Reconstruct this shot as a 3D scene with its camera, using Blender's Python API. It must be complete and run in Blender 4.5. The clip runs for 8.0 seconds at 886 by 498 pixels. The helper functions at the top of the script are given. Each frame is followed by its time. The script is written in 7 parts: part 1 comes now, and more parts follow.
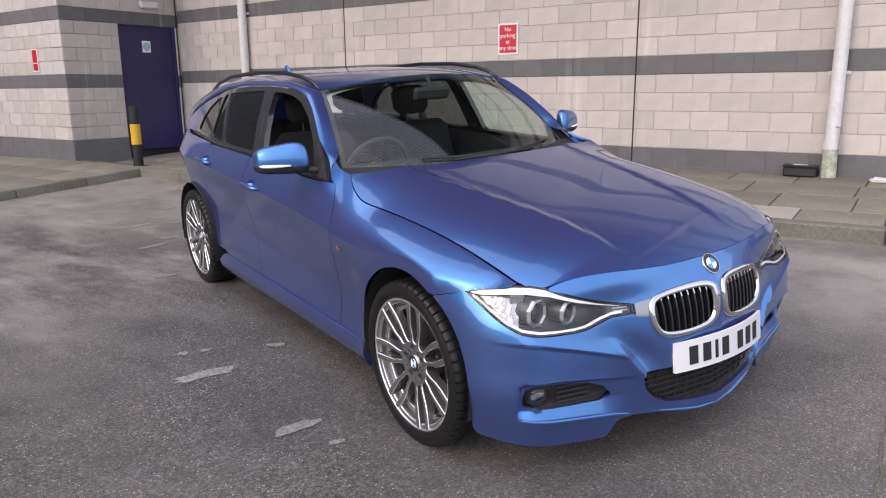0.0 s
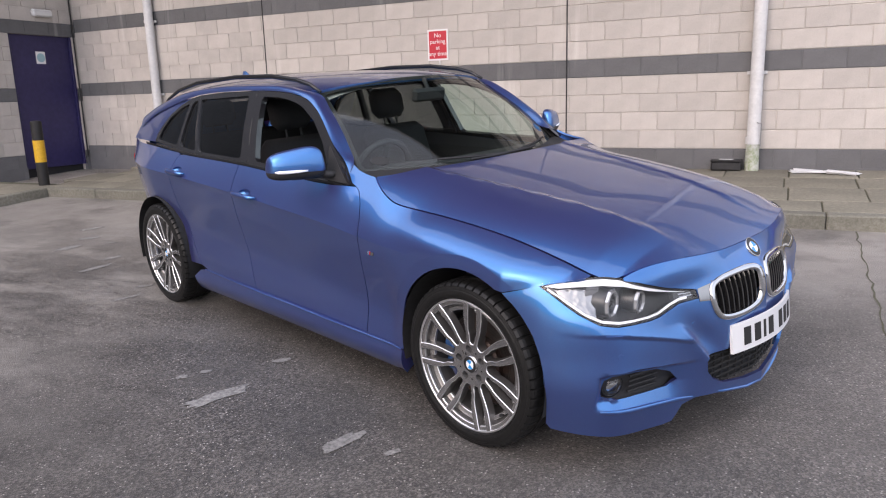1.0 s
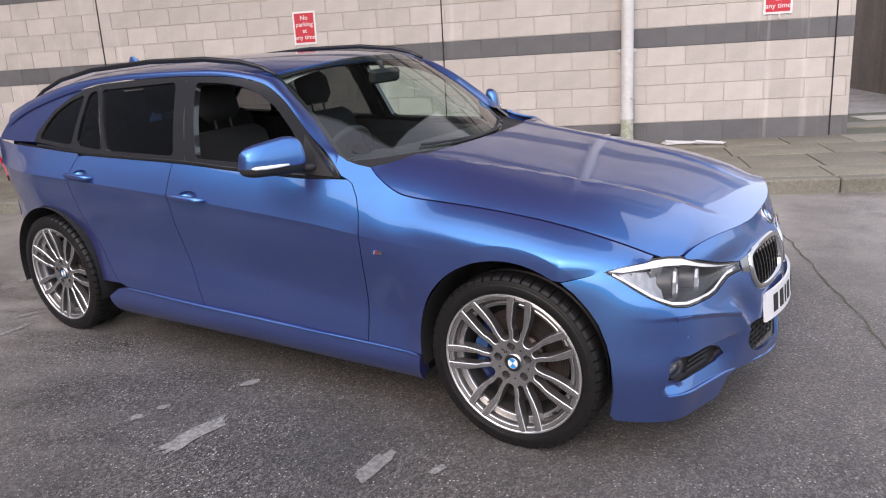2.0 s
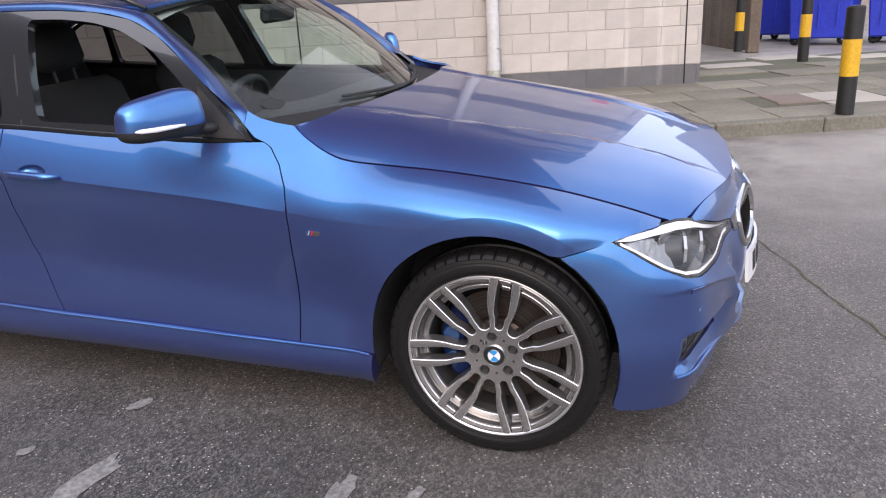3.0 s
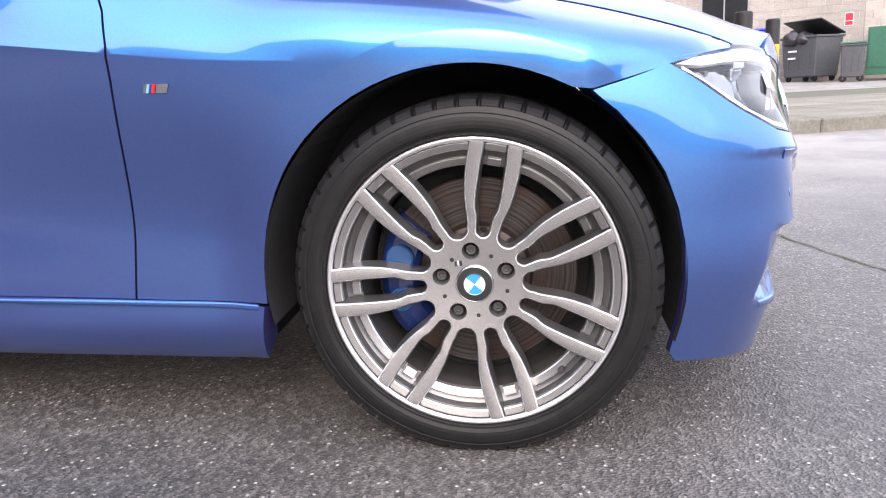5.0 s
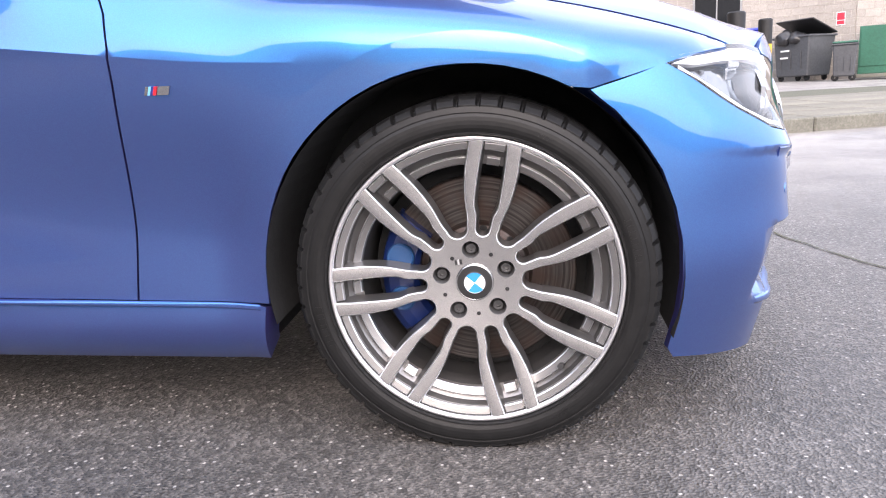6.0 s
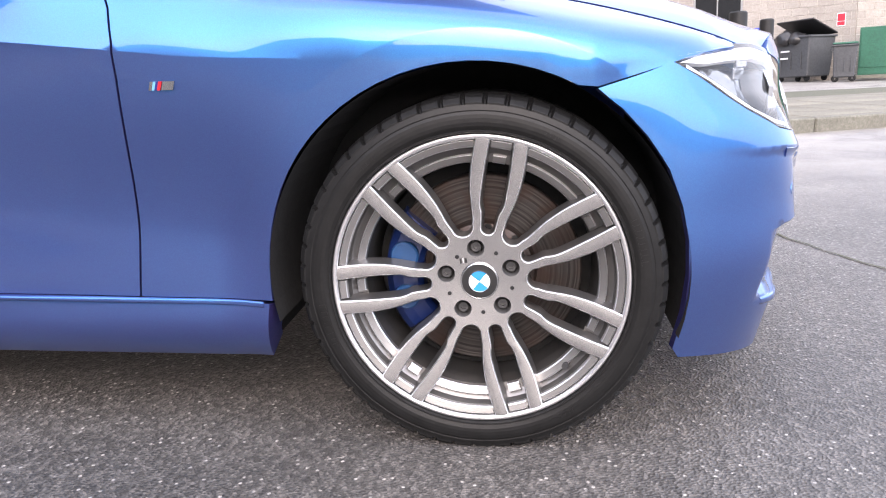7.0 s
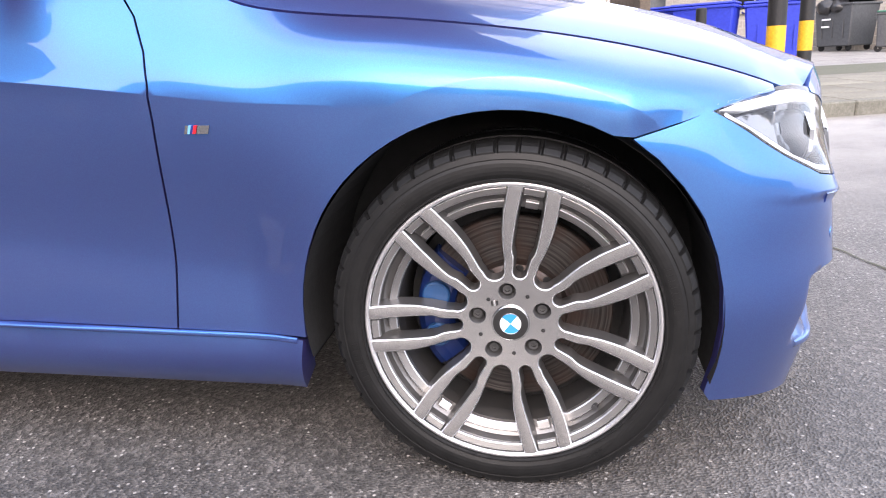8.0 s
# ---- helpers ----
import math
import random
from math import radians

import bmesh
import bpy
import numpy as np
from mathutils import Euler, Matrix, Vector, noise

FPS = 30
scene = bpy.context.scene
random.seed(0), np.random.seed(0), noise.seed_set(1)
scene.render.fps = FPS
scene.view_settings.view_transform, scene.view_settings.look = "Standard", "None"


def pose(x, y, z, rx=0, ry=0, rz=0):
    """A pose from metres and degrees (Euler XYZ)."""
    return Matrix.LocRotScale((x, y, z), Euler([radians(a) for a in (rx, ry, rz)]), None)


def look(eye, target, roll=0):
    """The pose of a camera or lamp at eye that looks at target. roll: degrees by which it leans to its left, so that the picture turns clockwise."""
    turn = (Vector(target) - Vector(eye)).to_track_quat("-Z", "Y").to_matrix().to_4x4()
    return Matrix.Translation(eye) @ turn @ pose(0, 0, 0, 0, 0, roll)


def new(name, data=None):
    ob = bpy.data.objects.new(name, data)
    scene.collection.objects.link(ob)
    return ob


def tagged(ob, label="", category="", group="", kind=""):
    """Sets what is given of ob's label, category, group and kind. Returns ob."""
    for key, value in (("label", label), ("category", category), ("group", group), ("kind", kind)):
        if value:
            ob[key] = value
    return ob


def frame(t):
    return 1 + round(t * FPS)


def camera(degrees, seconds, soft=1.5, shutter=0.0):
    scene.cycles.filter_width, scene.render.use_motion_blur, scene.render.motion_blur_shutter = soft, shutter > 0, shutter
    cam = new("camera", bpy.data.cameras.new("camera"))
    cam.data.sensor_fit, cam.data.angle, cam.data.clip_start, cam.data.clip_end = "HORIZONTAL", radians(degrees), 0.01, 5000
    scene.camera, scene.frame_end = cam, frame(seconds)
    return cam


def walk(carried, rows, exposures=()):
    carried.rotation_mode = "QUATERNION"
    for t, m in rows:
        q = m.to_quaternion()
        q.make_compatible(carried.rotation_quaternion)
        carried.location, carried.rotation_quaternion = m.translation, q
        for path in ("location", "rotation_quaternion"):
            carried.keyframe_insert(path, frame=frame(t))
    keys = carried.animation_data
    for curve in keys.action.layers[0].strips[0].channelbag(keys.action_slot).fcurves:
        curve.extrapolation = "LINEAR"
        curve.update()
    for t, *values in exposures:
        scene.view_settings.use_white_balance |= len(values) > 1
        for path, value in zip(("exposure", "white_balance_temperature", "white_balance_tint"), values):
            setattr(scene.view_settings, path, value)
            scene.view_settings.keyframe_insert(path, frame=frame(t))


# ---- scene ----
# The world: x runs along the long block wall, y points at it, z is up; 0 is the pavement at the wall's foot.
# ---------------------------------------------------------------- camera
cam = camera(63.5, 8.0, 1.15)
PATH = [
    (0, (1.271, -2.928, 0.891), (0.163, -1.321, 0.455), -0.47),
    (0.5, (1.049, -3.102, 0.878), (0.027, -1.429, 0.486), -1.13),
    (1, (0.731, -3.203, 0.854), (-0.122, -1.443, 0.439), -1.59),
    (1.2, (0.570, -3.226, 0.836), (-0.213, -1.428, 0.444), -2.44),
    (2.3, (-0.233, -3.156, 0.854), (-0.482, -1.234, 0.361), -3.39),
    (2.5, (-0.333, -3.050, 0.813), (-0.490, -1.121, 0.311), -3.86),
    (3, (-0.501, -2.757, 0.802), (-0.451, -0.851, 0.197), -3.13),
    (3.5, (-0.646, -2.389, 0.756), (-0.376, -0.535, 0.055), -3.69),
    (4, (-0.633, -2.101, 0.520), (-0.261, -0.261, -0.171), -4.19),
    (4.5, (-0.617, -2.008, 0.204), (-0.186, -0.114, -0.270), -3.09),
    (4.7, (-0.635, -2.019, 0.176), (-0.197, -0.112, -0.236), -2.60),
    (6, (-0.661, -2.043, 0.173), (-0.206, -0.137, -0.230), -3.00),
    (6.5, (-0.667, -2.040, 0.172), (-0.210, -0.135, -0.234), -2.69),
    (7, (-0.671, -2.034, 0.173), (-0.212, -0.131, -0.236), -2.53),
    (7.5, (-0.668, -2.029, 0.177), (-0.208, -0.127, -0.236), -2.53),
    (8, (-0.667, -2.008, 0.306), (-0.291, -0.107, -0.189), -2.60),
]
walk(cam, [(t, look(eye, target, roll)) for t, eye, target, roll in PATH],
     exposures=[(0, 0.44, 6400, 19), (3.2, 0.45, 6400, 19), (4.0, 0.73, 6400, 19), (4.6, 1.20, 6350, 19), (6, 1.35, 6300, 19), (8, 1.32, 6300, 19)])

# ---------------------------------------------------------------- light: a bright overcast sky with a veiled sun
world = bpy.data.worlds.new("overcast_sky")
scene.world = world
world.use_nodes = True
wn, wl = world.node_tree.nodes, world.node_tree.links
wn.clear()
sky = wn.new("ShaderNodeTexSky")
sky.sky_type, sky.sun_disc = "NISHITA", False
sky.sun_elevation, sky.sun_rotation = radians(32), radians(197)
sky.dust_density, sky.air_density, sky.ozone_density = 4.0, 1.0, 1.0
bg_sky = wn.new("ShaderNodeBackground")
bg_sky.inputs["Strength"].default_value = 0.10
wl.new(sky.outputs[0], bg_sky.inputs["Color"])
co = wn.new("ShaderNodeTexCoord")
cloud = wn.new("ShaderNodeTexNoise")
cloud.inputs["Scale"].default_value, cloud.inputs["Detail"].default_value = 2.2, 5
wl.new(co.outputs["Generated"], cloud.inputs["Vector"])
ramp = wn.new("ShaderNodeValToRGB")
ramp.color_ramp.elements[0].position, ramp.color_ramp.elements[1].position = 0.3, 0.72
ramp.color_ramp.elements[0].color, ramp.color_ramp.elements[1].color = (0.50, 0.58, 0.70, 1), (1.0, 0.98, 0.95, 1)
wl.new(cloud.outputs[0], ramp.inputs[0])
bg_cloud = wn.new("ShaderNodeBackground")
bg_cloud.inputs["Strength"].default_value = 1.25
wl.new(ramp.outputs[0], bg_cloud.inputs["Color"])
both = wn.new("ShaderNodeAddShader")
wl.new(bg_sky.outputs[0], both.inputs[0]), wl.new(bg_cloud.outputs[0], both.inputs[1])
wout = wn.new("ShaderNodeOutputWorld")
wl.new(both.outputs[0], wout.inputs[0])
sun = new("sun", bpy.data.lights.new("sun", "SUN"))
sun.data.energy, sun.data.angle, sun.data.color = 0.85, radians(110), (1.0, 0.975, 0.955)
sun.matrix_world = look((-5, -16, 10.5), (0, 0, 0))

# ---------------------------------------------------------------- materials
def material(name, base=(0.5, 0.5, 0.5), rough=0.5, metal=0.0, coat=0.0):
    m = bpy.data.materials.new(name)
    m.use_nodes = True
    b = m.node_tree.nodes["Principled BSDF"]
    b.inputs["Base Color"].default_value = (*base, 1)
    b.inputs["Roughness"].default_value, b.inputs["Metallic"].default_value = rough, metal
    b.inputs["Coat Weight"].default_value, b.inputs["Coat Roughness"].default_value = coat, 0.03
    return m


def node(m, kind, **sets):
    n = m.node_tree.nodes.new(kind)
    for key, value in sets.items():
        n.inputs[key.replace("_", " ")].default_value = value
    return n


def link(m, a, b):
    m.node_tree.links.new(a, b)


def bsdf(m):
    return m.node_tree.nodes["Principled BSDF"]


def coords(m, scale=(1, 1, 1), kind="Object"):
    """Coordinates in metres, scaled."""
    tc, mp = m.node_tree.nodes.new("ShaderNodeTexCoord"), m.node_tree.nodes.new("ShaderNodeMapping")
    mp.inputs["Scale"].default_value = scale
    link(m, tc.outputs[kind], mp.inputs["Vector"])
    return mp.outputs[0]


def noise_of(m, vec, scale, detail=4, rough=0.55):
    n = node(m, "ShaderNodeTexNoise", Scale=scale, Detail=detail, Roughness=rough)
    link(m, vec, n.inputs["Vector"])
    return n.outputs[0]


def ramp_of(m, fac, stops):
    r = m.node_tree.nodes.new("ShaderNodeValToRGB")
    e = r.color_ramp.elements
    while len(e) < len(stops):
        e.new(0.5)
    for k, (p, c) in zip(e, stops):
        k.position, k.color = p, (c, c, c, 1) if isinstance(c, (int, float)) else (*c, 1)
    link(m, fac, r.inputs[0])
    return r.outputs[0]


def mixed(m, fac, a, b, how="MIX"):
    x = m.node_tree.nodes.new("ShaderNodeMix")
    x.data_type, x.blend_type = "RGBA", how
    for sock, v in ((x.inputs[0], fac), (x.inputs[6], a), (x.inputs[7], b)):
        if isinstance(v, (int, float)):
            sock.default_value = v
        elif isinstance(v, tuple):
            sock.default_value = (*v, 1)
        else:
            link(m, v, sock)
    return x.outputs[2]


def bumped(m, height, strength, distance):
    b = node(m, "ShaderNodeBump", Strength=strength, Distance=distance)
    link(m, height, b.inputs["Height"])
    link(m, b.outputs[0], bsdf(m).inputs["Normal"])
    return b


def per_piece(m, lo, hi):
    """A grey that differs from piece to piece."""
    o = m.node_tree.nodes.new("ShaderNodeObjectInfo")
    g = m.node_tree.nodes.new("ShaderNodeNewGeometry")
    a = node(m, "ShaderNodeMath")
    link(m, o.outputs["Random"], a.inputs[0]), link(m, g.outputs["Random Per Island"], a.inputs[1])
    f = m.node_tree.nodes.new("ShaderNodeMath")
    f.operation = "FRACT"
    link(m, a.outputs[0], f.inputs[0])
    return ramp_of(m, f.outputs[0], [(0, lo), (1, hi)])


def rough_surface(name, dark, light, scale, rough=0.85, bump=0.4, depth=0.004, stain=0.25, piece=None, space="Object"):
    """A mineral surface: grain, broad stains, relief."""
    m = material(name, light, rough)
    v = coords(m, kind=space)
    grain = noise_of(m, v, scale, 6, 0.7)
    broad = noise_of(m, v, scale * 0.02 + 0.6, 4, 0.6)
    col = mixed(m, ramp_of(m, grain, [(0.35, 0.0), (0.65, 1.0)]), dark, light)
    col = mixed(m, stain, col, ramp_of(m, broad, [(0.3, 0.35), (0.7, 1.0)]), "MULTIPLY")
    if piece:
        col = mixed(m, 1.0, col, per_piece(m, *piece), "MULTIPLY")
    link(m, col, bsdf(m).inputs["Base Color"])
    bumped(m, grain, bump, depth)
    return m


def asphalt_material():
    m = material("worn_asphalt", (0.06, 0.06, 0.06), 0.45)
    v = coords(m)
    vor = node(m, "ShaderNodeTexVoronoi", Scale=150.0)
    vor.voronoi_dimensions = "2D"
    link(m, v, vor.inputs["Vector"])
    vor2 = node(m, "ShaderNodeTexVoronoi", Scale=62.0)
    vor2.voronoi_dimensions = "2D"
    link(m, v, vor2.inputs["Vector"])
    fine = noise_of(m, v, 320, 3, 0.6)
    stones = ramp_of(m, vor.outputs["Color"], [(0.12, (0.016, 0.0145, 0.0135)), (0.50, (0.068, 0.063, 0.058)), (0.88, (0.20, 0.186, 0.172))])
    # scattered pale chippings
    pale = ramp_of(m, vor2.outputs["Color"], [(0.79, 0.0), (0.81, 1.0)])
    near = ramp_of(m, vor2.outputs["Distance"], [(0.15, 1.0), (0.24, 0.0)])
    chips = mixed(m, 1.0, pale, near, "MULTIPLY")
    col = mixed(m, chips, stones, (0.54, 0.515, 0.485))
    col = mixed(m, 0.45, col, ramp_of(m, fine, [(0.3, 0.45), (0.7, 1.3)]), "MULTIPLY")
    # dusty areas, in blots and streaks
    dust = noise_of(m, v, 0.32, 6, 0.62)
    streak = noise_of(m, coords(m, (0.5, 2.6, 1)), 0.8, 6, 0.65)
    dusty = mixed(m, 0.5, ramp_of(m, dust, [(0.46, 0.0), (0.72, 1.0)]), ramp_of(m, streak, [(0.5, 0.0), (0.75, 1.0)]))
    sep = m.node_tree.nodes.new("ShaderNodeSeparateXYZ")
    link(m, v, sep.inputs[0])
    gutter = ramp_of(m, noise_of(m, coords(m, (1, 1, 1)), 1.3, 5, 0.7), [(0.30, 0.0), (0.54, 1.0)])
    mr = m.node_tree.nodes.new("ShaderNodeMapRange")
    mr.inputs[1].default_value, mr.inputs[2].default_value = 0.3, 2.4
    link(m, sep.outputs[1], mr.inputs[0])
    kerbside = mixed(m, 1.0, gutter, mr.outputs[0], "MULTIPLY")
    # paler ahead of the car and towards the wall, in blots
    ml = m.node_tree.nodes.new("ShaderNodeMapRange")
    ml.inputs[1].default_value, ml.inputs[2].default_value = -0.8, 2.2
    link(m, sep.outputs[0], ml.inputs[0])
    my = m.node_tree.nodes.new("ShaderNodeMapRange")
    for k, value in ((1, -1.8), (2, 0.0), (3, 0.0)):
        my.inputs[k].default_value = value
    link(m, sep.outputs[1], my.inputs[0])
    ahead = mixed(m, 1.0, ml.outputs[0], my.outputs[0], "MULTIPLY")
    paler_ahead = mixed(m, 1.0, ramp_of(m, dust, [(0.2, 0.35), (0.6, 1.0)]), ahead, "MULTIPLY")
    col = mixed(m, ramp_of(m, paler_ahead, [(0.0, 0.0), (1.0, 0.5)]), col, (0.21, 0.202, 0.192))
    col = mixed(m, ramp_of(m, dusty, [(0.0, 0.0), (1.0, 0.7)]), col, (0.16, 0.153, 0.145))
    col = mixed(m, ramp_of(m, kerbside, [(0.0, 0.0), (1.0, 0.9)]), col, (0.31, 0.295, 0.275))
    # chalky patches by the rear of the parking bay
    mc = m.node_tree.nodes.new("ShaderNodeMapRange")
    for k, value in ((1, -1.9), (2, -3.6)):
        mc.inputs[k].default_value = value
    link(m, sep.outputs[0], mc.inputs[0])
    chalk = mixed(m, 1.0, ramp_of(m, noise_of(m, coords(m, (0.55, 1.5, 1)), 1.5, 6, 0.68), [(0.44, 0.0), (0.62, 1.0)]), mc.outputs[0], "MULTIPLY")
    col = mixed(m, ramp_of(m, chalk, [(0.0, 0.0), (1.0, 0.75)]), col, (0.30, 0.285, 0.262))
    mottle = noise_of(m, coords(m, (1, 1, 1)), 1.7, 7, 0.7)
    col = mixed(m, 1.0, col, ramp_of(m, mottle, [(0.3, (0.72, 0.71, 0.70)), (0.7, (1.22, 1.2, 1.18))]), "MULTIPLY")
    # darker far from the wall on the car's nose side, mottled
    near_y = m.node_tree.nodes.new("ShaderNodeMapRange")
    for k, value in ((1, -1.8), (2, -2.3)):
        near_y.inputs[k].default_value = value
    link(m, sep.outputs[1], near_y.inputs[0])
    across = m.node_tree.nodes.new("ShaderNodeMapRange")
    for k, value in ((1, -0.4), (2, 0.7)):
        across.inputs[k].default_value = value
    link(m, sep.outputs[0], across.inputs[0])
    near_dark = mixed(m, 1.0, mixed(m, 1.0, near_y.outputs[0], across.outputs[0], "MULTIPLY"), ramp_of(m, mottle, [(0.25, 1.0), (0.75, 0.6)]), "MULTIPLY")
    col = mixed(m, ramp_of(m, near_dark, [(0.0, 0.0), (1.0, 0.42)]), col, (0.028, 0.026, 0.024))
    link(m, col, bsdf(m).inputs["Base Color"])
    h = mixed(m, 0.4, vor.outputs["Distance"], fine)
    bumped(m, h, 1.0, 0.006)
    return m


ASPHALT = asphalt_material()
BLOCK = rough_surface("cream_split_block", (0.50, 0.462, 0.425), (0.62, 0.58, 0.54), 120, 0.9, 0.5, 0.004, 0.3, (0.83, 1.0), "Object")
BLOCK_GREY = rough_surface("dark_grey_block", (0.115, 0.115, 0.12), (0.17, 0.17, 0.175), 140, 0.85, 0.35, 0.003, 0.3, (0.85, 1.0))
MORTAR = rough_surface("grey_mortar", (0.47, 0.43, 0.39), (0.60, 0.55, 0.505), 90, 0.95, 0.4, 0.003, 0.3)


def streaked(m, share, tone, low, high):
    """Pale lime runs down a wall, over the surface's own colour."""
    sock = bsdf(m).inputs["Base Color"]
    own = sock.links[0].from_socket
    g, mp = m.node_tree.nodes.new("ShaderNodeNewGeometry"), m.node_tree.nodes.new("ShaderNodeMapping")
    mp.inputs["Scale"].default_value = (5.5, 5.5, 0.32)
    link(m, g.outputs["Position"], mp.inputs["Vector"])
    run = ramp_of(m, noise_of(m, mp.outputs[0], 1.0, 5, 0.6), [(low, 0.0), (high, share)])
    blot = ramp_of(m, noise_of(m, g.outputs["Position"], 0.7, 3, 0.5), [(0.42, 0.0), (0.62, 1.0)])
    link(m, mixed(m, mixed(m, 1.0, run, blot, "MULTIPLY"), own, tone), sock)


streaked(BLOCK, 0.6, (0.74, 0.715, 0.69), 0.56, 0.72)
streaked(BLOCK_GREY, 0.55, (0.42, 0.415, 0.41), 0.60, 0.74)
SLAB = rough_surface("mossy_paving_slab", (0.20, 0.187, 0.142), (0.285, 0.265, 0.210), 30, 0.9, 0.35, 0.004, 0.6, (0.78, 1.0))
SLAB_PALE = rough_surface("pale_new_slab", (0.33, 0.305, 0.265), (0.42, 0.39, 0.34), 60, 0.85, 0.25, 0.003, 0.25)
KERB = rough_surface("mossy_concrete_kerb", (0.165, 0.160, 0.125), (0.255, 0.246, 0.205), 40, 0.9, 0.4, 0.004, 0.6, (0.8, 1.0))
JOINT_DIRT = rough_surface("dark_joint_dirt", (0.07, 0.075, 0.045), (0.12, 0.115, 0.08), 60, 0.95)
RUST_PLATE = rough_surface("rusty_cover_plate", (0.15, 0.115, 0.092), (0.21, 0.165, 0.135), 70, 0.8)
WOOD = rough_surface("weathered_boards", (0.13, 0.10, 0.075), (0.21, 0.165, 0.125), 30, 0.85, 0.4, 0.004, 0.4, (0.8, 1.0))
WORN_PAINT = rough_surface("worn_white_paint", (0.13, 0.127, 0.122), (0.31, 0.30, 0.285), 55, 0.85, 0.5, 0.004, 0.4)
PIPE_WHITE = rough_surface("white_painted_steel", (0.58, 0.585, 0.59), (0.68, 0.68, 0.68), 25, 0.45, 0.08, 0.002, 0.25)
PIPE_STAIN = rough_surface("algae_stained_paint", (0.24, 0.30, 0.15), (0.60, 0.60, 0.57), 14, 0.7, 0.2, 0.002, 0.4)
DOOR_BLUE = rough_surface("dark_blue_door_paint", (0.018, 0.015, 0.075), (0.028, 0.022, 0.10), 14, 0.42, 0.1, 0.002, 0.3)
SIGN_RED = material("red_sign_face", (0.48, 0.012, 0.03), 0.45)
SIGN_WHITE = material("white_sign_face", (0.75, 0.74, 0.74), 0.5)
SIGN_BLUE = material("pale_blue_sign", (0.30, 0.46, 0.52), 0.4)
BOL_BLACK = rough_surface("black_post_paint", (0.006, 0.006, 0.007), (0.013, 0.013, 0.013), 40, 0.6, 0.1, 0.002, 0.3)
BOL_YELLOW = rough_surface("yellow_band_paint", (0.60, 0.34, 0.010), (0.74, 0.44, 0.015), 40, 0.5, 0.1, 0.002, 0.35)
BIN_BLUE = rough_surface("blue_bin_plastic", (0.018, 0.035, 0.42), (0.03, 0.055, 0.55), 20, 0.45, 0.1, 0.002, 0.3)
BIN_GREY = rough_surface("grey_bin_plastic", (0.05, 0.053, 0.058), (0.08, 0.083, 0.088), 20, 0.5, 0.1, 0.002, 0.3)
BIN_LID_BLACK = rough_surface("black_bin_lid", (0.012, 0.012, 0.013), (0.025, 0.025, 0.027), 20, 0.45)
BIN_GREEN = rough_surface("green_plastic", (0.014, 0.085, 0.05), (0.022, 0.125, 0.075), 20, 0.5, 0.1, 0.002, 0.3)
RUBBER = rough_surface("tyre_rubber", (0.007, 0.007, 0.007), (0.012, 0.012, 0.012), 60, 0.46, 0.15, 0.001, 0.2)
bsdf(RUBBER).inputs["Specular IOR Level"].default_value = 0.24
bsdf(RUBBER).inputs["Specular IOR Level"].default_value = 0.248
SACK = material("black_rubbish_sack", (0.02, 0.02, 0.022), 0.3)
PAPER = material("white_paper", (0.75, 0.75, 0.76), 0.6)
GREY_STEEL = rough_surface("grey_steel", (0.22, 0.22, 0.22), (0.32, 0.32, 0.32), 30, 0.5)
FAR_WALL = rough_surface("far_grey_blocks", (0.30, 0.27, 0.24), (0.40, 0.37, 0.33), 20, 0.9, 0.3, 0.003, 0.3, (0.85, 1.0))
FAR_DARK = rough_surface("dark_cladding", (0.09, 0.095, 0.10), (0.14, 0.145, 0.15), 8, 0.8)
DARK_PANE = material("dark_window_pane", (0.012, 0.013, 0.014), 0.08)
DARK_VOID = material("dark_interior", (0.02, 0.02, 0.022), 0.9)

CLADDING = rough_surface("dark_grey_cladding", (0.045, 0.047, 0.050), (0.065, 0.067, 0.070), 1.5, 0.55, 0.1, 0.002, 0.3)

SOFFIT = rough_surface("grey_canopy_soffit", (0.18, 0.18, 0.185), (0.24, 0.24, 0.245), 3, 0.7, 0.1, 0.002, 0.3)

# ---------------------------------------------------------------- mesh helpers
def put_mesh(name, bm, mat, parent=None, label="", smooth=False, mats=()):
    me = bpy.data.meshes.new(name)
    bm.to_mesh(me)
    bm.free()
    for m in (mat, *mats):
        me.materials.append(m)
    if smooth:
        me.polygons.foreach_set("use_smooth", [True] * len(me.polygons))
    ob = new(name, me)
    if parent:
        ob.parent = parent
    if label:
        tagged(ob, label)
    return ob


def part(name, bm, mat, parent, label="", smooth=False, mats=()):
    """One mesh object under a thing or under a part."""
    return put_mesh(name, bm, mat, parent, label, smooth, mats)


def thing(name, at=(0, 0, 0), turn=0.0, label="", category="", group="", kind=""):
    ob = new(name)
    ob.empty_display_size = 0.1
    ob.matrix_world = pose(*at, 0, 0, turn)
    return tagged(ob, label, category, group, kind)


def box(bm, x0, x1, y0, y1, z0, z1, bevel=0.0, m=None):
    r = bmesh.ops.create_cube(bm, size=1.0)
    vs = r["verts"]
    for v in vs:
        v.co = Vector((x0 + (v.co.x + 0.5) * (x1 - x0), y0 + (v.co.y + 0.5) * (y1 - y0), z0 + (v.co.z + 0.5) * (z1 - z0)))
    if bevel > 0:
        es = list({e for v in vs for e in v.link_edges})
        r = bmesh.ops.bevel(bm, geom=es, offset=bevel, segments=1, affect="EDGES", profile=0.5)
        vs = list({v for f in r["faces"] for v in f.verts} | {v for v in vs if v.is_valid})
    if m is not None:
        bmesh.ops.transform(bm, matrix=m, verts=vs)
    return vs


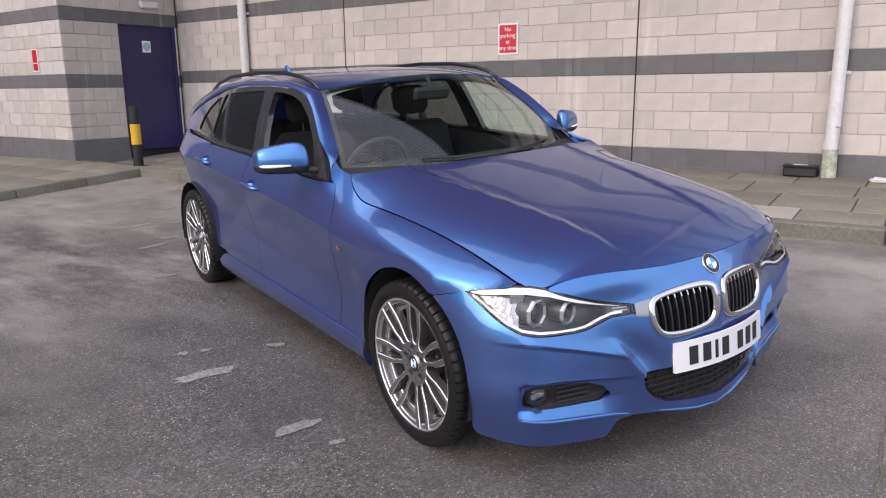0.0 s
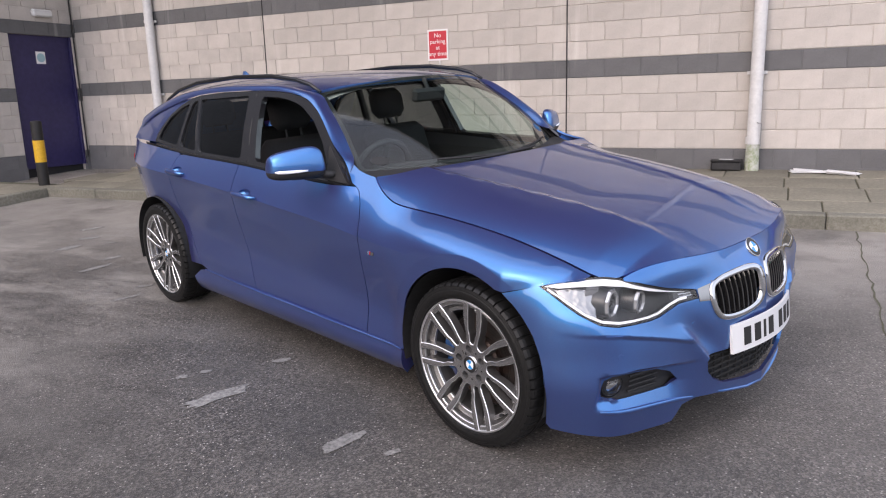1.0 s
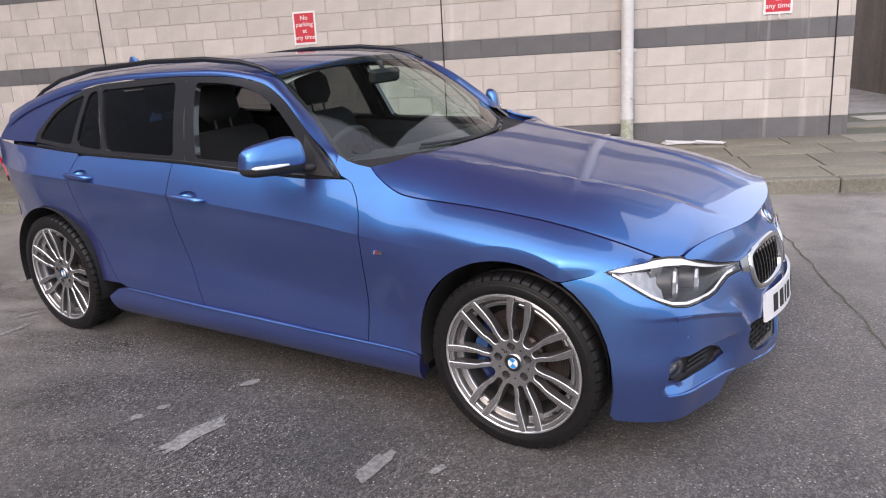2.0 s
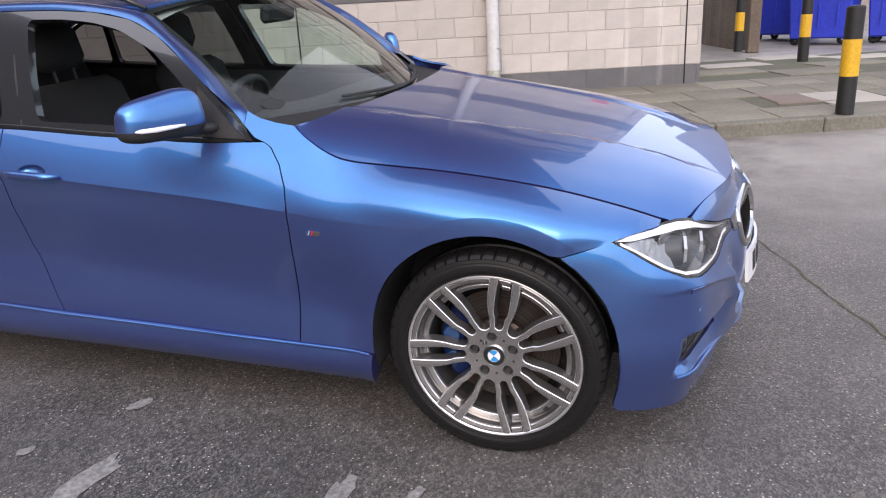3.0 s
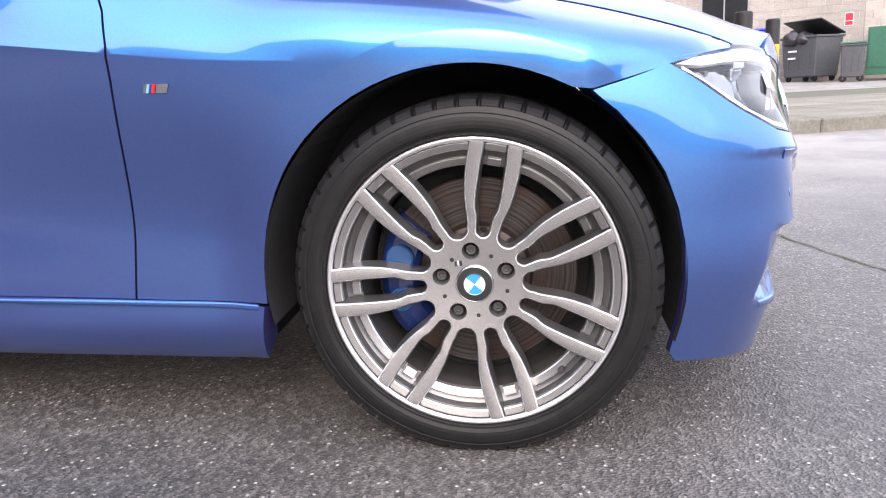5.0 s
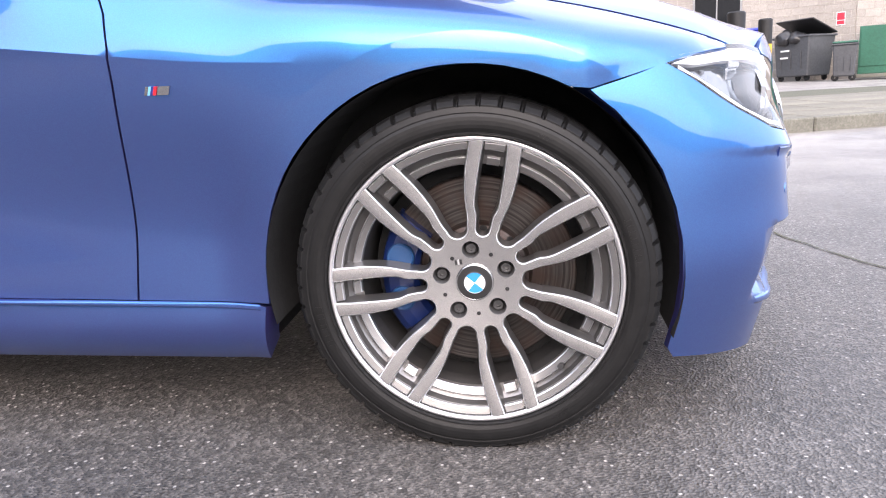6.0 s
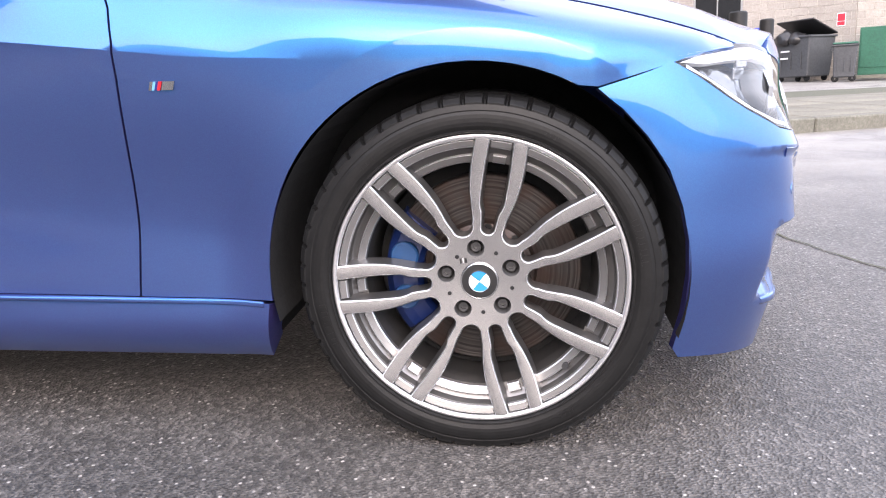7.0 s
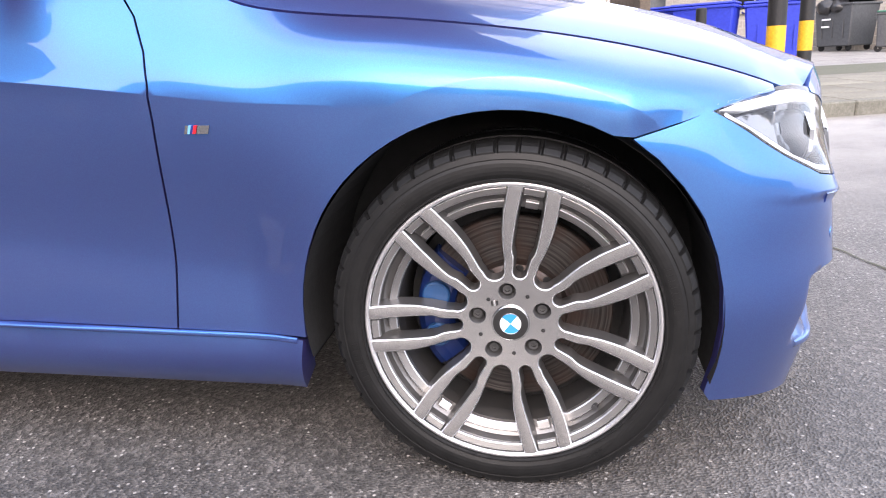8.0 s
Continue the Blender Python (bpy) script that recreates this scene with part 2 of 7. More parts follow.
def tube(bm, r0, r1, z0, z1, segs=24, m=None, caps=True):
    r = bmesh.ops.create_cone(bm, cap_ends=caps, segments=segs, radius1=r0, radius2=r1, depth=z1 - z0)
    bmesh.ops.translate(bm, vec=(0, 0, (z0 + z1) / 2), verts=r["verts"])
    if m is not None:
        bmesh.ops.transform(bm, matrix=m, verts=r["verts"])
    return r["verts"]


def lathe(bm, profile, segs=64, closed=False, m=None):
    """Turns (radius, height) points round the z axis."""
    rings = []
    for r, z in profile:
        rings.append([bm.verts.new((r * math.cos(a), r * math.sin(a), z)) for a in (2 * math.pi * k / segs for k in range(segs))])
    pairs = list(zip(rings, rings[1:])) + ([(rings[-1], rings[0])] if closed else [])
    for a, b in pairs:
        for k in range(segs):
            bm.faces.new((a[k], a[(k + 1) % segs], b[(k + 1) % segs], b[k]))
    if m is not None:
        bmesh.ops.transform(bm, matrix=m, verts=[v for ring in rings for v in ring])
    return rings


def sweep(bm, pts, radius, segs=10):
    """A round bar along points."""
    pts = [Vector(p) for p in pts]
    rings = []
    for k, p in enumerate(pts):
        d = (pts[min(k + 1, len(pts) - 1)] - pts[max(k - 1, 0)]).normalized()
        side = d.cross(Vector((0, 0, 1)))
        side = side.normalized() if side.length > 0.01 else Vector((1, 0, 0))
        up = side.cross(d)
        rr = radius[k] if isinstance(radius, (list, tuple)) else radius
        rings.append([bm.verts.new(p + rr * (math.cos(a) * side + math.sin(a) * up)) for a in (2 * math.pi * j / segs for j in range(segs))])
    for a, b in zip(rings, rings[1:]):
        for j in range(segs):
            bm.faces.new((a[j], a[(j + 1) % segs], b[(j + 1) % segs], b[j]))
    bm.faces.new(rings[0][::-1]), bm.faces.new(rings[-1])


def strip(bm, rows):
    vs = [[bm.verts.new(tuple(p)) for p in row] for row in rows]
    for a, b in zip(vs, vs[1:]):
        for j in range(len(a) - 1):
            bm.faces.new((a[j], b[j], b[j + 1], a[j + 1]))


def text_mesh(name, words, size, mat, m, parent, extrude=0.0006, align="CENTER", label=""):
    """Raised lettering as a mesh, standing in the xz plane of m."""
    cu = bpy.data.curves.new(name, "FONT")
    cu.body, cu.size, cu.align_x, cu.align_y, cu.extrude = words, size, align, "CENTER", extrude
    cu.resolution_u = 3
    tmp = bpy.data.objects.new(name, cu)
    scene.collection.objects.link(tmp)
    me = bpy.data.meshes.new_from_object(tmp.evaluated_get(bpy.context.evaluated_depsgraph_get()))
    bpy.data.objects.remove(tmp)
    me.transform(m @ pose(0, 0, 0, 90, 0, 0))
    me.materials.append(mat)
    ob = new(name, me)
    ob.parent = parent
    if label:
        tagged(ob, label)
    return ob


# ---------------------------------------------------------------- the ground
KERB_Y, WALL_Y, LEFT_KERB_X = 3.05, 5.38, -8.12
WING_X, WING_Y, WALL_END, COURSE = -10.15, 3.25, 2.70, 0.2066


def soft_clamp(v, lo, hi, w=1.2):
    def smin(a, b):
        h = max(w - abs(a - b), 0) / w
        return min(a, b) - h * h * w / 4
    return -smin(-smin(v, hi), -lo)


def ground_z(x, y):
    """The yard falls gently away from the building, climbs a little beyond it, and is level far off."""
    return -0.423 + 0.006 * soft_clamp(x, -14, 8) + 0.0559 * soft_clamp(y, -9, 5.6) + 0.036 * soft_clamp(y - 8, 0, 9)


def axis_steps():
    near = [0.5 * k for k in range(-30, 31)]
    far = [16, 18, 21, 25, 32, 45, 70, 120, 250, 600, 1500]
    return [-v for v in reversed(far)] + near + far


def sheet(bm, xs, ys, lift):
    grid = [[bm.verts.new((x, y, ground_z(x, y) + lift)) for x in xs] for y in ys]
    for a, b in zip(grid, grid[1:]):
        for k in range(len(xs) - 1):
            bm.faces.new((a[k], a[k + 1], b[k + 1], b[k]))


bm = bmesh.new()
sheet(bm, axis_steps(), axis_steps(), 0.0)
tagged(put_mesh("ground", bm, ASPHALT, smooth=True), "worn grey asphalt yard with dusty pale patches", "ground", kind="structure")

# crack joint in the asphalt and the dark seam by the kerb
bm = bmesh.new()
rng = random.Random(5)
prev = None
for k in range(60):
    y = KERB_Y - 0.02 - 0.09 * k
    x = 1.235 + rng.uniform(-0.012, 0.012)
    w = rng.uniform(0.0025, 0.006)
    a, b = bm.verts.new((x - w, y, ground_z(x, y) + 0.0035)), bm.verts.new((x + w, y, ground_z(x, y) + 0.0035))
    if prev:
        bm.faces.new((prev[0], prev[1], b, a))
    prev = a, b
tagged(put_mesh("tar_joint", bm, JOINT_DIRT), "thin dark crack joint running across the asphalt", "crack", kind="structure")


def worn_mark(x, y, length, width, turn, seed):
    """A ragged remnant of white road paint."""
    r = random.Random(seed)
    bm = bmesh.new()
    n = 26
    ring = []
    for k in range(n):
        a = 2 * math.pi * k / n
        f = 1 + r.uniform(-0.22, 0.18)
        px = length / 2 * f * math.copysign(abs(math.cos(a)) ** 0.7, math.cos(a))
        py = width / 2 * f * math.copysign(abs(math.sin(a)) ** 0.7, math.sin(a))
        c, s = math.cos(radians(turn)), math.sin(radians(turn))
        gx, gy = x + c * px - s * py, y + s * px + c * py
        ring.append(bm.verts.new((gx, gy, ground_z(gx, gy) + 0.004)))
    bm.faces.new(ring)
    return tagged(put_mesh("paint_mark", bm, WORN_PAINT), "ragged remnant of white paint on the asphalt", "paint mark", kind="structure")


for args in ((-1.59, -0.86, 0.31, 0.095, 62, 1), (-0.80, -1.01, 0.19, 0.075, 66, 2), (-0.57, -1.01, 0.07, 0.035, 50, 3), (-1.92, -0.75, 0.06, 0.045, 40, 4),
             (-1.85, -0.66, 0.06, 0.04, 30, 5), (-4.22, 0.62, 0.26, 0.07, 80, 6), (-4.36, 0.90, 0.18, 0.08, 60, 7), (-5.10, 1.05, 0.24, 0.12, 75, 8), (-5.25, 1.38, 0.20, 0.10, 40, 10),
             (-4.85, 1.30, 0.12, 0.06, 20, 11), (-3.30, 0.12, 0.20, 0.05, 70, 12), (-3.40, 0.36, 0.12, 0.05, 50, 13), (-5.60, 1.70, 0.25, 0.10, 65, 14), (-3.95, 0.98, 0.09, 0.05, 30, 15),
             (-1.56, -0.42, 0.10, 0.05, 40, 9)):
    worn_mark(*args)


# ---------------------------------------------------------------- the car's surfaces, in its own frame: x ahead of the front axle, y to its left, z up
def curve1(xs, ys):
    """A smooth curve through keys that does not overshoot."""
    xs, ys = np.array(xs, float), np.array(ys, float)
    h, d = np.diff(xs), np.diff(ys) / np.diff(xs)
    m = np.zeros_like(ys)
    m[0], m[-1] = d[0], d[-1]
    for k in range(1, len(xs) - 1):
        if d[k - 1] * d[k] > 0:
            w1, w2 = 2 * h[k] + h[k - 1], h[k] + 2 * h[k - 1]
            m[k] = (w1 + w2) / (w1 / d[k - 1] + w2 / d[k])

    def at(x):
        x = np.clip(np.asarray(x, float), xs[0], xs[-1])
        k = np.clip(np.searchsorted(xs, x) - 1, 0, len(xs) - 2)
        t = (x - xs[k]) / h[k]
        return ((2 * t**3 - 3 * t**2 + 1) * ys[k] + (t**3 - 2 * t**2 + t) * h[k] * m[k]
                + (-2 * t**3 + 3 * t**2) * ys[k + 1] + (t**3 - t**2) * h[k] * m[k + 1])
    return at


def step01(a, b, x):
    t = np.clip((np.asarray(x, float) - a) / (b - a), 0, 1)
    return t * t * (3 - 2 * t)


HUB_Z, AXLE_R, ARCH_R = 0.325, -2.81, 0.387
plan_w = curve1((-3.85, -3.6, -3.4, -3.15, -2.81, -2.2, -1.4, -0.7, -0.3, 0.0, 0.2, 0.36), (0.52, 0.66, 0.752, 0.838, 0.893, 0.890, 0.886, 0.894, 0.902, 0.905, 0.903, 0.885))
top_z = curve1((-3.85, -3.0, -2.45, -1.75, -1.3, -0.9, -0.80, -0.75, -0.70, -0.645, -0.624, -0.585, -0.54, -0.475, -0.41, -0.33, -0.2, 0.04, 0.17, 0.336, 0.42, 0.52),
               (1.05, 1.02, 0.992, 0.976, 0.953, 0.942, 0.944, 0.960, 0.978, 0.984, 0.967, 0.943, 0.918, 0.891, 0.878, 0.869, 0.858, 0.828, 0.804, 0.762, 0.735, 0.694))
swage_z = curve1((-3.9, -2.8, -1.744, -1.266, -0.9, -0.645, -0.48, -0.3, -0.15, 0.1, 0.3, 0.5), (0.935, 0.893, 0.836, 0.802, 0.776, 0.750, 0.733, 0.724, 0.718, 0.703, 0.665, 0.62))
wing_z = curve1((-3.85, -3.0, -2.45, -1.75, -1.3, -0.9, -0.70, -0.55, -0.41, -0.33, -0.2, 0.04, 0.17, 0.336, 0.42, 0.52), (1.05, 1.02, 0.992, 0.976, 0.953, 0.940, 0.923, 0.898, 0.878, 0.869, 0.858, 0.828, 0.804, 0.762, 0.735, 0.694))
wing_w = curve1((-3.85, -3.5, -3.15, -2.45, -1.3, -0.8, -0.60, -0.4, -0.2, 0.0, 0.2, 0.35, 0.45, 0.52), (0.54, 0.672, 0.757, 0.79, 0.806, 0.806, 0.803, 0.780, 0.768, 0.757, 0.745, 0.735, 0.722, 0.70))


def crease_z(x):
    return swage_z(x)


def flank_base(x, z):
    """Half the car's width at x and height z, from the sill to the belt line or the bonnet seam."""
    x, z = np.asarray(x, float), np.asarray(z, float)
    W, zc, zt, wt = plan_w(x), crease_z(x), wing_z(x), wing_w(x)
    low = np.clip((zc - z) / 0.6, 0, 1.2)
    amp = 1 - step01(-0.95, -0.40, x)
    d = np.maximum(zc - z, 0)
    tuck = -0.014 * amp * (1 - np.exp(-d / 0.05)) * np.exp(-d / 0.13)
    side = 1 - step01(-0.50, -0.30, x) * 0.8
    lower = W + tuck - side * (0.046 * step01(0.0, 0.56, low) - 0.014 * step01(0.52, 0.84, low))
    s = np.clip((z - zc) / np.maximum(zt - zc, 0.02), 0, 1.6)
    f = step01(-0.75, -0.20, x)
    lin, p = 0.85 - 0.77 * f, 2.6 + 0.7 * f
    upper = W - (W - wt) * (lin * s + (1 - lin) * s**p)
    # flat shoulder between the door, the bonnet's rear corner and the pillar
    zr, wr = 0.93, 0.7928 - 0.107 * (x + 0.585)
    h = zr - zc
    q = np.clip((z - zc) / h, 0, 1)
    flat = (2 * q**3 - 3 * q**2 + 1) * W - (q**3 - 2 * q**2 + q) * (0.42 - 0.38 * step01(-0.78, -0.40, x)) * h + (3 * q**2 - 2 * q**3) * wr - (q**3 - q**2) * 0.75 * h - 0.75 * np.maximum(z - zr, 0)
    g = step01(-1.2, -0.80, x) * (1 - step01(-0.60, -0.34, x))
    upper = upper * (1 - g) + flat * g
    r = np.hypot(x + 0.014, z - 0.331)
    return np.where(z <= zc, lower, upper) + np.where(x > -1.2, 0.003 * (1 - step01(0.40, 0.60, r)) * step01(0.30, 0.5, z), 0.0)


def arch_band(x, z):
    """The flank with the flat band round the front wheel arch."""
    x, z = np.asarray(x, float), np.asarray(z, float)
    r = np.maximum(np.hypot(x + 0.014, z - 0.331), 0.05)
    k = 0.432 / r
    band = flank_base(-0.014 + (x + 0.014) * k, 0.331 + (z - 0.331) * k) - 0.10 * (0.432 - r)
    own = flank_base(x, z)
    return np.where((r < 0.432) & (r > 0.3), own + (band - own) * 0.42 * step01(0.36, 0.55, z), own)


def top_w(x):
    """Half width along the bonnet seam and the belt line."""
    return flank(x, top_z(x))


FRONT_Z = (0.11, 0.33, 0.45, 0.58, 0.66, 0.76)
FRONT_X = ((0.19, 0.345, 0.452, 0.528, 0.570, 0.622, 0.695, 0.738), (0.19, 0.350, 0.478, 0.562, 0.600, 0.650, 0.712, 0.746), (0.19, 0.352, 0.480, 0.568, 0.610, 0.654, 0.713, 0.744),
           (0.19, 0.35, 0.455, 0.537, 0.588, 0.640, 0.697, 0.735), (0.19, 0.33, 0.42, 0.50, 0.565, 0.614, 0.671, 0.713), (0.19, 0.28, 0.375, 0.46, 0.53, 0.585, 0.635, 0.668))
FRONT_W = ((0.885, 0.835, 0.775, 0.69, 0.57, 0.42, 0.24, 0), (0.905, 0.880, 0.825, 0.735, 0.60, 0.43, 0.24, 0), (0.905, 0.880, 0.822, 0.73, 0.60, 0.43, 0.24, 0),
           (0.905, 0.872, 0.828, 0.752, 0.615, 0.43, 0.24, 0), (0.903, 0.862, 0.808, 0.720, 0.588, 0.42, 0.22, 0), (0.875, 0.838, 0.765, 0.668, 0.537, 0.38, 0.2, 0))
FRONT_T = [k / 7 for k in range(8)]
_fx = [curve1(FRONT_T, r) for r in FRONT_X]
_fw = [curve1(FRONT_T, r) for r in FRONT_W]


def _levels(tab, t, z):
    """Smooth interpolation between the level curves."""
    zs = np.array(FRONT_Z)
    z = np.clip(np.asarray(z, float), zs[0], zs[-1])
    vals = np.array([c(t) for c in tab])
    k = np.clip(np.searchsorted(zs, z) - 1, 0, len(zs) - 2)
    slope = np.empty_like(vals)
    slope[1:-1] = (vals[2:] - vals[:-2]) / (zs[2:] - zs[:-2]).reshape(-1, *[1] * (vals.ndim - 1))
    slope[0], slope[-1] = (vals[1] - vals[0]) / (zs[1] - zs[0]), (vals[-1] - vals[-2]) / (zs[-1] - zs[-2])
    h = zs[k + 1] - zs[k]
    u = (z - zs[k]) / h
    pick = (lambda a, j: a[j, np.arange(a.shape[1])]) if vals.ndim == 2 else (lambda a, j: a[j])
    return ((2 * u**3 - 3 * u**2 + 1) * pick(vals, k) + (u**3 - 2 * u**2 + u) * h * pick(slope, k)
            + (3 * u**2 - 2 * u**3) * pick(vals, k + 1) + (u**3 - u**2) * h * pick(slope, k + 1))


nose_fit = curve1((0, 0.1, 0.2, 0.3, 0.4, 0.5, 0.6, 0.7, 0.9), (-0.030, -0.015, -0.002, 0.011, 0.021, 0.025, 0.025, 0.022, 0.0))


brow_z = curve1((0.40, 0.44, 0.52, 0.666, 0.75, 0.816, 0.90), (0.445, 0.457, 0.483, 0.525, 0.545, 0.549, 0.549))
blade_z = curve1((0.28, 0.385, 0.448, 0.53, 0.627, 0.70, 0.772, 0.85), (0.192, 0.2065, 0.219, 0.228, 0.236, 0.245, 0.256, 0.262))
fog_brow_z = curve1((0.44, 0.512, 0.60, 0.686, 0.75, 0.82), (0.371, 0.381, 0.393, 0.404, 0.404, 0.396))


def front(s, z):
    """The nose and bumper: s (0 at the wheel arch, 1.2 at the middle) and height to x and half width."""
    t = np.clip(np.asarray(s, float) / 1.2, 0, 1)
    x, w = _levels(_fx, t, z), _levels(_fw, t, z)
    z = np.asarray(z, float)
    x = x + nose_fit(w) * step01(0.62, 0.715, z)
    d = z - brow_z(w)
    ledge = 0.013 * np.exp(-np.maximum(d, 0) / 0.045) * step01(-0.016, 0.0, d) * step01(0.36, 0.50, w) * step01(0.88, 0.72, w)
    # the fog lamp's hollow: under its brow, sloping out again to the lower blade
    fb, bl = fog_brow_z(w), blade_z(w)
    hollow = step01(0.0, -0.020, z - fb) * np.clip((z - bl) / np.maximum(0.285 - bl, 0.02), 0, 1)
    scoop = 0.031 * hollow * step01(0.798, 0.762, w) * step01(0.36, 0.50, w)
    ledge = ledge + 0.007 * np.exp(-np.maximum(z - fb, 0) / 0.035) * step01(-0.020, 0.0, z - fb) * step01(0.42, 0.54, w) * step01(0.81, 0.70, w)
    line = 0.386 + 0.80 * (z - 0.395)
    rib = 0.017 * np.where(w > line, np.exp(-np.abs(w - line) / 0.045), np.exp(-(((w - line) / 0.026) ** 2))) * step01(0.22, 0.34, z) * step01(0.530, 0.450, z)
    valley = 0.012 * np.exp(-(((w - line + 0.075) / 0.05) ** 2) - ((z - 0.44) / 0.07) ** 2)
    return x - scoop + ledge + rib - valley, w


# the wing runs flush into the nose along the seam from the wheel arch to the lamp
SEAM_X, SEAM_Z = (0.187, 0.22, 0.25, 0.28, 0.308, 0.345, 0.38, 0.41, 0.445), (0.661, 0.670, 0.677, 0.685, 0.6925, 0.7025, 0.710, 0.7145, 0.718)
_s = np.linspace(0, 1.2, 241)
_step = [float(np.interp(x, *front(_s, np.full(241, z)))) - float(arch_band(x, z)) for x, z in zip(SEAM_X, SEAM_Z)]


def flank(x, z):
    """Half the car's width at x and height z, flush with the nose at its front end."""
    x, z = np.asarray(x, float), np.asarray(z, float)
    zs = np.interp(x, SEAM_X, SEAM_Z)
    flush = np.interp(x, (0.10,) + SEAM_X, [0.0] + _step)
    return arch_band(x, z) + flush * (1 - step01(zs, np.maximum(wing_z(x), zs + 0.012), z))


hood_mid = curve1((-0.66, -0.56, -0.3, 0.0, 0.2, 0.4, 0.52, 0.60, 0.66), (1.004, 0.993, 0.955, 0.905, 0.870, 0.820, 0.780, 0.750, 0.724))

def hood(x, y):
    x, a = np.asarray(x, float), np.abs(np.asarray(y, float))
    wt, zt, zm = top_w(x), top_z(x), hood_mid(x)
    r = np.clip(a / wt, 0, 1.1)
    z = zm - (zm - zt) * (0.28 * r**2 + 0.72 * r**5.5)
    ridge = 0.30 + 0.20 * np.clip((0.6 - x) / 1.2, 0, 1)
    z = z + 0.010 * step01(-0.028, 0.012, a - ridge) * np.exp(-np.maximum(a - ridge, 0) / 0.16) * step01(0.62, 0.35, x) * 1.0
    return z


roof_mid = curve1((-3.75, -3.5, -3.2, -2.7, -2.1, -1.6, -1.2, -1.05), (1.28, 1.352, 1.390, 1.418, 1.428, 1.418, 1.382, 1.355))
roof_edge_z = curve1((-3.75, -3.5, -3.2, -2.7, -2.1, -1.7, -1.45, -1.27, -1.1), (1.14, 1.20, 1.275, 1.355, 1.384, 1.382, 1.362, 1.334, 1.285))


def roof_half(x):
    return 0.602 - 0.10 * np.maximum(-2.5 - np.asarray(x, float), 0) ** 1.4


def roof(x, y):
    r = np.abs(np.asarray(y, float)) / roof_half(x)
    return roof_mid(x) - (roof_mid(x) - roof_edge_z(x)) * (0.35 * r**2 + 0.65 * r**4)


def glass_w(x, z):
    """Half width of the side glass plane."""
    d = np.asarray(z, float) - 0.97
    back = np.maximum(-2.2 - np.asarray(x, float), 0)
    return 0.795 - 0.30 * d - 0.30 * d * d - 0.060 * back**1.5


def screen(a, b):
    """The windscreen: a from -1 to 1 across, b from 0 at the cowl to 1 at the roof."""
    a, b = np.asarray(a, float), np.asarray(b, float)
    x0, x1 = -0.56 - 0.27 * np.abs(a) ** 1.6, -1.16 - 0.115 * np.abs(a) ** 1.6
    y0, y1 = 0.705 * a, 0.575 * a
    z0, z1 = 0.975 + 0.012 * np.abs(a) ** 2, 1.385 - 0.052 * np.abs(a) ** 2.5
    bow = 0.022 * np.sin(np.pi * b)
    return x0 + (x1 - x0) * b + bow * 0.5, y0 + (y1 - y0) * b, z0 + (z1 - z0) * b + bow

from mathutils.geometry import delaunay_2d_cdt

CAR = Matrix(((0.93491, 0.35483, -0.00602, 0), (-0.3546, 0.93335, -0.05577, 0), (-0.01417, 0.05427, 0.99843, -0.4277), (0, 0, 0, 1)))


# ---------------------------------------------------------------- car materials
def car_paint():
    """Violet-blue pigment under bright blue flakes, sealed by one clear coat."""
    m = material("blue_metallic_paint", (0.014, 0.165, 0.46), 0.38, 1.0, 1.0)
    flakes = bsdf(m)
    v = coords(m)
    flake = node(m, "ShaderNodeTexVoronoi", Scale=900.0)
    link(m, v, flake.inputs["Vector"])
    col = mixed(m, ramp_of(m, flake.outputs["Color"], [(0.2, 0.0), (0.9, 1.0)]), (0.015, 0.172, 0.425), (0.022, 0.212, 0.49))
    link(m, col, flakes.inputs["Base Color"])
    dirt = noise_of(m, v, 3.0, 6, 0.6)
    rough = ramp_of(m, dirt, [(0.3, 0.33), (0.75, 0.37)])
    link(m, rough, flakes.inputs["Roughness"])
    pigment = node(m, "ShaderNodeBsdfPrincipled", Base_Color=(0.085, 0.046, 0.225, 1), Roughness=0.6, Coat_Weight=1.0)
    for b in (flakes, pigment):
        b.inputs["Coat Roughness"].default_value, b.inputs["Coat IOR"].default_value = 0.02, 1.5
    both = node(m, "ShaderNodeMixShader", Fac=0.25)
    link(m, flakes.outputs[0], both.inputs[1]), link(m, pigment.outputs[0], both.inputs[2])
    link(m, both.outputs[0], m.node_tree.nodes["Material Output"].inputs[0])
    return m


def clear_glass(name, tint=(1, 1, 1), gloss_rough=0.0, facing=0.085):
    """Thin glass: what is behind it shows through, tinted; the facing angle drives the gloss."""
    m = bpy.data.materials.new(name)
    m.use_nodes = True
    n = m.node_tree.nodes
    n.remove(n["Principled BSDF"])
    tr, gl, lw, mx = n.new("ShaderNodeBsdfTransparent"), n.new("ShaderNodeBsdfGlossy"), n.new("ShaderNodeLayerWeight"), n.new("ShaderNodeMixShader")
    tr.inputs["Color"].default_value = (*tint, 1)
    gl.inputs["Roughness"].default_value = gloss_rough
    lw.inputs["Blend"].default_value = 0.5
    power, scale = node(m, "ShaderNodeMath"), node(m, "ShaderNodeMath")
    power.operation, scale.operation = "POWER", "MULTIPLY_ADD"
    power.inputs[1].default_value, scale.inputs[1].default_value, scale.inputs[2].default_value = 3.5, 0.985 - facing, facing
    link(m, lw.outputs["Facing"], power.inputs[0]), link(m, power.outputs[0], scale.inputs[0])
    link(m, scale.outputs[0], mx.inputs[0]), link(m, tr.outputs[0], mx.inputs[1]), link(m, gl.outputs[0], mx.inputs[2])
    link(m, mx.outputs[0], n["Material Output"].inputs[0])
    return m


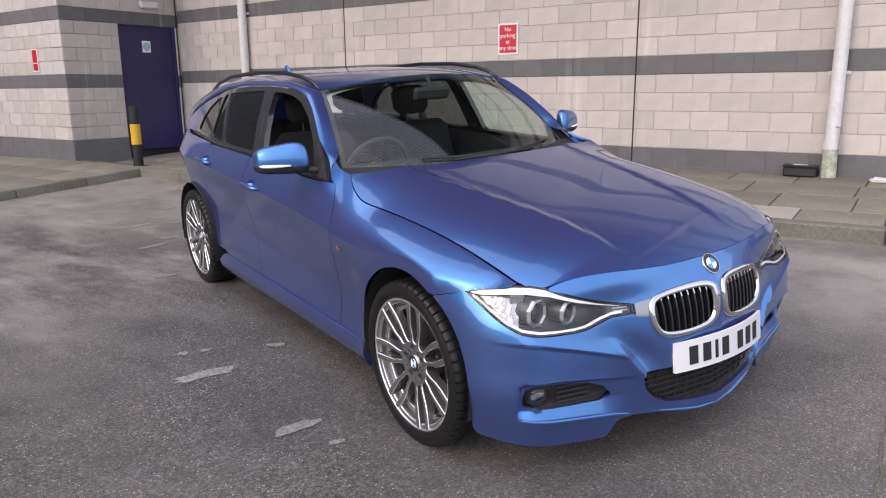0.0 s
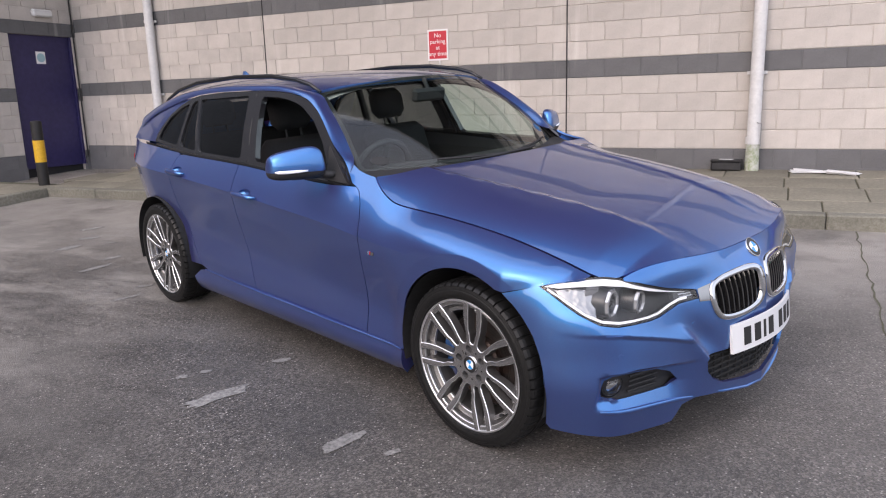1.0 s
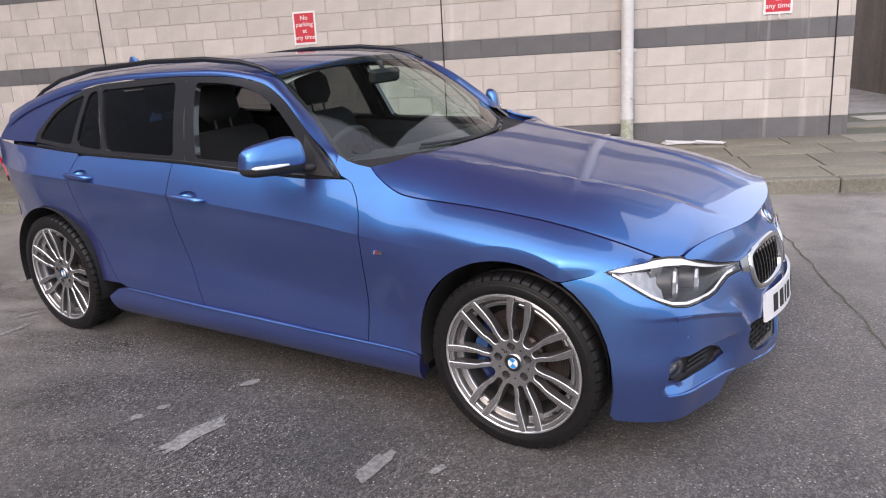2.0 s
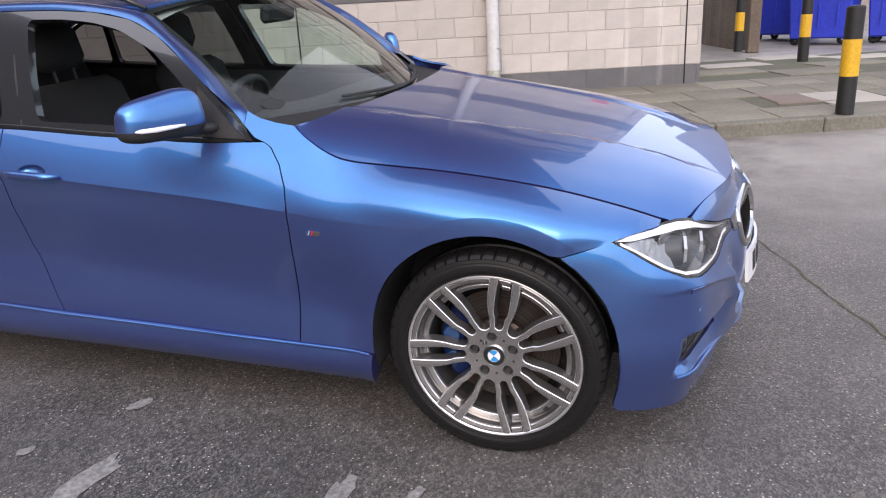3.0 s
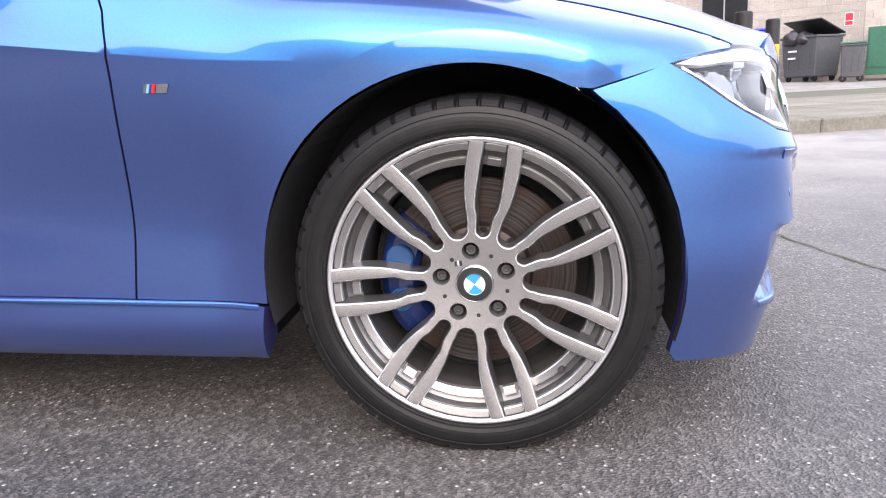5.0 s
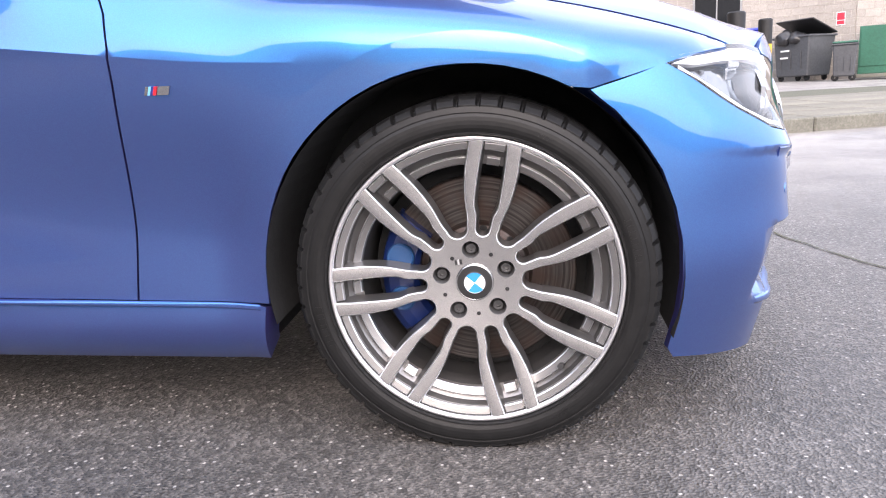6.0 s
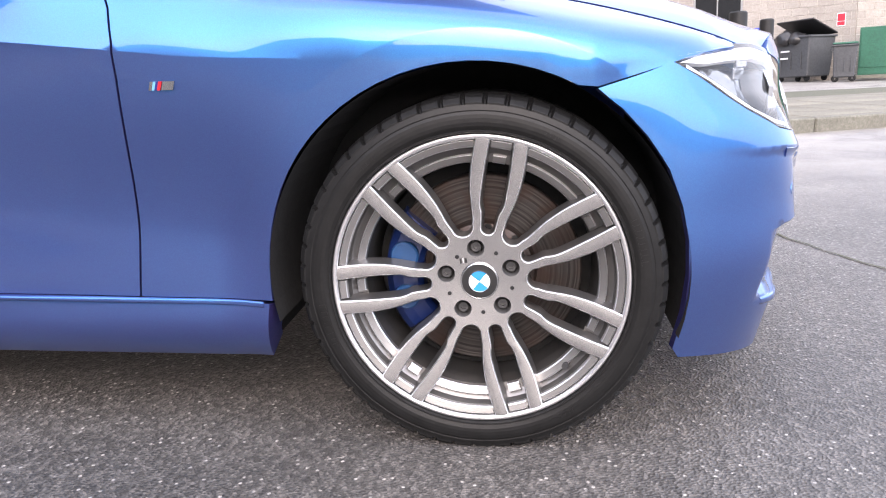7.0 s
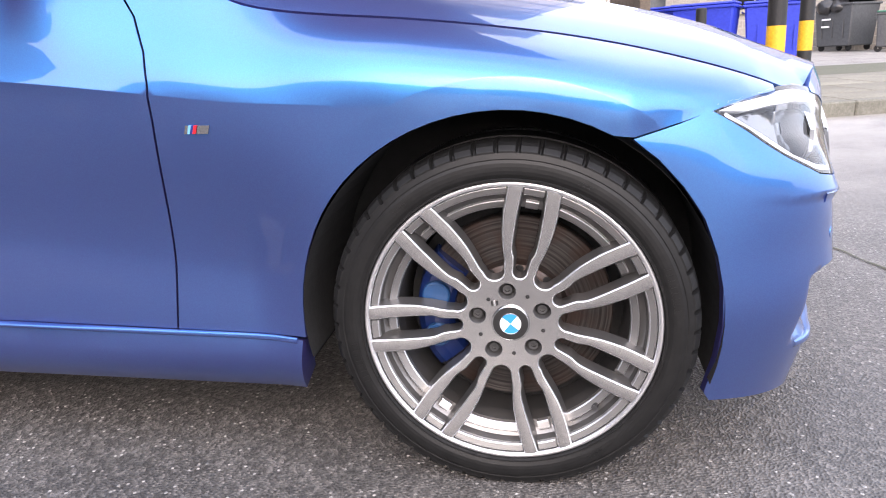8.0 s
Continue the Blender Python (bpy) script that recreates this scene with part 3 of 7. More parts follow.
PAINT = car_paint()
WINDOW_TRIM = material("gloss_black_window_trim", (0.018, 0.018, 0.020), 0.14, 0.0, 1.0)
TRIM_BLACK = material("gloss_black_trim", (0.012, 0.012, 0.013), 0.25, 0.0, 0.0)
PLASTIC = rough_surface("matt_black_plastic", (0.012, 0.012, 0.013), (0.022, 0.022, 0.023), 80, 0.6, 0.15, 0.001, 0.2)
LINER = rough_surface("wheel_well_liner", (0.010, 0.010, 0.010), (0.018, 0.018, 0.018), 30, 0.95, 0.3, 0.004, 0.3)
CHROME = material("bright_chrome", (0.50, 0.51, 0.52), 0.07, 1.0)
# the wedge's chrome, darkened in its colour in place of a darker reflection
WEDGE_CHROME = material("darkened_chrome", (0.28, 0.285, 0.29), 0.16, 1.0)
LAMP_CHROME = material("lamp_reflector", (0.60, 0.61, 0.62), 0.14, 1.0)
LAMP_DARK = material("lamp_housing_dark", (0.030, 0.031, 0.033), 0.3, 0.2)
LAMP_FACET = material("faceted_reflector", (0.24, 0.245, 0.25), 0.2, 1.0)
_facet = node(LAMP_FACET, "ShaderNodeTexVoronoi", Scale=55.0)
link(LAMP_FACET, coords(LAMP_FACET), _facet.inputs["Vector"])
bumped(LAMP_FACET, _facet.outputs["Distance"], 0.5, 0.006)
LAMP_RING = material("satin_lamp_ring", (0.50, 0.505, 0.51), 0.22, 0.7)
LAMP_WHITE = material("light_guide_white", (0.85, 0.86, 0.88), 0.25)
CLEAR = clear_glass("clear_lamp_cover", facing=0.04)
SCREEN_GLASS = clear_glass("windscreen_glass", (0.76, 0.86, 0.82), facing=0.05)
SIDE_GLASS = clear_glass("tinted_side_glass", (0.15, 0.155, 0.16), facing=0.06)
SEAT = rough_surface("black_seat_cloth", (0.008, 0.008, 0.009), (0.018, 0.018, 0.019), 150, 0.85, 0.3, 0.002, 0.2)
DASH = rough_surface("dark_dashboard", (0.018, 0.018, 0.02), (0.035, 0.035, 0.037), 120, 0.6, 0.2, 0.001, 0.2)
RIM_CUT = material("machined_alloy", (0.87, 0.87, 0.88), 0.32, 0.95)
RIM_FACE = material("silver_alloy_face", (0.60, 0.595, 0.59), 0.15, 0.98)
RIM_LEDGE = material("silver_grey_ledge_paint", (0.27, 0.265, 0.26), 0.34, 0.8, 0.3)
BOLT_HOLE = material("dull_bolt_recess", (0.10, 0.10, 0.10), 0.45, 0.5)
RIM_PAINT = material("grey_alloy_paint", (0.17, 0.166, 0.163), 0.34, 0.75, 0.4)
BOLT = material("dull_bolt_steel", (0.10, 0.10, 0.10), 0.4, 0.7)


def disc_material():
    """Worn steel with turned rings and rust."""
    m = material("brake_disc_steel", (0.1, 0.08, 0.07), 0.42, 0.6)
    v = coords(m)
    size = m.node_tree.nodes.new("ShaderNodeVectorMath")
    size.operation = "LENGTH"
    link(m, v, size.inputs[0])
    ring = node(m, "ShaderNodeTexNoise", Scale=210.0, Detail=3.0)
    ring.noise_dimensions = "1D"
    link(m, size.outputs["Value"], ring.inputs["W"])
    rust = noise_of(m, v, 14, 5, 0.6)
    col = mixed(m, ramp_of(m, ring.outputs[0], [(0.35, 0.0), (0.65, 1.0)]), (0.022, 0.019, 0.018), (0.075, 0.068, 0.064))
    col = mixed(m, ramp_of(m, rust, [(0.42, 0.0), (0.62, 0.8)]), col, (0.055, 0.032, 0.024))
    link(m, col, bsdf(m).inputs["Base Color"])
    return m


DISC_STEEL = disc_material()
CALIPER = material("blue_brake_caliper", (0.003, 0.014, 0.085), 0.4, 0.0, 0.3)
CALIPER_BOSS = material("paler_blue_boss", (0.010, 0.055, 0.16), 0.4, 0.0, 0.3)
PLATE_WHITE = material("white_number_plate", (0.66, 0.66, 0.66), 0.35)
INK = material("black_lettering", (0.012, 0.012, 0.012), 0.5)
BADGE_BLUE = material("badge_blue", (0.03, 0.26, 0.62), 0.2, 0.0, 0.5)
BADGE_WHITE = material("badge_white", (0.80, 0.81, 0.82), 0.2, 0.0, 0.5)
RED_LENS = material("red_lamp_lens", (0.42, 0.008, 0.012), 0.12, 0.0, 0.6)
STRIPE_RED, STRIPE_NAVY, STRIPE_SKY = material("stripe_red", (0.55, 0.02, 0.03), 0.3), material("stripe_navy", (0.02, 0.03, 0.16), 0.3), material("stripe_sky", (0.15, 0.40, 0.62), 0.3)

car = new("estate_car")
car.matrix_world = CAR
tagged(car, "metallic blue estate car parked on the asphalt, driver's window open", "car")


# ---------------------------------------------------------------- panels cut from the surfaces
def inside(poly, p):
    """Which of the points p lie in the polygon."""
    poly = np.asarray(poly, float)
    x, y, hit = p[:, 0], p[:, 1], np.zeros(len(p), bool)
    for (x0, y0), (x1, y1) in zip(poly, np.roll(poly, -1, 0)):
        with np.errstate(divide="ignore", invalid="ignore"):
            hit ^= ((y0 > y) != (y1 > y)) & (x < (x1 - x0) * (y - y0) / (y1 - y0) + x0)
    return hit


def edge_dist(poly, p):
    poly = np.asarray(poly, float)
    best = np.full(len(p), 9.0)
    for a, b in zip(poly, np.roll(poly, -1, 0)):
        ab = b - a
        t = np.clip(((p - a) @ ab) / max(ab @ ab, 1e-12), 0, 1)
        best = np.minimum(best, np.linalg.norm(p - a - t[:, None] * ab, axis=1))
    return best


def finer(poly, step):
    out = []
    for a, b in zip(poly, poly[1:] + poly[:1]):
        n = max(1, int(math.hypot(b[0] - a[0], b[1] - a[1]) / step))
        out += [(a[0] + (b[0] - a[0]) * k / n, a[1] + (b[1] - a[1]) * k / n) for k in range(n)]
    return out


def rounded(poly, turns=2):
    """Corner cutting, for soft outlines."""
    for _ in range(turns):
        out = []
        for a, b in zip(poly, poly[1:] + poly[:1]):
            out += [(0.75 * a[0] + 0.25 * b[0], 0.75 * a[1] + 0.25 * b[1]), (0.25 * a[0] + 0.75 * b[0], 0.25 * a[1] + 0.75 * b[1])]
        poly = out
    return poly


def fillet(poly, r, n=5):
    """Corners rounded off with radius about r."""
    out = []
    for a, b, c in zip(poly[-1:] + poly[:-1], poly, poly[1:] + poly[:1]):
        a, b, c = Vector(a), Vector(b), Vector(c)
        u, v = a - b, c - b
        d = min(r, u.length * 0.45, v.length * 0.45)
        p, q = b + u.normalized() * d, b + v.normalized() * d
        out += [tuple((1 - t) ** 2 * p + 2 * t * (1 - t) * b + t * t * q) for t in (k / n for k in range(n + 1))]
    return out


def shrunk(poly, d):
    """The polygon drawn in by d."""
    p = np.array(poly, float)
    area = 0.5 * np.sum(p[:, 0] * np.roll(p[:, 1], -1) - np.roll(p[:, 0], -1) * p[:, 1])
    a, b = p - np.roll(p, 1, 0), np.roll(p, -1, 0) - p
    n = a / (np.linalg.norm(a, axis=1, keepdims=True) + 1e-9) + b / (np.linalg.norm(b, axis=1, keepdims=True) + 1e-9)
    n = np.stack([-n[:, 1], n[:, 0]], 1) * np.sign(area)
    n /= np.linalg.norm(n, axis=1, keepdims=True) + 1e-9
    return [tuple(q) for q in p + d * n]


def finer_line(pts, step):
    out = [pts[0]]
    for a, b in zip(pts, pts[1:]):
        n = max(1, int(math.dist(a, b) / step))
        out += [(a[0] + (b[0] - a[0]) * k / n, a[1] + (b[1] - a[1]) * k / n) for k in range(1, n + 1)]
    return out


def lifted(surf, uv, off=0.0):
    """Points and outward normals of a surface, moved out by off."""
    e = 1e-3
    p = surf(uv[:, 0], uv[:, 1])
    du, dv = surf(uv[:, 0] + e, uv[:, 1]) - surf(uv[:, 0] - e, uv[:, 1]), surf(uv[:, 0], uv[:, 1] + e) - surf(uv[:, 0], uv[:, 1] - e)
    n = np.cross(du, dv)
    n /= np.linalg.norm(n, axis=1, keepdims=True) + 1e-12
    return p, n


def panel(name, poly, surf, mat, parent, holes=(), grid=0.03, flange=0.012, off=0.0, sides=(1,), out=(0, -1, 0.3), label="", step=0.015, mats=(), lines=()):
    """A sheet cut to a polygon of a surface's own coordinates, with turned-in edges. sides: 1 as it is, -1 mirrored across the car."""
    loops = [finer(list(poly), step)] + [finer(list(h), step) for h in holes]
    pts, edges = [], []
    for lp in loops:
        k = len(pts)
        pts += lp
        edges += [(k + j, k + (j + 1) % len(lp)) for j in range(len(lp))]
    arr = np.array(pts)
    lo, hi = arr.min(0), arr.max(0)
    gu, gv = np.meshgrid(np.arange(lo[0], hi[0] + grid, grid), np.arange(lo[1], hi[1] + grid, grid))
    g = np.stack([gu.ravel(), gv.ravel()], 1)
    keep = inside(loops[0], g)
    for h in loops[1:]:
        keep &= ~inside(h, g)
    g = g[keep]
    for lp in loops:
        g = g[edge_dist(lp, g) > grid * 0.42]
    for ln in lines:
        d = np.array(finer_line([tuple(q) for q in ln], step))
        ok = inside(loops[0], d)
        for lp in loops:
            ok &= edge_dist(lp, d) > 0.004
        for k in range(len(d)):
            if ok[k]:
                if k and ok[k - 1]:
                    edges.append((len(pts) - 1, len(pts)))
                pts.append(tuple(d[k]))
        if len(g):
            far = np.min(np.linalg.norm(g[:, None, :] - d[None, :, :], axis=2), axis=1)
            g = g[far > 0.007]
    verts, _, faces, *_ = delaunay_2d_cdt([Vector(p) for p in pts] + [Vector(p) for p in g], edges, [], 0, 1e-6)
    uv = np.array([tuple(v) for v in verts])
    tri = np.array([f for f in faces if len(f) == 3])
    mid = uv[tri].mean(1)
    ok = inside(loops[0], mid)
    for h in loops[1:]:
        ok &= ~inside(h, mid)
    tri = tri[ok]
    p, n = lifted(surf, uv)
    turn = np.array(out, float)
    if (n @ turn).mean() < 0:
        n = -n
    p = p + n * off
    facing = np.cross(p[tri[:, 1]] - p[tri[:, 0]], p[tri[:, 2]] - p[tri[:, 0]])
    if (facing * n[tri[:, 0]]).sum() < 0:
        tri = tri[:, ::-1]
    # turned-in edges
    count = {}
    for f in tri:
        for a, b in ((f[0], f[1]), (f[1], f[2]), (f[2], f[0])):
            count[(a, b)] = 1
    rim = [(a, b) for a, b in count if (b, a) not in count]
    allv, alln, allf = [], [], []
    for s in sides:
        base = sum(len(v) for v in allv)
        q, m = p * (1, s, 1), n * (1, s, 1)
        allv.append(q), alln.append(m)
        allf += [tuple(base + (f if s > 0 else f[::-1])) for f in tri]
        if flange > 0:
            k = base + len(q)
            ev, en = [], []
            for a, b in rim:
                d = q[b] - q[a]
                side_n = np.cross(d, m[a])
                side_n = side_n / (np.linalg.norm(side_n) + 1e-12) * s
                ev += [q[a], q[b], q[b] - m[b] * flange, q[a] - m[a] * flange]
                en += [side_n] * 4
                allf.append((k, k + 3, k + 2, k + 1) if s > 0 else (k, k + 1, k + 2, k + 3))
                k += 4
            allv.append(np.array(ev)), alln.append(np.array(en))
    v, nn = np.concatenate(allv), np.concatenate(alln)
    me = bpy.data.meshes.new(name)
    me.from_pydata([tuple(a) for a in v], [], [tuple(int(i) for i in f) for f in allf])
    me.polygons.foreach_set("use_smooth", [True] * len(me.polygons))
    me.update()
    me.normals_split_custom_set_from_vertices([tuple(a) for a in nn])
    for m in (mat, *mats):
        me.materials.append(m)
    ob = new(name, me)
    ob.parent = parent
    if label:
        tagged(ob, label)
    return ob


def s_flank(u, v):
    return np.stack([u, -flank(u, v), v], 1)


def s_front(u, v):
    x, w = front(u, v)
    return np.stack([x, -w, v], 1)


def s_hood(u, v):
    return np.stack([u, v, hood(u, v)], 1)


def s_roof(u, v):
    return np.stack([u, v, roof(u, v)], 1)


def s_glass(u, v):
    return np.stack([u, -glass_w(u, v), v], 1)


def s_screen(u, v):
    return np.stack(screen(u, v), 1)


_ss = np.linspace(0, 1.2, 481)


def by_y(y, z):
    """The nose's own coordinate for a half width y at height z."""
    w = front(_ss, np.full(481, z))[1]
    return float(np.interp(-y, -w, _ss)), z


def by_x(x, z):
    xs = front(_ss, np.full(481, z))[0]
    return float(np.interp(x, xs, _ss)), z


def arc(cx, cz, r, a0, a1, n=22):
    return [(cx + r * math.cos(radians(a0 + (a1 - a0) * k / n)), cz + r * math.sin(radians(a0 + (a1 - a0) * k / n))) for k in range(n + 1)]


GAP = 0.0022
ARCH_F, ARCH_RR = (-0.014, 0.331, 0.380), (-2.822, 0.333, 0.380)
ROCKER = lambda x: 0.283 + 0.012 * max(-x - 0.4, 0) + 0.010 * max(-x - 1.6, 0)  # noqa: E731
door_front = [(-0.665, 0.2895), (-0.656, 0.40), (-0.645, 0.54), (-0.632, 0.70), (-0.631, 0.76), (-0.642, 0.82), (-0.668, 0.88), (-0.705, 0.926), (-0.731, 0.940)]
door_mid = [(-1.654, 0.3015), (-1.69, 0.42), (-1.735, 0.56), (-1.750, 0.70), (-1.750, 0.80), (-1.766, 0.94), (-1.772, 0.972)]
door_rear = [(-2.30, 0.335), (-2.335, 0.385), (-2.40, 0.50), (-2.47, 0.60), (-2.51, 0.70), (-2.525, 0.82), (-2.53, 0.985)]


def seam_top(x0, x1, n, drop=0.004):
    return [(x0 + (x1 - x0) * k / n, float(top_z(x0 + (x1 - x0) * k / n)) - drop) for k in range(n + 1)]


CREASES = [[(x, float(swage_z(x)) + d) for x in np.linspace(-3.6, -0.30, 200)] for d in (0.0012, -0.0012)]
LIPS = [arc(-0.014, 0.331, r, 25, 190, 70) for r in (0.4335, 0.4305)]


# front wing
PILLAR_FOOT = ((-0.812, 0.988), (-0.812, -float(flank(-0.812, 1.026)), 1.026))
wing = [(x + GAP, z) for x, z in door_front] + [(-0.768, 0.954), (-0.811, 0.988), (-0.811, 1.026), (-0.765, 1.006), (-0.705, 0.992), (-0.665, 0.986)]
wing += seam_top(-0.645, 0.445, 66, 0.0008) + [(0.442, 0.718), (0.410, 0.7145), (0.380, 0.710), (0.345, 0.7025), (0.308, 0.6925), (0.25, 0.677), (0.197, 0.663)]
wing += [p for p in arc(*ARCH_F, 62, 188) if p[1] > 0.285] + [(-0.393, 0.288)] + [(-0.45 - 0.05 * k, ROCKER(-0.45 - 0.05 * k) + 0.003) for k in range(5)]
panel("front_wing", wing, s_flank, PAINT, car, grid=0.018, lines=CREASES + LIPS, flange=0.006)
panel("front_wing", wing, s_flank, PAINT, car, grid=0.025, sides=(-1,), lines=CREASES + LIPS)
OUT = np.array([0, -0.75, 0.66])


def door_shape(front_seam, rear_seam):
    lo = [(front_seam[0][0] + (rear_seam[0][0] - front_seam[0][0]) * k / 8, 0) for k in range(1, 8)]
    a, b = [(x - GAP, z) for x, z in front_seam], [(x + GAP, z) for x, z in rear_seam]
    top = seam_top(rear_seam[-1][0], front_seam[-1][0], 14, 0.004)[1:-1]
    return a + [(x, z) for x, z in reversed(top)] + b[::-1] + [(x, ROCKER(x) + 0.004) for x, _ in reversed(lo)]


def ribbon(name, line, surf, mat, parent, width, off, label="", sides=(1,), out=(1, -0.5, 0), closed=True):
    """A proud moulding that follows a line on a surface."""
    ln = np.array(line, float)
    nxt, prv = np.roll(ln, -1, 0), np.roll(ln, 1, 0)
    if not closed:
        nxt[-1], prv[0] = ln[-1], ln[0]
    d = nxt - prv
    d /= np.linalg.norm(d, axis=1, keepdims=True) + 1e-9
    side = np.stack([-d[:, 1], d[:, 0]], 1)
    prof = [(-0.5, -0.006), (-0.45, off * 0.7), (-0.2, off), (0.2, off), (0.45, off * 0.7), (0.5, -0.006)]
    bm = bmesh.new()
    for s in sides:
        rows = []
        for w, o in prof:
            p, n = lifted(surf, ln + side * width * w)
            if (n @ np.array(out)).mean() < 0:
                n = -n
            m = len(ln)
            fade = [1.0 if closed else min(1.0, 0.1 + 3.0 * min(j, m - 1 - j) / m) for j in range(m)]
            rows.append([bm.verts.new(tuple((a + b * (o * e if o > 0 else o)) * (1, s, 1))) for a, b, e in zip(p, n, fade)])
        m = len(ln)
        for a, b in zip(rows, rows[1:]):
            for k in range(m if closed else m - 1):
                bm.faces.new((a[k], a[(k + 1) % m], b[(k + 1) % m], b[k]))
    bmesh.ops.recalc_face_normals(bm, faces=bm.faces)
    return part(name, bm, mat, parent, label, smooth=True)


def grip_ring(x0, z0, n=28):
    return [(x0 - 0.010 + 0.060 * math.cos(2 * math.pi * k / n), z0 + 0.002 + 0.024 * math.sin(2 * math.pi * k / n)) for k in range(n)]


def handle_on(door, x0, z0, s):
    """A pull handle standing off its finger hollow."""
    bm = bmesh.new()
    ring = grip_ring(x0, z0)
    cx, cz = x0 - 0.010, z0 + 0.002
    rows = []
    for f, deep in ((1.0, 0.0005), (0.93, 0.010), (0.75, 0.020), (0.4, 0.026), (0.02, 0.028)):
        rows.append([(x, -s * (float(flank(x, z)) - deep), z) for x, z in ((cx + (u - cx) * f, cz + (v - cz) * f) for u, v in ring + ring[:1])])
    strip(bm, rows)
    bmesh.ops.recalc_face_normals(bm, faces=bm.faces)
    for f in bm.faces:
        if f.normal.y * s > 0:
            f.normal_flip()
    part("finger_hollow", bm, PAINT, door, smooth=True)
    bm = bmesh.new()
    n = 14
    pts, rad = [], []
    for k in range(n + 1):
        t = k / n
        x = x0 - 0.115 + 0.23 * t
        z = z0 - 0.006 + 0.012 * (1 - t)
        stand = 0.004 + 0.030 * min(1, 4.5 * min(t, 1 - t) + 0.1) ** 0.6
        pts.append((x, -s * (float(flank(x, z)) + stand), z))
        rad.append(0.014 * min(1, 3.5 * min(t, 1 - t) + 0.45))
    sweep(bm, pts, rad, 12)
    part("handle", bm, PAINT, door, "body-coloured pull handle", smooth=True)


for s in (1, -1):
    d = panel("front_door", door_shape(door_front, door_mid), s_flank, PAINT, car, holes=(grip_ring(-1.60, 0.838),), sides=(s,), lines=CREASES, flange=0.006)
    handle_on(d, -1.60, 0.838, s)
    d = panel("rear_door", door_shape(door_mid, door_rear), s_flank, PAINT, car, holes=(grip_ring(-2.43, 0.902),), sides=(s,), lines=CREASES, flange=0.006)
    handle_on(d, -2.43, 0.902, s)

# rear quarter, rear bumper, tail
quarter = [(x - GAP, z) for x, z in door_rear] + seam_top(-2.55, -3.78, 26, 0.0) + [(-3.80, 0.80), (-3.80, 0.62), (-3.30, 0.60), (-3.215, 0.47)] + arc(*ARCH_RR, 195 - 52, 0, 30)[0:]
panel("rear_wing", quarter, s_flank, PAINT, car, lines=CREASES)
panel("rear_wing", quarter, s_flank, PAINT, car, sides=(-1,), lines=CREASES)
rear_b = [(-3.212, 0.45), (-3.30, 0.592), (-3.82, 0.612), (-3.82, 0.25), (-3.15, 0.22), (-3.175, 0.25), (-3.205, 0.33)]
panel("rear_bumper", rear_b, s_flank, PAINT, car, sides=(1,))
panel("rear_bumper", rear_b, s_flank, PAINT, car, sides=(-1,))
bm = bmesh.new()
for z0, z1, bulge in ((0.25, 0.62, 0.06), (0.62, 1.02, 0.02), (1.02, 1.24, -0.02)):
    grid = [[bm.verts.new((-3.78 - bulge * (1 - abs(k) / 10) + max(0, z - 0.95) * 1.35, (0.053 - 0.02 * max(0, z - 0.9)) * k, z)) for k in range(-10, 11)] for z in (z0, (z0 + z1) / 2, z1)]
    for a, b in zip(grid, grid[1:]):
        for k in range(20):
            bm.faces.new((a[k], a[k + 1], b[k + 1], b[k]))
part("tailgate", bm, PAINT, car, smooth=True)
tail = [(-3.40, 0.80), (-3.70, 0.77), (-3.74, 0.92), (-3.46, 0.94)]
panel("tail_lamp", rounded(tail, 1), s_flank, RED_LENS, car, off=0.006, flange=0.02)
panel("tail_lamp", rounded(tail, 1), s_flank, RED_LENS, car, off=0.006, flange=0.02, sides=(-1,))


# side skirts below the doors
def s_sill(u, v):
    base = flank(u, np.full_like(u, 0.30)) + 0.004
    t = (0.29 - v) / 0.135
    return np.stack([u, -(base + 0.014 * np.sin(np.clip(t, 0, 1) * 2.4) - 0.046 * np.clip(t, 0, 1) ** 2.4), v], 1)


skirt = [(-0.412, 0.166), (-0.405, 0.225), (-0.398, 0.2825)] + [(-0.45 - 0.1 * k, ROCKER(-0.45 - 0.1 * k) + 0.0005) for k in range(19)] + [(-2.32, 0.30), (-2.40, 0.25), (-2.38, 0.165)]
skirt += [(-2.2 + 0.1 * k, 0.158) for k in range(18)]
for s in (1, -1):
    skirt_panel = panel("side_skirt", skirt, s_sill, PAINT, car, sides=(s,), flange=0.05)
    ribbon("sill_lip", [(-0.41 - 0.05 * k, ROCKER(-0.41 - 0.05 * k) - 0.003) for k in range(38)], s_sill, PAINT, skirt_panel, 0.011, 0.012, "narrow rolled edge under the doors", sides=(s,), closed=False)

# bonnet
lead = curve1((0, 0.15, 0.28, 0.49, 0.63, 0.70), (0.655, 0.652, 0.637, 0.585, 0.530, 0.495))
front_edge = [(float(lead(abs(y))) - 0.002, y) for y in np.linspace(-0.675, 0.675, 41)]
seam_r = [(x, -float(top_w(x)) + 0.0035) for x in np.linspace(0.46, -0.640, 54)]
cowl_edge = [(-0.545 - 0.098 * (y / 0.757) ** 2, y) for y in np.linspace(-0.754, 0.754, 31)][1:-1]
turn_in = [(0.503, -0.686), (0.494, -0.696), (0.482, -0.705)]
bonnet = front_edge[::-1] + turn_in + seam_r + cowl_edge + [(x, -y) for x, y in reversed(seam_r)] + [(x, -y) for x, y in reversed(turn_in)]
panel("bonnet", bonnet, s_hood, PAINT, car, out=(0, 0, 1), grid=0.024, flange=0.007)

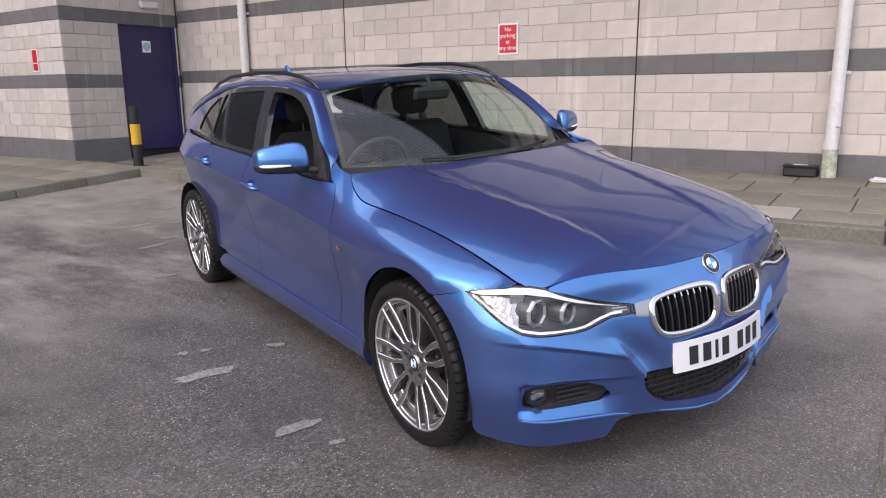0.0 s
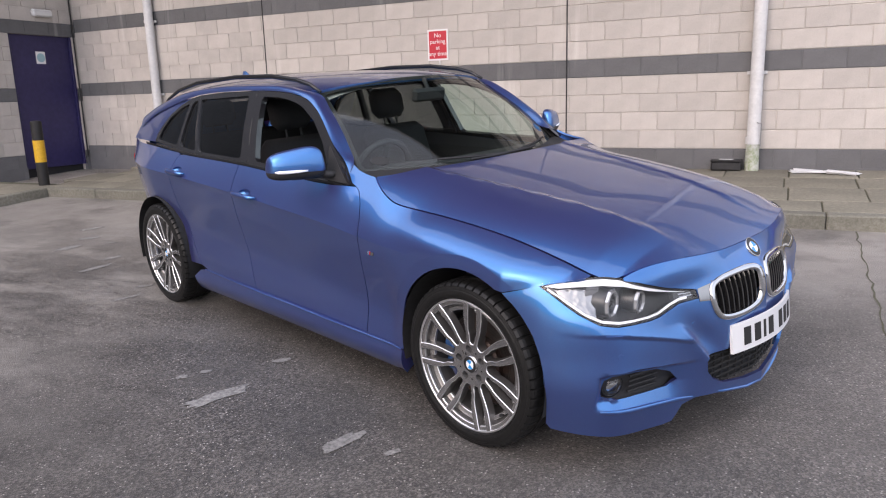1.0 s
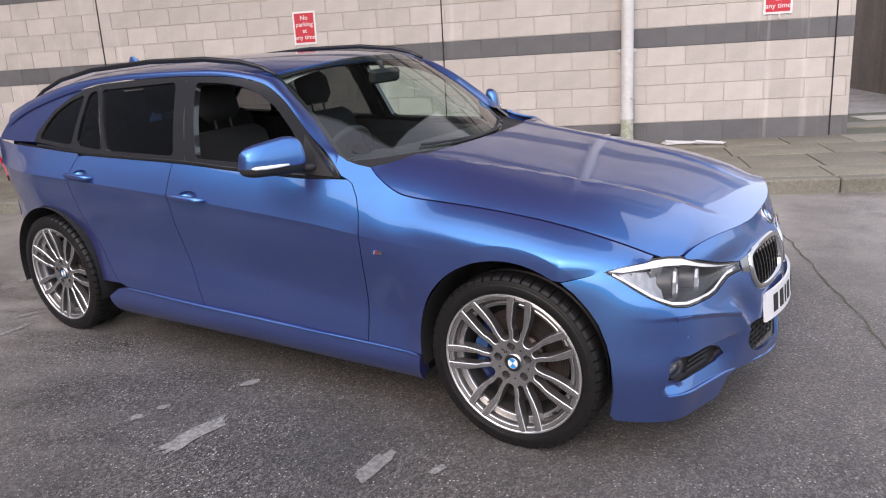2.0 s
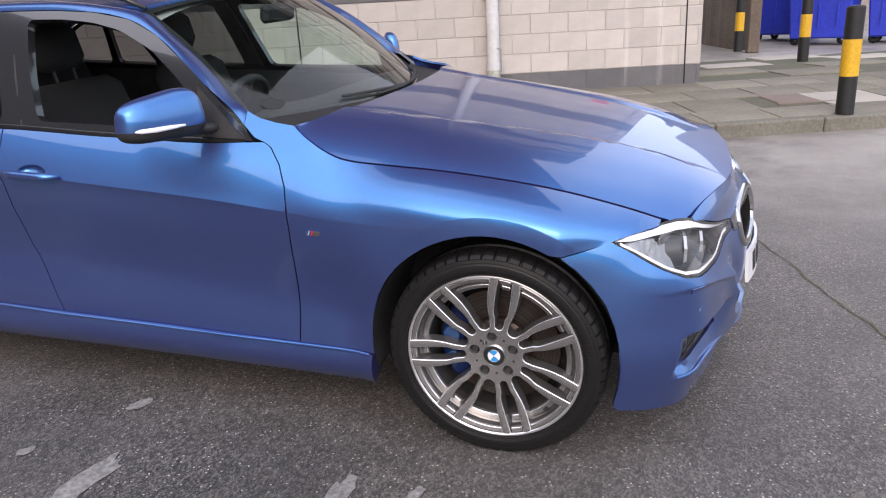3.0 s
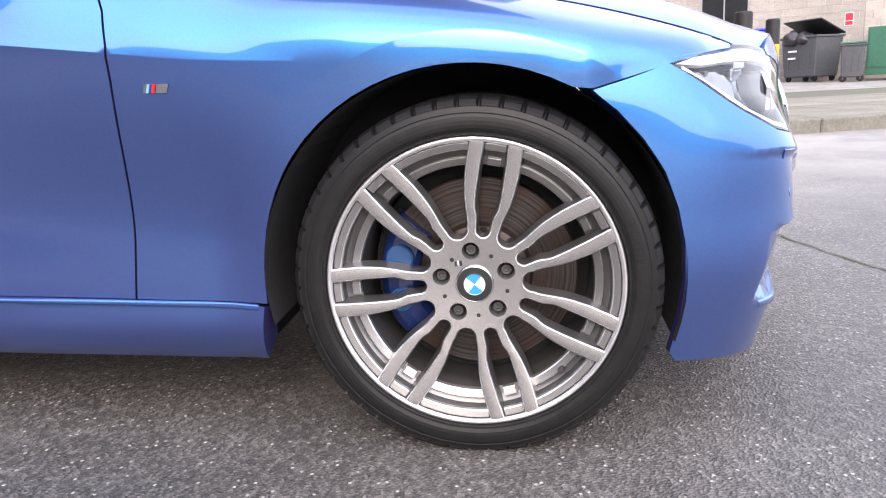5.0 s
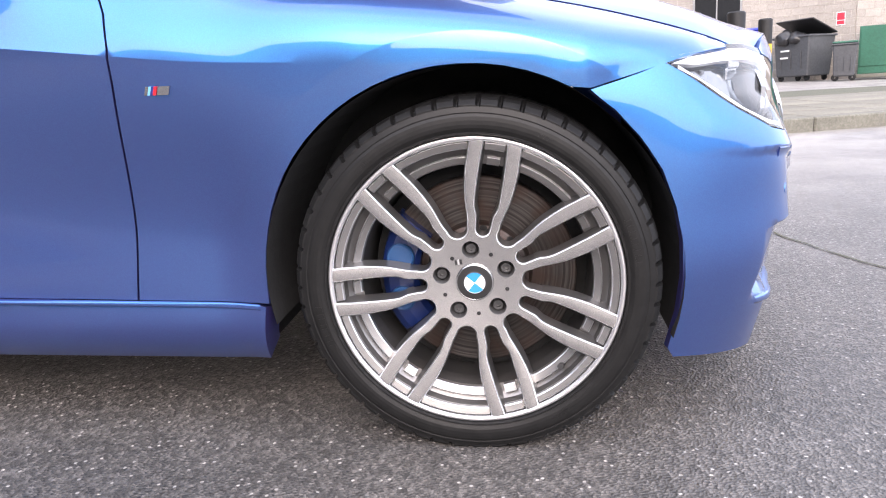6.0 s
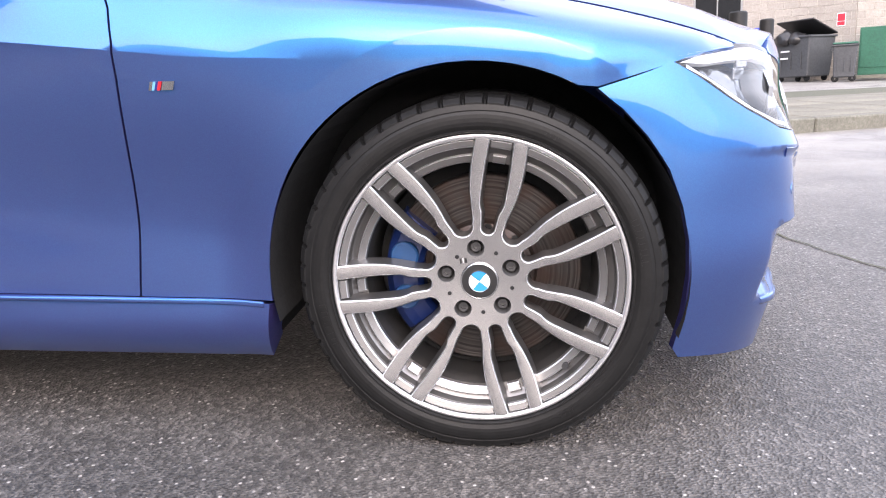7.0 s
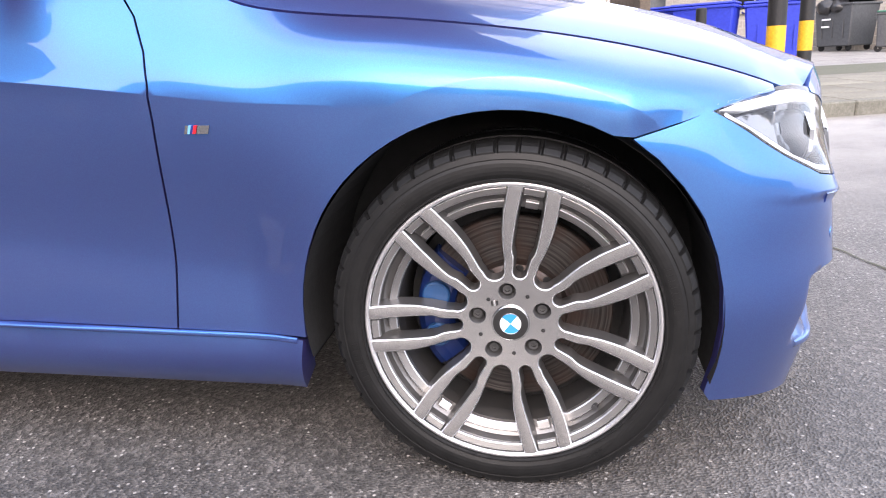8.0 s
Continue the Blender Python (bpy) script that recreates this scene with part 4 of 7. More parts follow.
# nose and bumper
lead_line = [by_y(y, float(hood(float(lead(y)), y)) - 0.0015) for y in np.linspace(0.655, 0.0, 24)]
lead_line[-1] = (1.2, lead_line[-1][1])
lamp_low = [by_y(*q) for q in ((0.853, 0.698), (0.835, 0.656), (0.814, 0.611), (0.780, 0.577), (0.735, 0.566), (0.668, 0.561), (0.600, 0.559), (0.556, 0.563), (0.46, 0.589), (0.371, 0.589))]
lamp_up = [by_y(*q) for q in ((0.371, 0.622), (0.43, 0.635), (0.492, 0.650), (0.55, 0.669), (0.613, 0.692), (0.655, 0.703))]
arch_edge = [by_x(*q) for q in ((0.343, 0.19), (0.356, 0.26), (0.360, 0.335), (0.356, 0.40), (0.343, 0.46), (0.318, 0.524), (0.280, 0.580), (0.238, 0.626), (0.197, 0.660))]
bottom = [(1.2, 0.160), by_y(0.10, 0.165), by_y(0.20, 0.185), by_y(0.28, 0.200), by_y(0.37, 0.205), by_y(0.425, 0.190), by_y(0.447, 0.150), by_y(0.46, 0.130), by_y(0.50, 0.127), by_y(0.60, 0.131), by_y(0.72, 0.143), by_y(0.80, 0.158), by_x(0.355, 0.170)]
intake = [(1.2, 0.372), by_y(0.271, 0.370), by_y(0.345, 0.372), by_y(0.358, 0.350), by_y(0.342, 0.305), by_y(0.305, 0.264), by_y(0.25, 0.236), by_y(0.11, 0.212), (1.2, 0.207)]
fog = rounded([by_y(*q) for q in ((0.770, 0.337), (0.754, 0.384), (0.660, 0.377), (0.490, 0.352), (0.430, 0.276), (0.632, 0.278), (0.757, 0.292))], 1)
kidney = rounded([by_y(*q) for q in ((0.290, 0.632), (0.162, 0.646), (0.034, 0.644), (0.022, 0.60), (0.026, 0.512), (0.118, 0.488), (0.268, 0.494), (0.304, 0.530), (0.314, 0.595))], 2)
nose = intake[:1] + intake[1:] + bottom + arch_edge + [by_x(0.30, 0.690)] + lamp_low + lamp_up + lead_line
BROWS = [[by_y(float(y), float(brow_z(y)) + d) for y in np.linspace(0.42, 0.83, 50)] for d in (0.001, -0.011, -0.022)]
BROWS += [[by_y(float(y), float(fog_brow_z(y)) + d) for y in np.linspace(0.48, 0.765, 30)] for d in (0.001, -0.011)]
BROWS += [[by_y(0.386 + 0.80 * (float(z) - 0.395), float(z)) for z in np.linspace(0.29, 0.435, 20)]]
BROWS += [[by_y(float(y), float(blade_z(y)) + d) for y in np.linspace(0.36, 0.785, 40)] for d in (0.012, 0.0)]
panel("front_bumper", nose, s_front, PAINT, car, holes=(fog, kidney), sides=(1, -1), out=(1, -0.5, 0), grid=0.013, step=0.012, flange=0.014, lines=BROWS)


for s in (1, -1):
    g = panel("grille_kidney", shrunk(kidney, 0.004), s_front, PLASTIC, car, off=-0.035, sides=(s,), flange=0, out=(1, -0.5, 0), label="black kidney grille with a chrome surround")
    ribbon("chrome_surround", finer(kidney, 0.012), s_front, CHROME, g, 0.022, 0.009, "bright chrome surround", sides=(s,))
    wedge = [by_y(*q) for q in ((0.306, 0.630), (0.368, 0.622), (0.372, 0.578), (0.318, 0.572))]
    panel("chrome_wedge", wedge, s_front, WEDGE_CHROME, g, off=0.0025, sides=(s,), out=(1, -0.5, 0), grid=0.02, flange=0.014, label="chrome piece reaching to the headlamp")
    ys = np.linspace(0.062, 0.292, 9)
    for y in ys:
        bm = bmesh.new()
        rows = []
        for z in np.linspace(0.502, 0.642, 9):
            u, _ = by_y(float(y) + 0.03 * (z - 0.57), z)
            p, n = lifted(s_front, np.array([[u, z]]))
            n = n if n[0][0] > 0 else -n
            c, nn = p[0], n[0]
            rows.append([bm.verts.new(tuple((c + nn * o + np.array([0, w, 0])) * (1, s, 1))) for w, o in ((-0.0055, -0.03), (-0.004, -0.001), (0.004, -0.001), (0.0055, -0.03))])
        for a, b in zip(rows, rows[1:]):
            for k in range(3):
                bm.faces.new((a[k], a[k + 1], b[k + 1], b[k]))
        bmesh.ops.recalc_face_normals(bm, faces=bm.faces)
        slat = part("slat", bm, TRIM_BLACK, g)
        bm = bmesh.new()
        rows = []
        for z in np.linspace(0.618, 0.638, 4):
            u, _ = by_y(float(y) + 0.03 * (z - 0.57), z)
            p, n = lifted(s_front, np.array([[u, z]]))
            n = n if n[0][0] > 0 else -n
            rows.append([(p[0] + n[0] * o + np.array([0, w, 0])) * (1, s, 1) for w, o in ((-0.0045, -0.004), (-0.003, 0.0012), (0.003, 0.0012), (0.0045, -0.004))])
        strip(bm, rows)
        bmesh.ops.recalc_face_normals(bm, faces=bm.faces)
        part("slat_tip", bm, CHROME, slat, "chrome tip")

# lower intake mesh, fog openings, lip blades
mesh_poly = [(1.2, 0.376), by_y(0.271, 0.374), by_y(0.362, 0.374), by_y(0.346, 0.300), by_y(0.25, 0.228), (1.2, 0.200)]
lower = panel("lower_grille", mesh_poly, s_front, PLASTIC, car, off=-0.04, sides=(1, -1), flange=0, out=(1, 0, 0), label="black mesh in the lower air intake")
for k in range(6):
    bm = bmesh.new()
    z = 0.226 + 0.024 * k
    half = 0.22 + 0.11 * min(1, k / 3)
    pts = []
    for y in np.linspace(-half, half, 15):
        u, _ = by_y(abs(float(y)), z)
        q = s_front(np.array([u]), np.array([z]))[0]
        pts.append((q[0] - 0.03, float(y), z))
    sweep(bm, pts, 0.0042, 6)
    part("mesh_bar", bm, LINER, lower)
for k in range(15):
    bm = bmesh.new()
    y = -0.315 + 0.045 * k
    pts = []
    for z in np.linspace(0.218 + 0.05 * max(0, abs(y) - 0.2) * 8, 0.368, 5):
        u, _ = by_y(abs(y), float(z))
        q = s_front(np.array([u]), np.array([z]))[0]
        pts.append((q[0] - 0.031, y, float(z)))
    sweep(bm, pts, 0.004, 6)
    part("mesh_bar", bm, LINER, lower)

for s in (1, -1):
    f = panel("fog_lamp_bezel", shrunk(fog, -0.004), s_front, PLASTIC, car, off=-0.03, sides=(s,), flange=0, out=(1, -0.5, 0), label="black bezel with a round fog lamp")
    u, _ = by_y(0.708, 0.334)
    p, n = lifted(s_front, np.array([[u, 0.334]]))
    at = (p[0]) * (1, s, 1)
    aim = Vector((0.93, -0.32 * s, 0.0))
    m = look(Vector(at) - aim * 0.042, Vector(at) + aim)
    bm = bmesh.new()
    lathe(bm, [(0.001, -0.012), (0.024, -0.010), (0.036, 0.0), (0.040, 0.004)], 28, False, m)
    part("fog_reflector", bm, LAMP_CHROME, f, "bright round fog lamp", smooth=True)
    bm = bmesh.new()
    lathe(bm, [(0.001, -0.034), (0.02, -0.031), (0.034, -0.02), (0.039, -0.006)], 28, False, m)
    part("fog_lens", bm, CLEAR, f, smooth=True)
    bm = bmesh.new()
    lathe(bm, [(0.038, 0.01), (0.040, -0.010), (0.046, -0.010), (0.048, 0.01)], 28, True, m)
    part("fog_ring", bm, TRIM_BLACK, f, smooth=True)
    for k in range(4):
        bm = bmesh.new()
        z = 0.290 + 0.02 * k
        pts = []
        for y in np.linspace(0.635, 0.51, 6):
            u, _ = by_y(float(y), z)
            q = s_front(np.array([u]), np.array([z]))[0]
            pts.append(((q[0] - 0.02), q[1] * s, z))
        sweep(bm, pts, 0.004, 6)
        part("mesh_bar", bm, PLASTIC, f)
    blade = [by_y(0.772, 0.254), by_y(0.70, 0.245), by_y(0.627, 0.236), by_y(0.53, 0.228), by_y(0.448, 0.219), by_y(0.385, 0.207)]
    ribbon("lip_blade", finer_line(blade, 0.02), s_front, PAINT, car, 0.016, 0.010, "ledge along the lower bumper", sides=(s,), closed=False)

keel = [by_y(y, z) for y, z in ((0.275, 0.203), (0.20, 0.191), (0.10, 0.171), (0.0, 0.166))]
ribbon("lip_edge", finer_line(keel, 0.02), s_front, PAINT, car, 0.010, 0.006, "rolled edge of the lower lip", sides=(1, -1), closed=False)

# number plate, roundel, small fittings
plate = new("number_plate")
plate.parent = car
plate.matrix_basis = pose(0.763, 0.022, 0.408, 0, 0, 90) @ pose(0, 0, 0, -5, 0, 0)
tagged(plate, "white front number plate with black marks")
bm = bmesh.new()
rows = []
for k in range(25):
    x = -0.26 + 0.52 * k / 24
    y = 0.66 * x * x
    rows.append([bm.verts.new((x, y + a, z)) for a, z in ((-0.006, -0.0555), (-0.006, 0.0555), (0.004, 0.0555), (0.004, -0.0555))])
for a, b in zip(rows, rows[1:]):
    for k in range(4):
        bm.faces.new((a[k], a[(k + 1) % 4], b[(k + 1) % 4], b[k]))
bm.faces.new(rows[0]), bm.faces.new(rows[-1][::-1])
bmesh.ops.recalc_face_normals(bm, faces=bm.faces)
part("plate_board", bm, PLATE_WHITE, plate)
for k, (u, w) in enumerate(((-0.185, 0.036), (-0.125, 0.036), (-0.078, 0.014), (-0.030, 0.036), (0.062, 0.036), (0.122, 0.036), (0.182, 0.036))):
    bm = bmesh.new()
    box(bm, u - w / 2, u + w / 2, -0.0085, -0.0065, -0.034, 0.034)
    for v in bm.verts:
        v.co.y += 0.66 * v.co.x**2
    part("plate_mark", bm, INK, plate)


def roundel(owner, m, r, name="roundel"):
    """A dark ring round four quarters in white and blue, with a bright rim."""
    bm = bmesh.new()
    lathe(bm, [(r, -0.002), (r, 0.002), (r * 0.95, 0.004), (r * 0.92, 0.0035)], 36, False, m)
    e = part(name, bm, CHROME, owner, "small round badge in blue and white quarters", smooth=True)
    bm = bmesh.new()
    lathe(bm, [(r * 0.92, 0.003), (r * 0.60, 0.0034)], 36, False, m)
    part("ring", bm, INK, e)
    bm = bmesh.new()
    lathe(bm, [(r * 0.60, 0.0034), (r * 0.57, 0.005), (r * 0.55, 0.0042)], 36, False, m)
    part("inner_rim", bm, CHROME, e)
    for q in range(4):
        bm = bmesh.new()
        pts = [(0, 0)] + [(r * 0.555 * math.cos(a), r * 0.555 * math.sin(a)) for a in (math.pi / 2 * (q + k / 8) for k in range(9))]
        bm.faces.new([bm.verts.new(m @ Vector((x, y, 0.004))) for x, y in pts])
        part("quarter", bm, BADGE_WHITE if q % 2 else BADGE_BLUE, e)
    return e


u0 = (1.2, 0.697)
p, n = lifted(s_front, np.array([[1.199, 0.697]]))
nv = Vector(n[0] if n[0][0] > 0 else -n[0])
roundel(car, Matrix.Translation(Vector((p[0][0], 0.014, p[0][2] - 0.004)) + nv * 0.004) @ Vector((nv.x, 0, nv.z)).to_track_quat("Z", "Y").to_matrix().to_4x4(), 0.041, "bonnet_badge")
for s in (1, -1):
    w = [by_y(0.772, 0.541), by_y(0.725, 0.536), by_y(0.722, 0.520), by_y(0.768, 0.524)]
    panel("washer_cover", w, s_front, PAINT, car, off=0.0012, sides=(s,), out=(1, -0.5, 0), grid=0.02, flange=0.006)
    for y, z in ((0.73, 0.46), (0.40, 0.50)):
        u, _ = by_y(y, z)
        p, n = lifted(s_front, np.array([[u, z]]))
        nv = n[0] if n[0][0] > 0 else -n[0]
        bm = bmesh.new()
        m = Matrix.Translation(tuple((p[0] + nv * 0.0003) * (1, s, 1))) @ Vector(tuple(nv * (1, s, 1))).to_track_quat("Z", "Y").to_matrix().to_4x4()
        lathe(bm, [(0.001, 0.0004), (0.0105, 0.0004), (0.0112, -0.001)], 20, False, m)
        part("parking_sensor", bm, PAINT, car)
    # wing emblem: three slanted stripes and a bright block
    em = new("wing_emblem")
    em.parent = car
    tagged(em, "small emblem with coloured stripes on the wing")
    for k, (a, b, mat) in enumerate(((0.0, 0.006, CHROME), (0.006, 0.011, STRIPE_SKY), (0.011, 0.016, STRIPE_NAVY), (0.016, 0.022, STRIPE_RED), (0.024, 0.046, CHROME))):
        bm = bmesh.new()
        vs = []
        for t, z in ((a, 0.0), (b, 0.0), (b, 0.015), (a, 0.015)):
            x = -0.573 + t + z * 0.35
            vs.append((x, -s * (float(flank(x, 0.679 + z)) + 0.0035), 0.679 + z))
        f = [bm.verts.new(v) for v in vs]
        g = [bm.verts.new((v[0], v[1] + s * 0.004, v[2])) for v in vs]
        bm.faces.new(f if s > 0 else f[::-1])
        for i in range(4):
            bm.faces.new((f[i], g[i], g[(i + 1) % 4], f[(i + 1) % 4]))
        part("stripe" if k < 4 else "letter_block", bm, mat, em)


# ---------------------------------------------------------------- headlamps
lamp_poly = [by_y(0.858, 0.704)] + lamp_low[1:] + lamp_up[:-1] + [by_y(*q) for q in ((0.66, 0.717), (0.70, 0.726), (0.74, 0.727), (0.785, 0.720))]
for s in (1, -1):
    hl = panel("headlamp", shrunk(lamp_poly, 0.003), s_front, CLEAR, car, off=-0.001, sides=(s,), out=(1, -0.5, 0), grid=0.02, flange=0.0, label="clear twin-lens headlamp with a white light guide")
    hl.visible_shadow = False
    panel("lamp_bowl", shrunk(lamp_poly, -0.002), s_front, LAMP_DARK, hl, off=-0.075, sides=(s,), out=(1, -0.5, 0), grid=0.02, flange=-0.075)
    ring_line = finer(shrunk(lamp_poly, 0.006), 0.012)
    ribbon("lamp_edge", ring_line, s_front, LINER, hl, 0.007, -0.004, sides=(s,))
    low_line = [by_y(*q) for q in ((0.842, 0.690), (0.822, 0.652), (0.800, 0.612), (0.770, 0.589), (0.72, 0.578), (0.66, 0.573), (0.60, 0.572), (0.558, 0.576), (0.50, 0.594), (0.455, 0.603), (0.415, 0.603))]
    ribbon("light_guide", low_line, s_front, LAMP_WHITE, hl, 0.0085, -0.008, "white light guide along the lower edge", sides=(s,), closed=False)
    brow = [by_y(*q) for q in ((0.845, 0.697), (0.80, 0.712), (0.74, 0.720), (0.70, 0.718), (0.66, 0.708), (0.62, 0.692), (0.55, 0.664), (0.48, 0.643), (0.42, 0.626), (0.42, 0.622), (0.50, 0.637), (0.58, 0.657), (0.66, 0.686), (0.72, 0.697), (0.78, 0.697), (0.82, 0.693))]
    panel("brow", brow, s_front, LAMP_WHITE, hl, off=-0.005, sides=(s,), out=(1, -0.5, 0), grid=0.014, flange=0.012, label="bright white brow over the lenses")
    for z in (0.607, 0.616):
        ribbon("inner_bar", [by_y(0.448, z + 0.003), by_y(0.42, z + 0.001), by_y(0.392, z)], s_front, LAMP_CHROME, hl, 0.004, -0.009, sides=(s,), closed=False)
    for y, z, r in ((0.703, 0.627, 0.043), (0.602, 0.617, 0.036)):
        u, _ = by_y(y, z)
        q = s_front(np.array([u]), np.array([z]))[0]
        m = Matrix.Translation((q[0] - 0.035, s * (q[1] + 0.012), z)) @ pose(0, 0, 0, 0, 90, 0) @ pose(0, 0, 0, -10 * s, 0, 0)
        bm = bmesh.new()
        lathe(bm, [(r * 1.15, -0.05), (r * 1.12, -0.005), (r * 1.02, 0.004), (r * 0.86, -0.002), (r * 0.80, -0.02)], 36, False, m)
        part("projector_ring", bm, LAMP_DARK, hl, smooth=True)
        bm = bmesh.new()
        lathe(bm, [(r * 1.22, 0.000), (r * 1.16, 0.009), (r * 1.0, 0.011), (r * 0.92, 0.002)], 8, True, m @ pose(0, 0, 0, 0, 0, 22.5))
        part("halo", bm, LAMP_RING, hl, "bright faceted ring", smooth=False)
        bm = bmesh.new()
        lathe(bm, [(0.0005, 0.004), (r * 0.3, 0.002), (r * 0.6, -0.006), (r * 0.80, -0.018)], 36, False, m)
        part("projector_lens", bm, TRIM_BLACK, hl, "dark glass lens", smooth=True)
    # outer reflector and indicator, inner grey cheek
    flare = [by_y(*q) for q in ((0.832, 0.690), (0.822, 0.652), (0.800, 0.618), (0.775, 0.602), (0.757, 0.640), (0.752, 0.686), (0.785, 0.694))]
    panel("side_reflector", flare, s_front, LAMP_FACET, hl, off=-0.028, sides=(s,), out=(1, -0.5, 0), grid=0.02, flange=0.02, label="bright faceted side reflector")
    u, _ = by_y(0.765, 0.650)
    q = s_front(np.array([u]), np.array([0.65]))[0]
    bm = bmesh.new()
    for k in range(5):
        box(bm, -0.003, 0.003, -0.024, 0.024, -0.012 + 0.002, 0.012, 0.002, pose(q[0] - 0.035 + 0.004 * k, s * (q[1] + 0.03), 0.606 + 0.021 * k, 0, 0, 35 * -s))
    part("indicator_ribs", bm, LAMP_CHROME, hl)
    cheek = [by_y(*q) for q in ((0.47, 0.600), (0.385, 0.596), (0.385, 0.612), (0.47, 0.628))]
    panel("cheek", cheek, s_front, LAMP_DARK, hl, off=-0.010, sides=(s,), out=(1, -0.5, 0), grid=0.02, flange=0.02)

# ---------------------------------------------------------------- glasshouse
DLO = [(-0.768, 0.944), (-1.0, 0.949), (-1.3, 0.960), (-1.66, 0.974), (-2.05, 0.984), (-2.36, 0.994), (-2.66, 1.014), (-3.05, 1.042),
       (-3.03, 1.09), (-2.975, 1.135), (-2.867, 1.213), (-2.72, 1.275), (-2.579, 1.317), (-2.46, 1.334), (-2.15, 1.350), (-1.846, 1.354), (-1.62, 1.350), (-1.42, 1.337), (-1.27, 1.310), (-1.15, 1.258), (-1.01, 1.157), (-0.88, 1.045)]
OPEN_FRONT = fillet([(-0.945, 0.978), (-1.3, 0.985), (-1.625, 0.997), (-1.672, 1.16), (-1.705, 1.324), (-1.55, 1.320), (-1.42, 1.306), (-1.30, 1.278), (-1.16, 1.212), (-1.04, 1.115)], 0.03)
PANE_REAR = fillet([(-1.785, 1.003), (-2.315, 1.016), (-2.38, 1.16), (-2.435, 1.308), (-1.845, 1.330)], 0.03)
PANE_SMALL = fillet([(-2.352, 1.018), (-2.60, 1.034), (-2.58, 1.16), (-2.545, 1.292), (-2.470, 1.308), (-2.41, 1.16)], 0.03)
PANE_QUARTER = fillet([(-2.645, 1.036), (-3.0, 1.058), (-2.945, 1.128), (-2.85, 1.198), (-2.72, 1.255), (-2.585, 1.288)], 0.03)
for s in (1, -1):
    fr = panel("window_frame", DLO, s_glass, WINDOW_TRIM, car, holes=(OPEN_FRONT, PANE_REAR, PANE_SMALL, PANE_QUARTER), sides=(s,), grid=0.04, flange=0.03, label="gloss black window surround")
    for nm, poly in (("rear_door_glass", PANE_REAR), ("vent_glass", PANE_SMALL), ("quarter_glass", PANE_QUARTER)):
        panel(nm, shrunk(poly, -0.004), s_glass, SIDE_GLASS, fr, off=-0.008, sides=(s,), flange=0, grid=0.06, label="dark tinted side glass").visible_shadow = False
    if s < 0:
        panel("front_door_glass", shrunk(OPEN_FRONT, -0.004), s_glass, SCREEN_GLASS, fr, off=-0.008, sides=(s,), flange=0, grid=0.06).visible_shadow = False
    # the divider behind the rear door
    ribbon("pillar_seal", [(-2.34, 1.0), (-2.40, 1.15), (-2.455, 1.32)], s_glass, PLASTIC, fr, 0.012, 0.003, sides=(s,), out=(0, -1, 0), closed=False)
    ribbon("pillar_seal", [(-1.70, 0.985), (-1.735, 1.15), (-1.775, 1.338)], s_glass, PLASTIC, fr, 0.008, 0.003, sides=(s,), out=(0, -1, 0), closed=False)
    ribbon("belt_strip", [(x, float(top_z(x)) + 0.002) for x in np.linspace(-0.80, -3.02, 30)], s_glass, TRIM_BLACK, fr, 0.020, 0.006, "black strip along the belt line", sides=(s,), out=(0, -1, 0), closed=False)


def cant_rail(s):
    """The painted pillar from the wing up the windscreen and back over the doors."""
    lowk = [PILLAR_FOOT[0], (-0.88, 1.047), (-1.01, 1.159), (-1.15, 1.260), (-1.27, 1.312), (-1.42, 1.339), (-1.62, 1.352), (-1.846, 1.356), (-2.15, 1.352), (-2.46, 1.336), (-2.70, 1.302), (-2.95, 1.256), (-3.2, 1.195), (-3.40, 1.12)]
    n = 90
    ts = np.linspace(0, 1, n)
    tl = np.cumsum([0] + [math.dist(a, b) for a, b in zip(lowk, lowk[1:])])
    lx, lz = curve1(tl / tl[-1], [p[0] for p in lowk]), curve1(tl / tl[-1], [p[1] for p in lowk])
    up = [PILLAR_FOOT[1]] + [tuple(float(q) for q in screen(-1.0, b)) for b in (0.16, 0.30, 0.52, 0.75, 0.97)]
    up += [(x, -float(roof_half(x)), float(roof(x, roof_half(x)))) for x in (-1.40, -1.62, -1.85, -2.15, -2.46, -2.75, -3.0, -3.22, -3.42)]
    fine = np.linspace(0, 1, 800)
    keys = np.interp([-q[0] for q in up], -lx(fine), fine)
    keys[0], keys[-1] = 0.0, 1.0
    uc = [curve1(keys, [p[i] for p in up]) for i in range(3)]
    bm = bmesh.new()
    rows = []
    for t in ts:
        x0, z0 = float(lx(t)), float(lz(t))
        f = float(step01(0.0, 0.08, t))
        a = np.array([x0, -(float(glass_w(x0, z0)) + 0.004) * f - float(flank(x0, z0)) * (1 - f), z0])
        b = np.array([float(c(t)) for c in uc])
        out = OUT
        bulge = (0.04 + 0.18 * float(step01(0.0, 0.18, t))) * np.linalg.norm(b - a)
        row = []
        for k in range(9):
            f = k / 8
            q = a + (b - a) * f + out * bulge * math.sin(math.pi * f)
            row.append(bm.verts.new(tuple(q * (1, s, 1))))
        rows.append(row)
    for a, b in zip(rows, rows[1:]):
        for k in range(8):
            bm.faces.new((a[k], a[k + 1], b[k + 1], b[k]))
    bmesh.ops.recalc_face_normals(bm, faces=bm.faces)
    return part("roof_pillar", bm, PAINT, car, smooth=True)


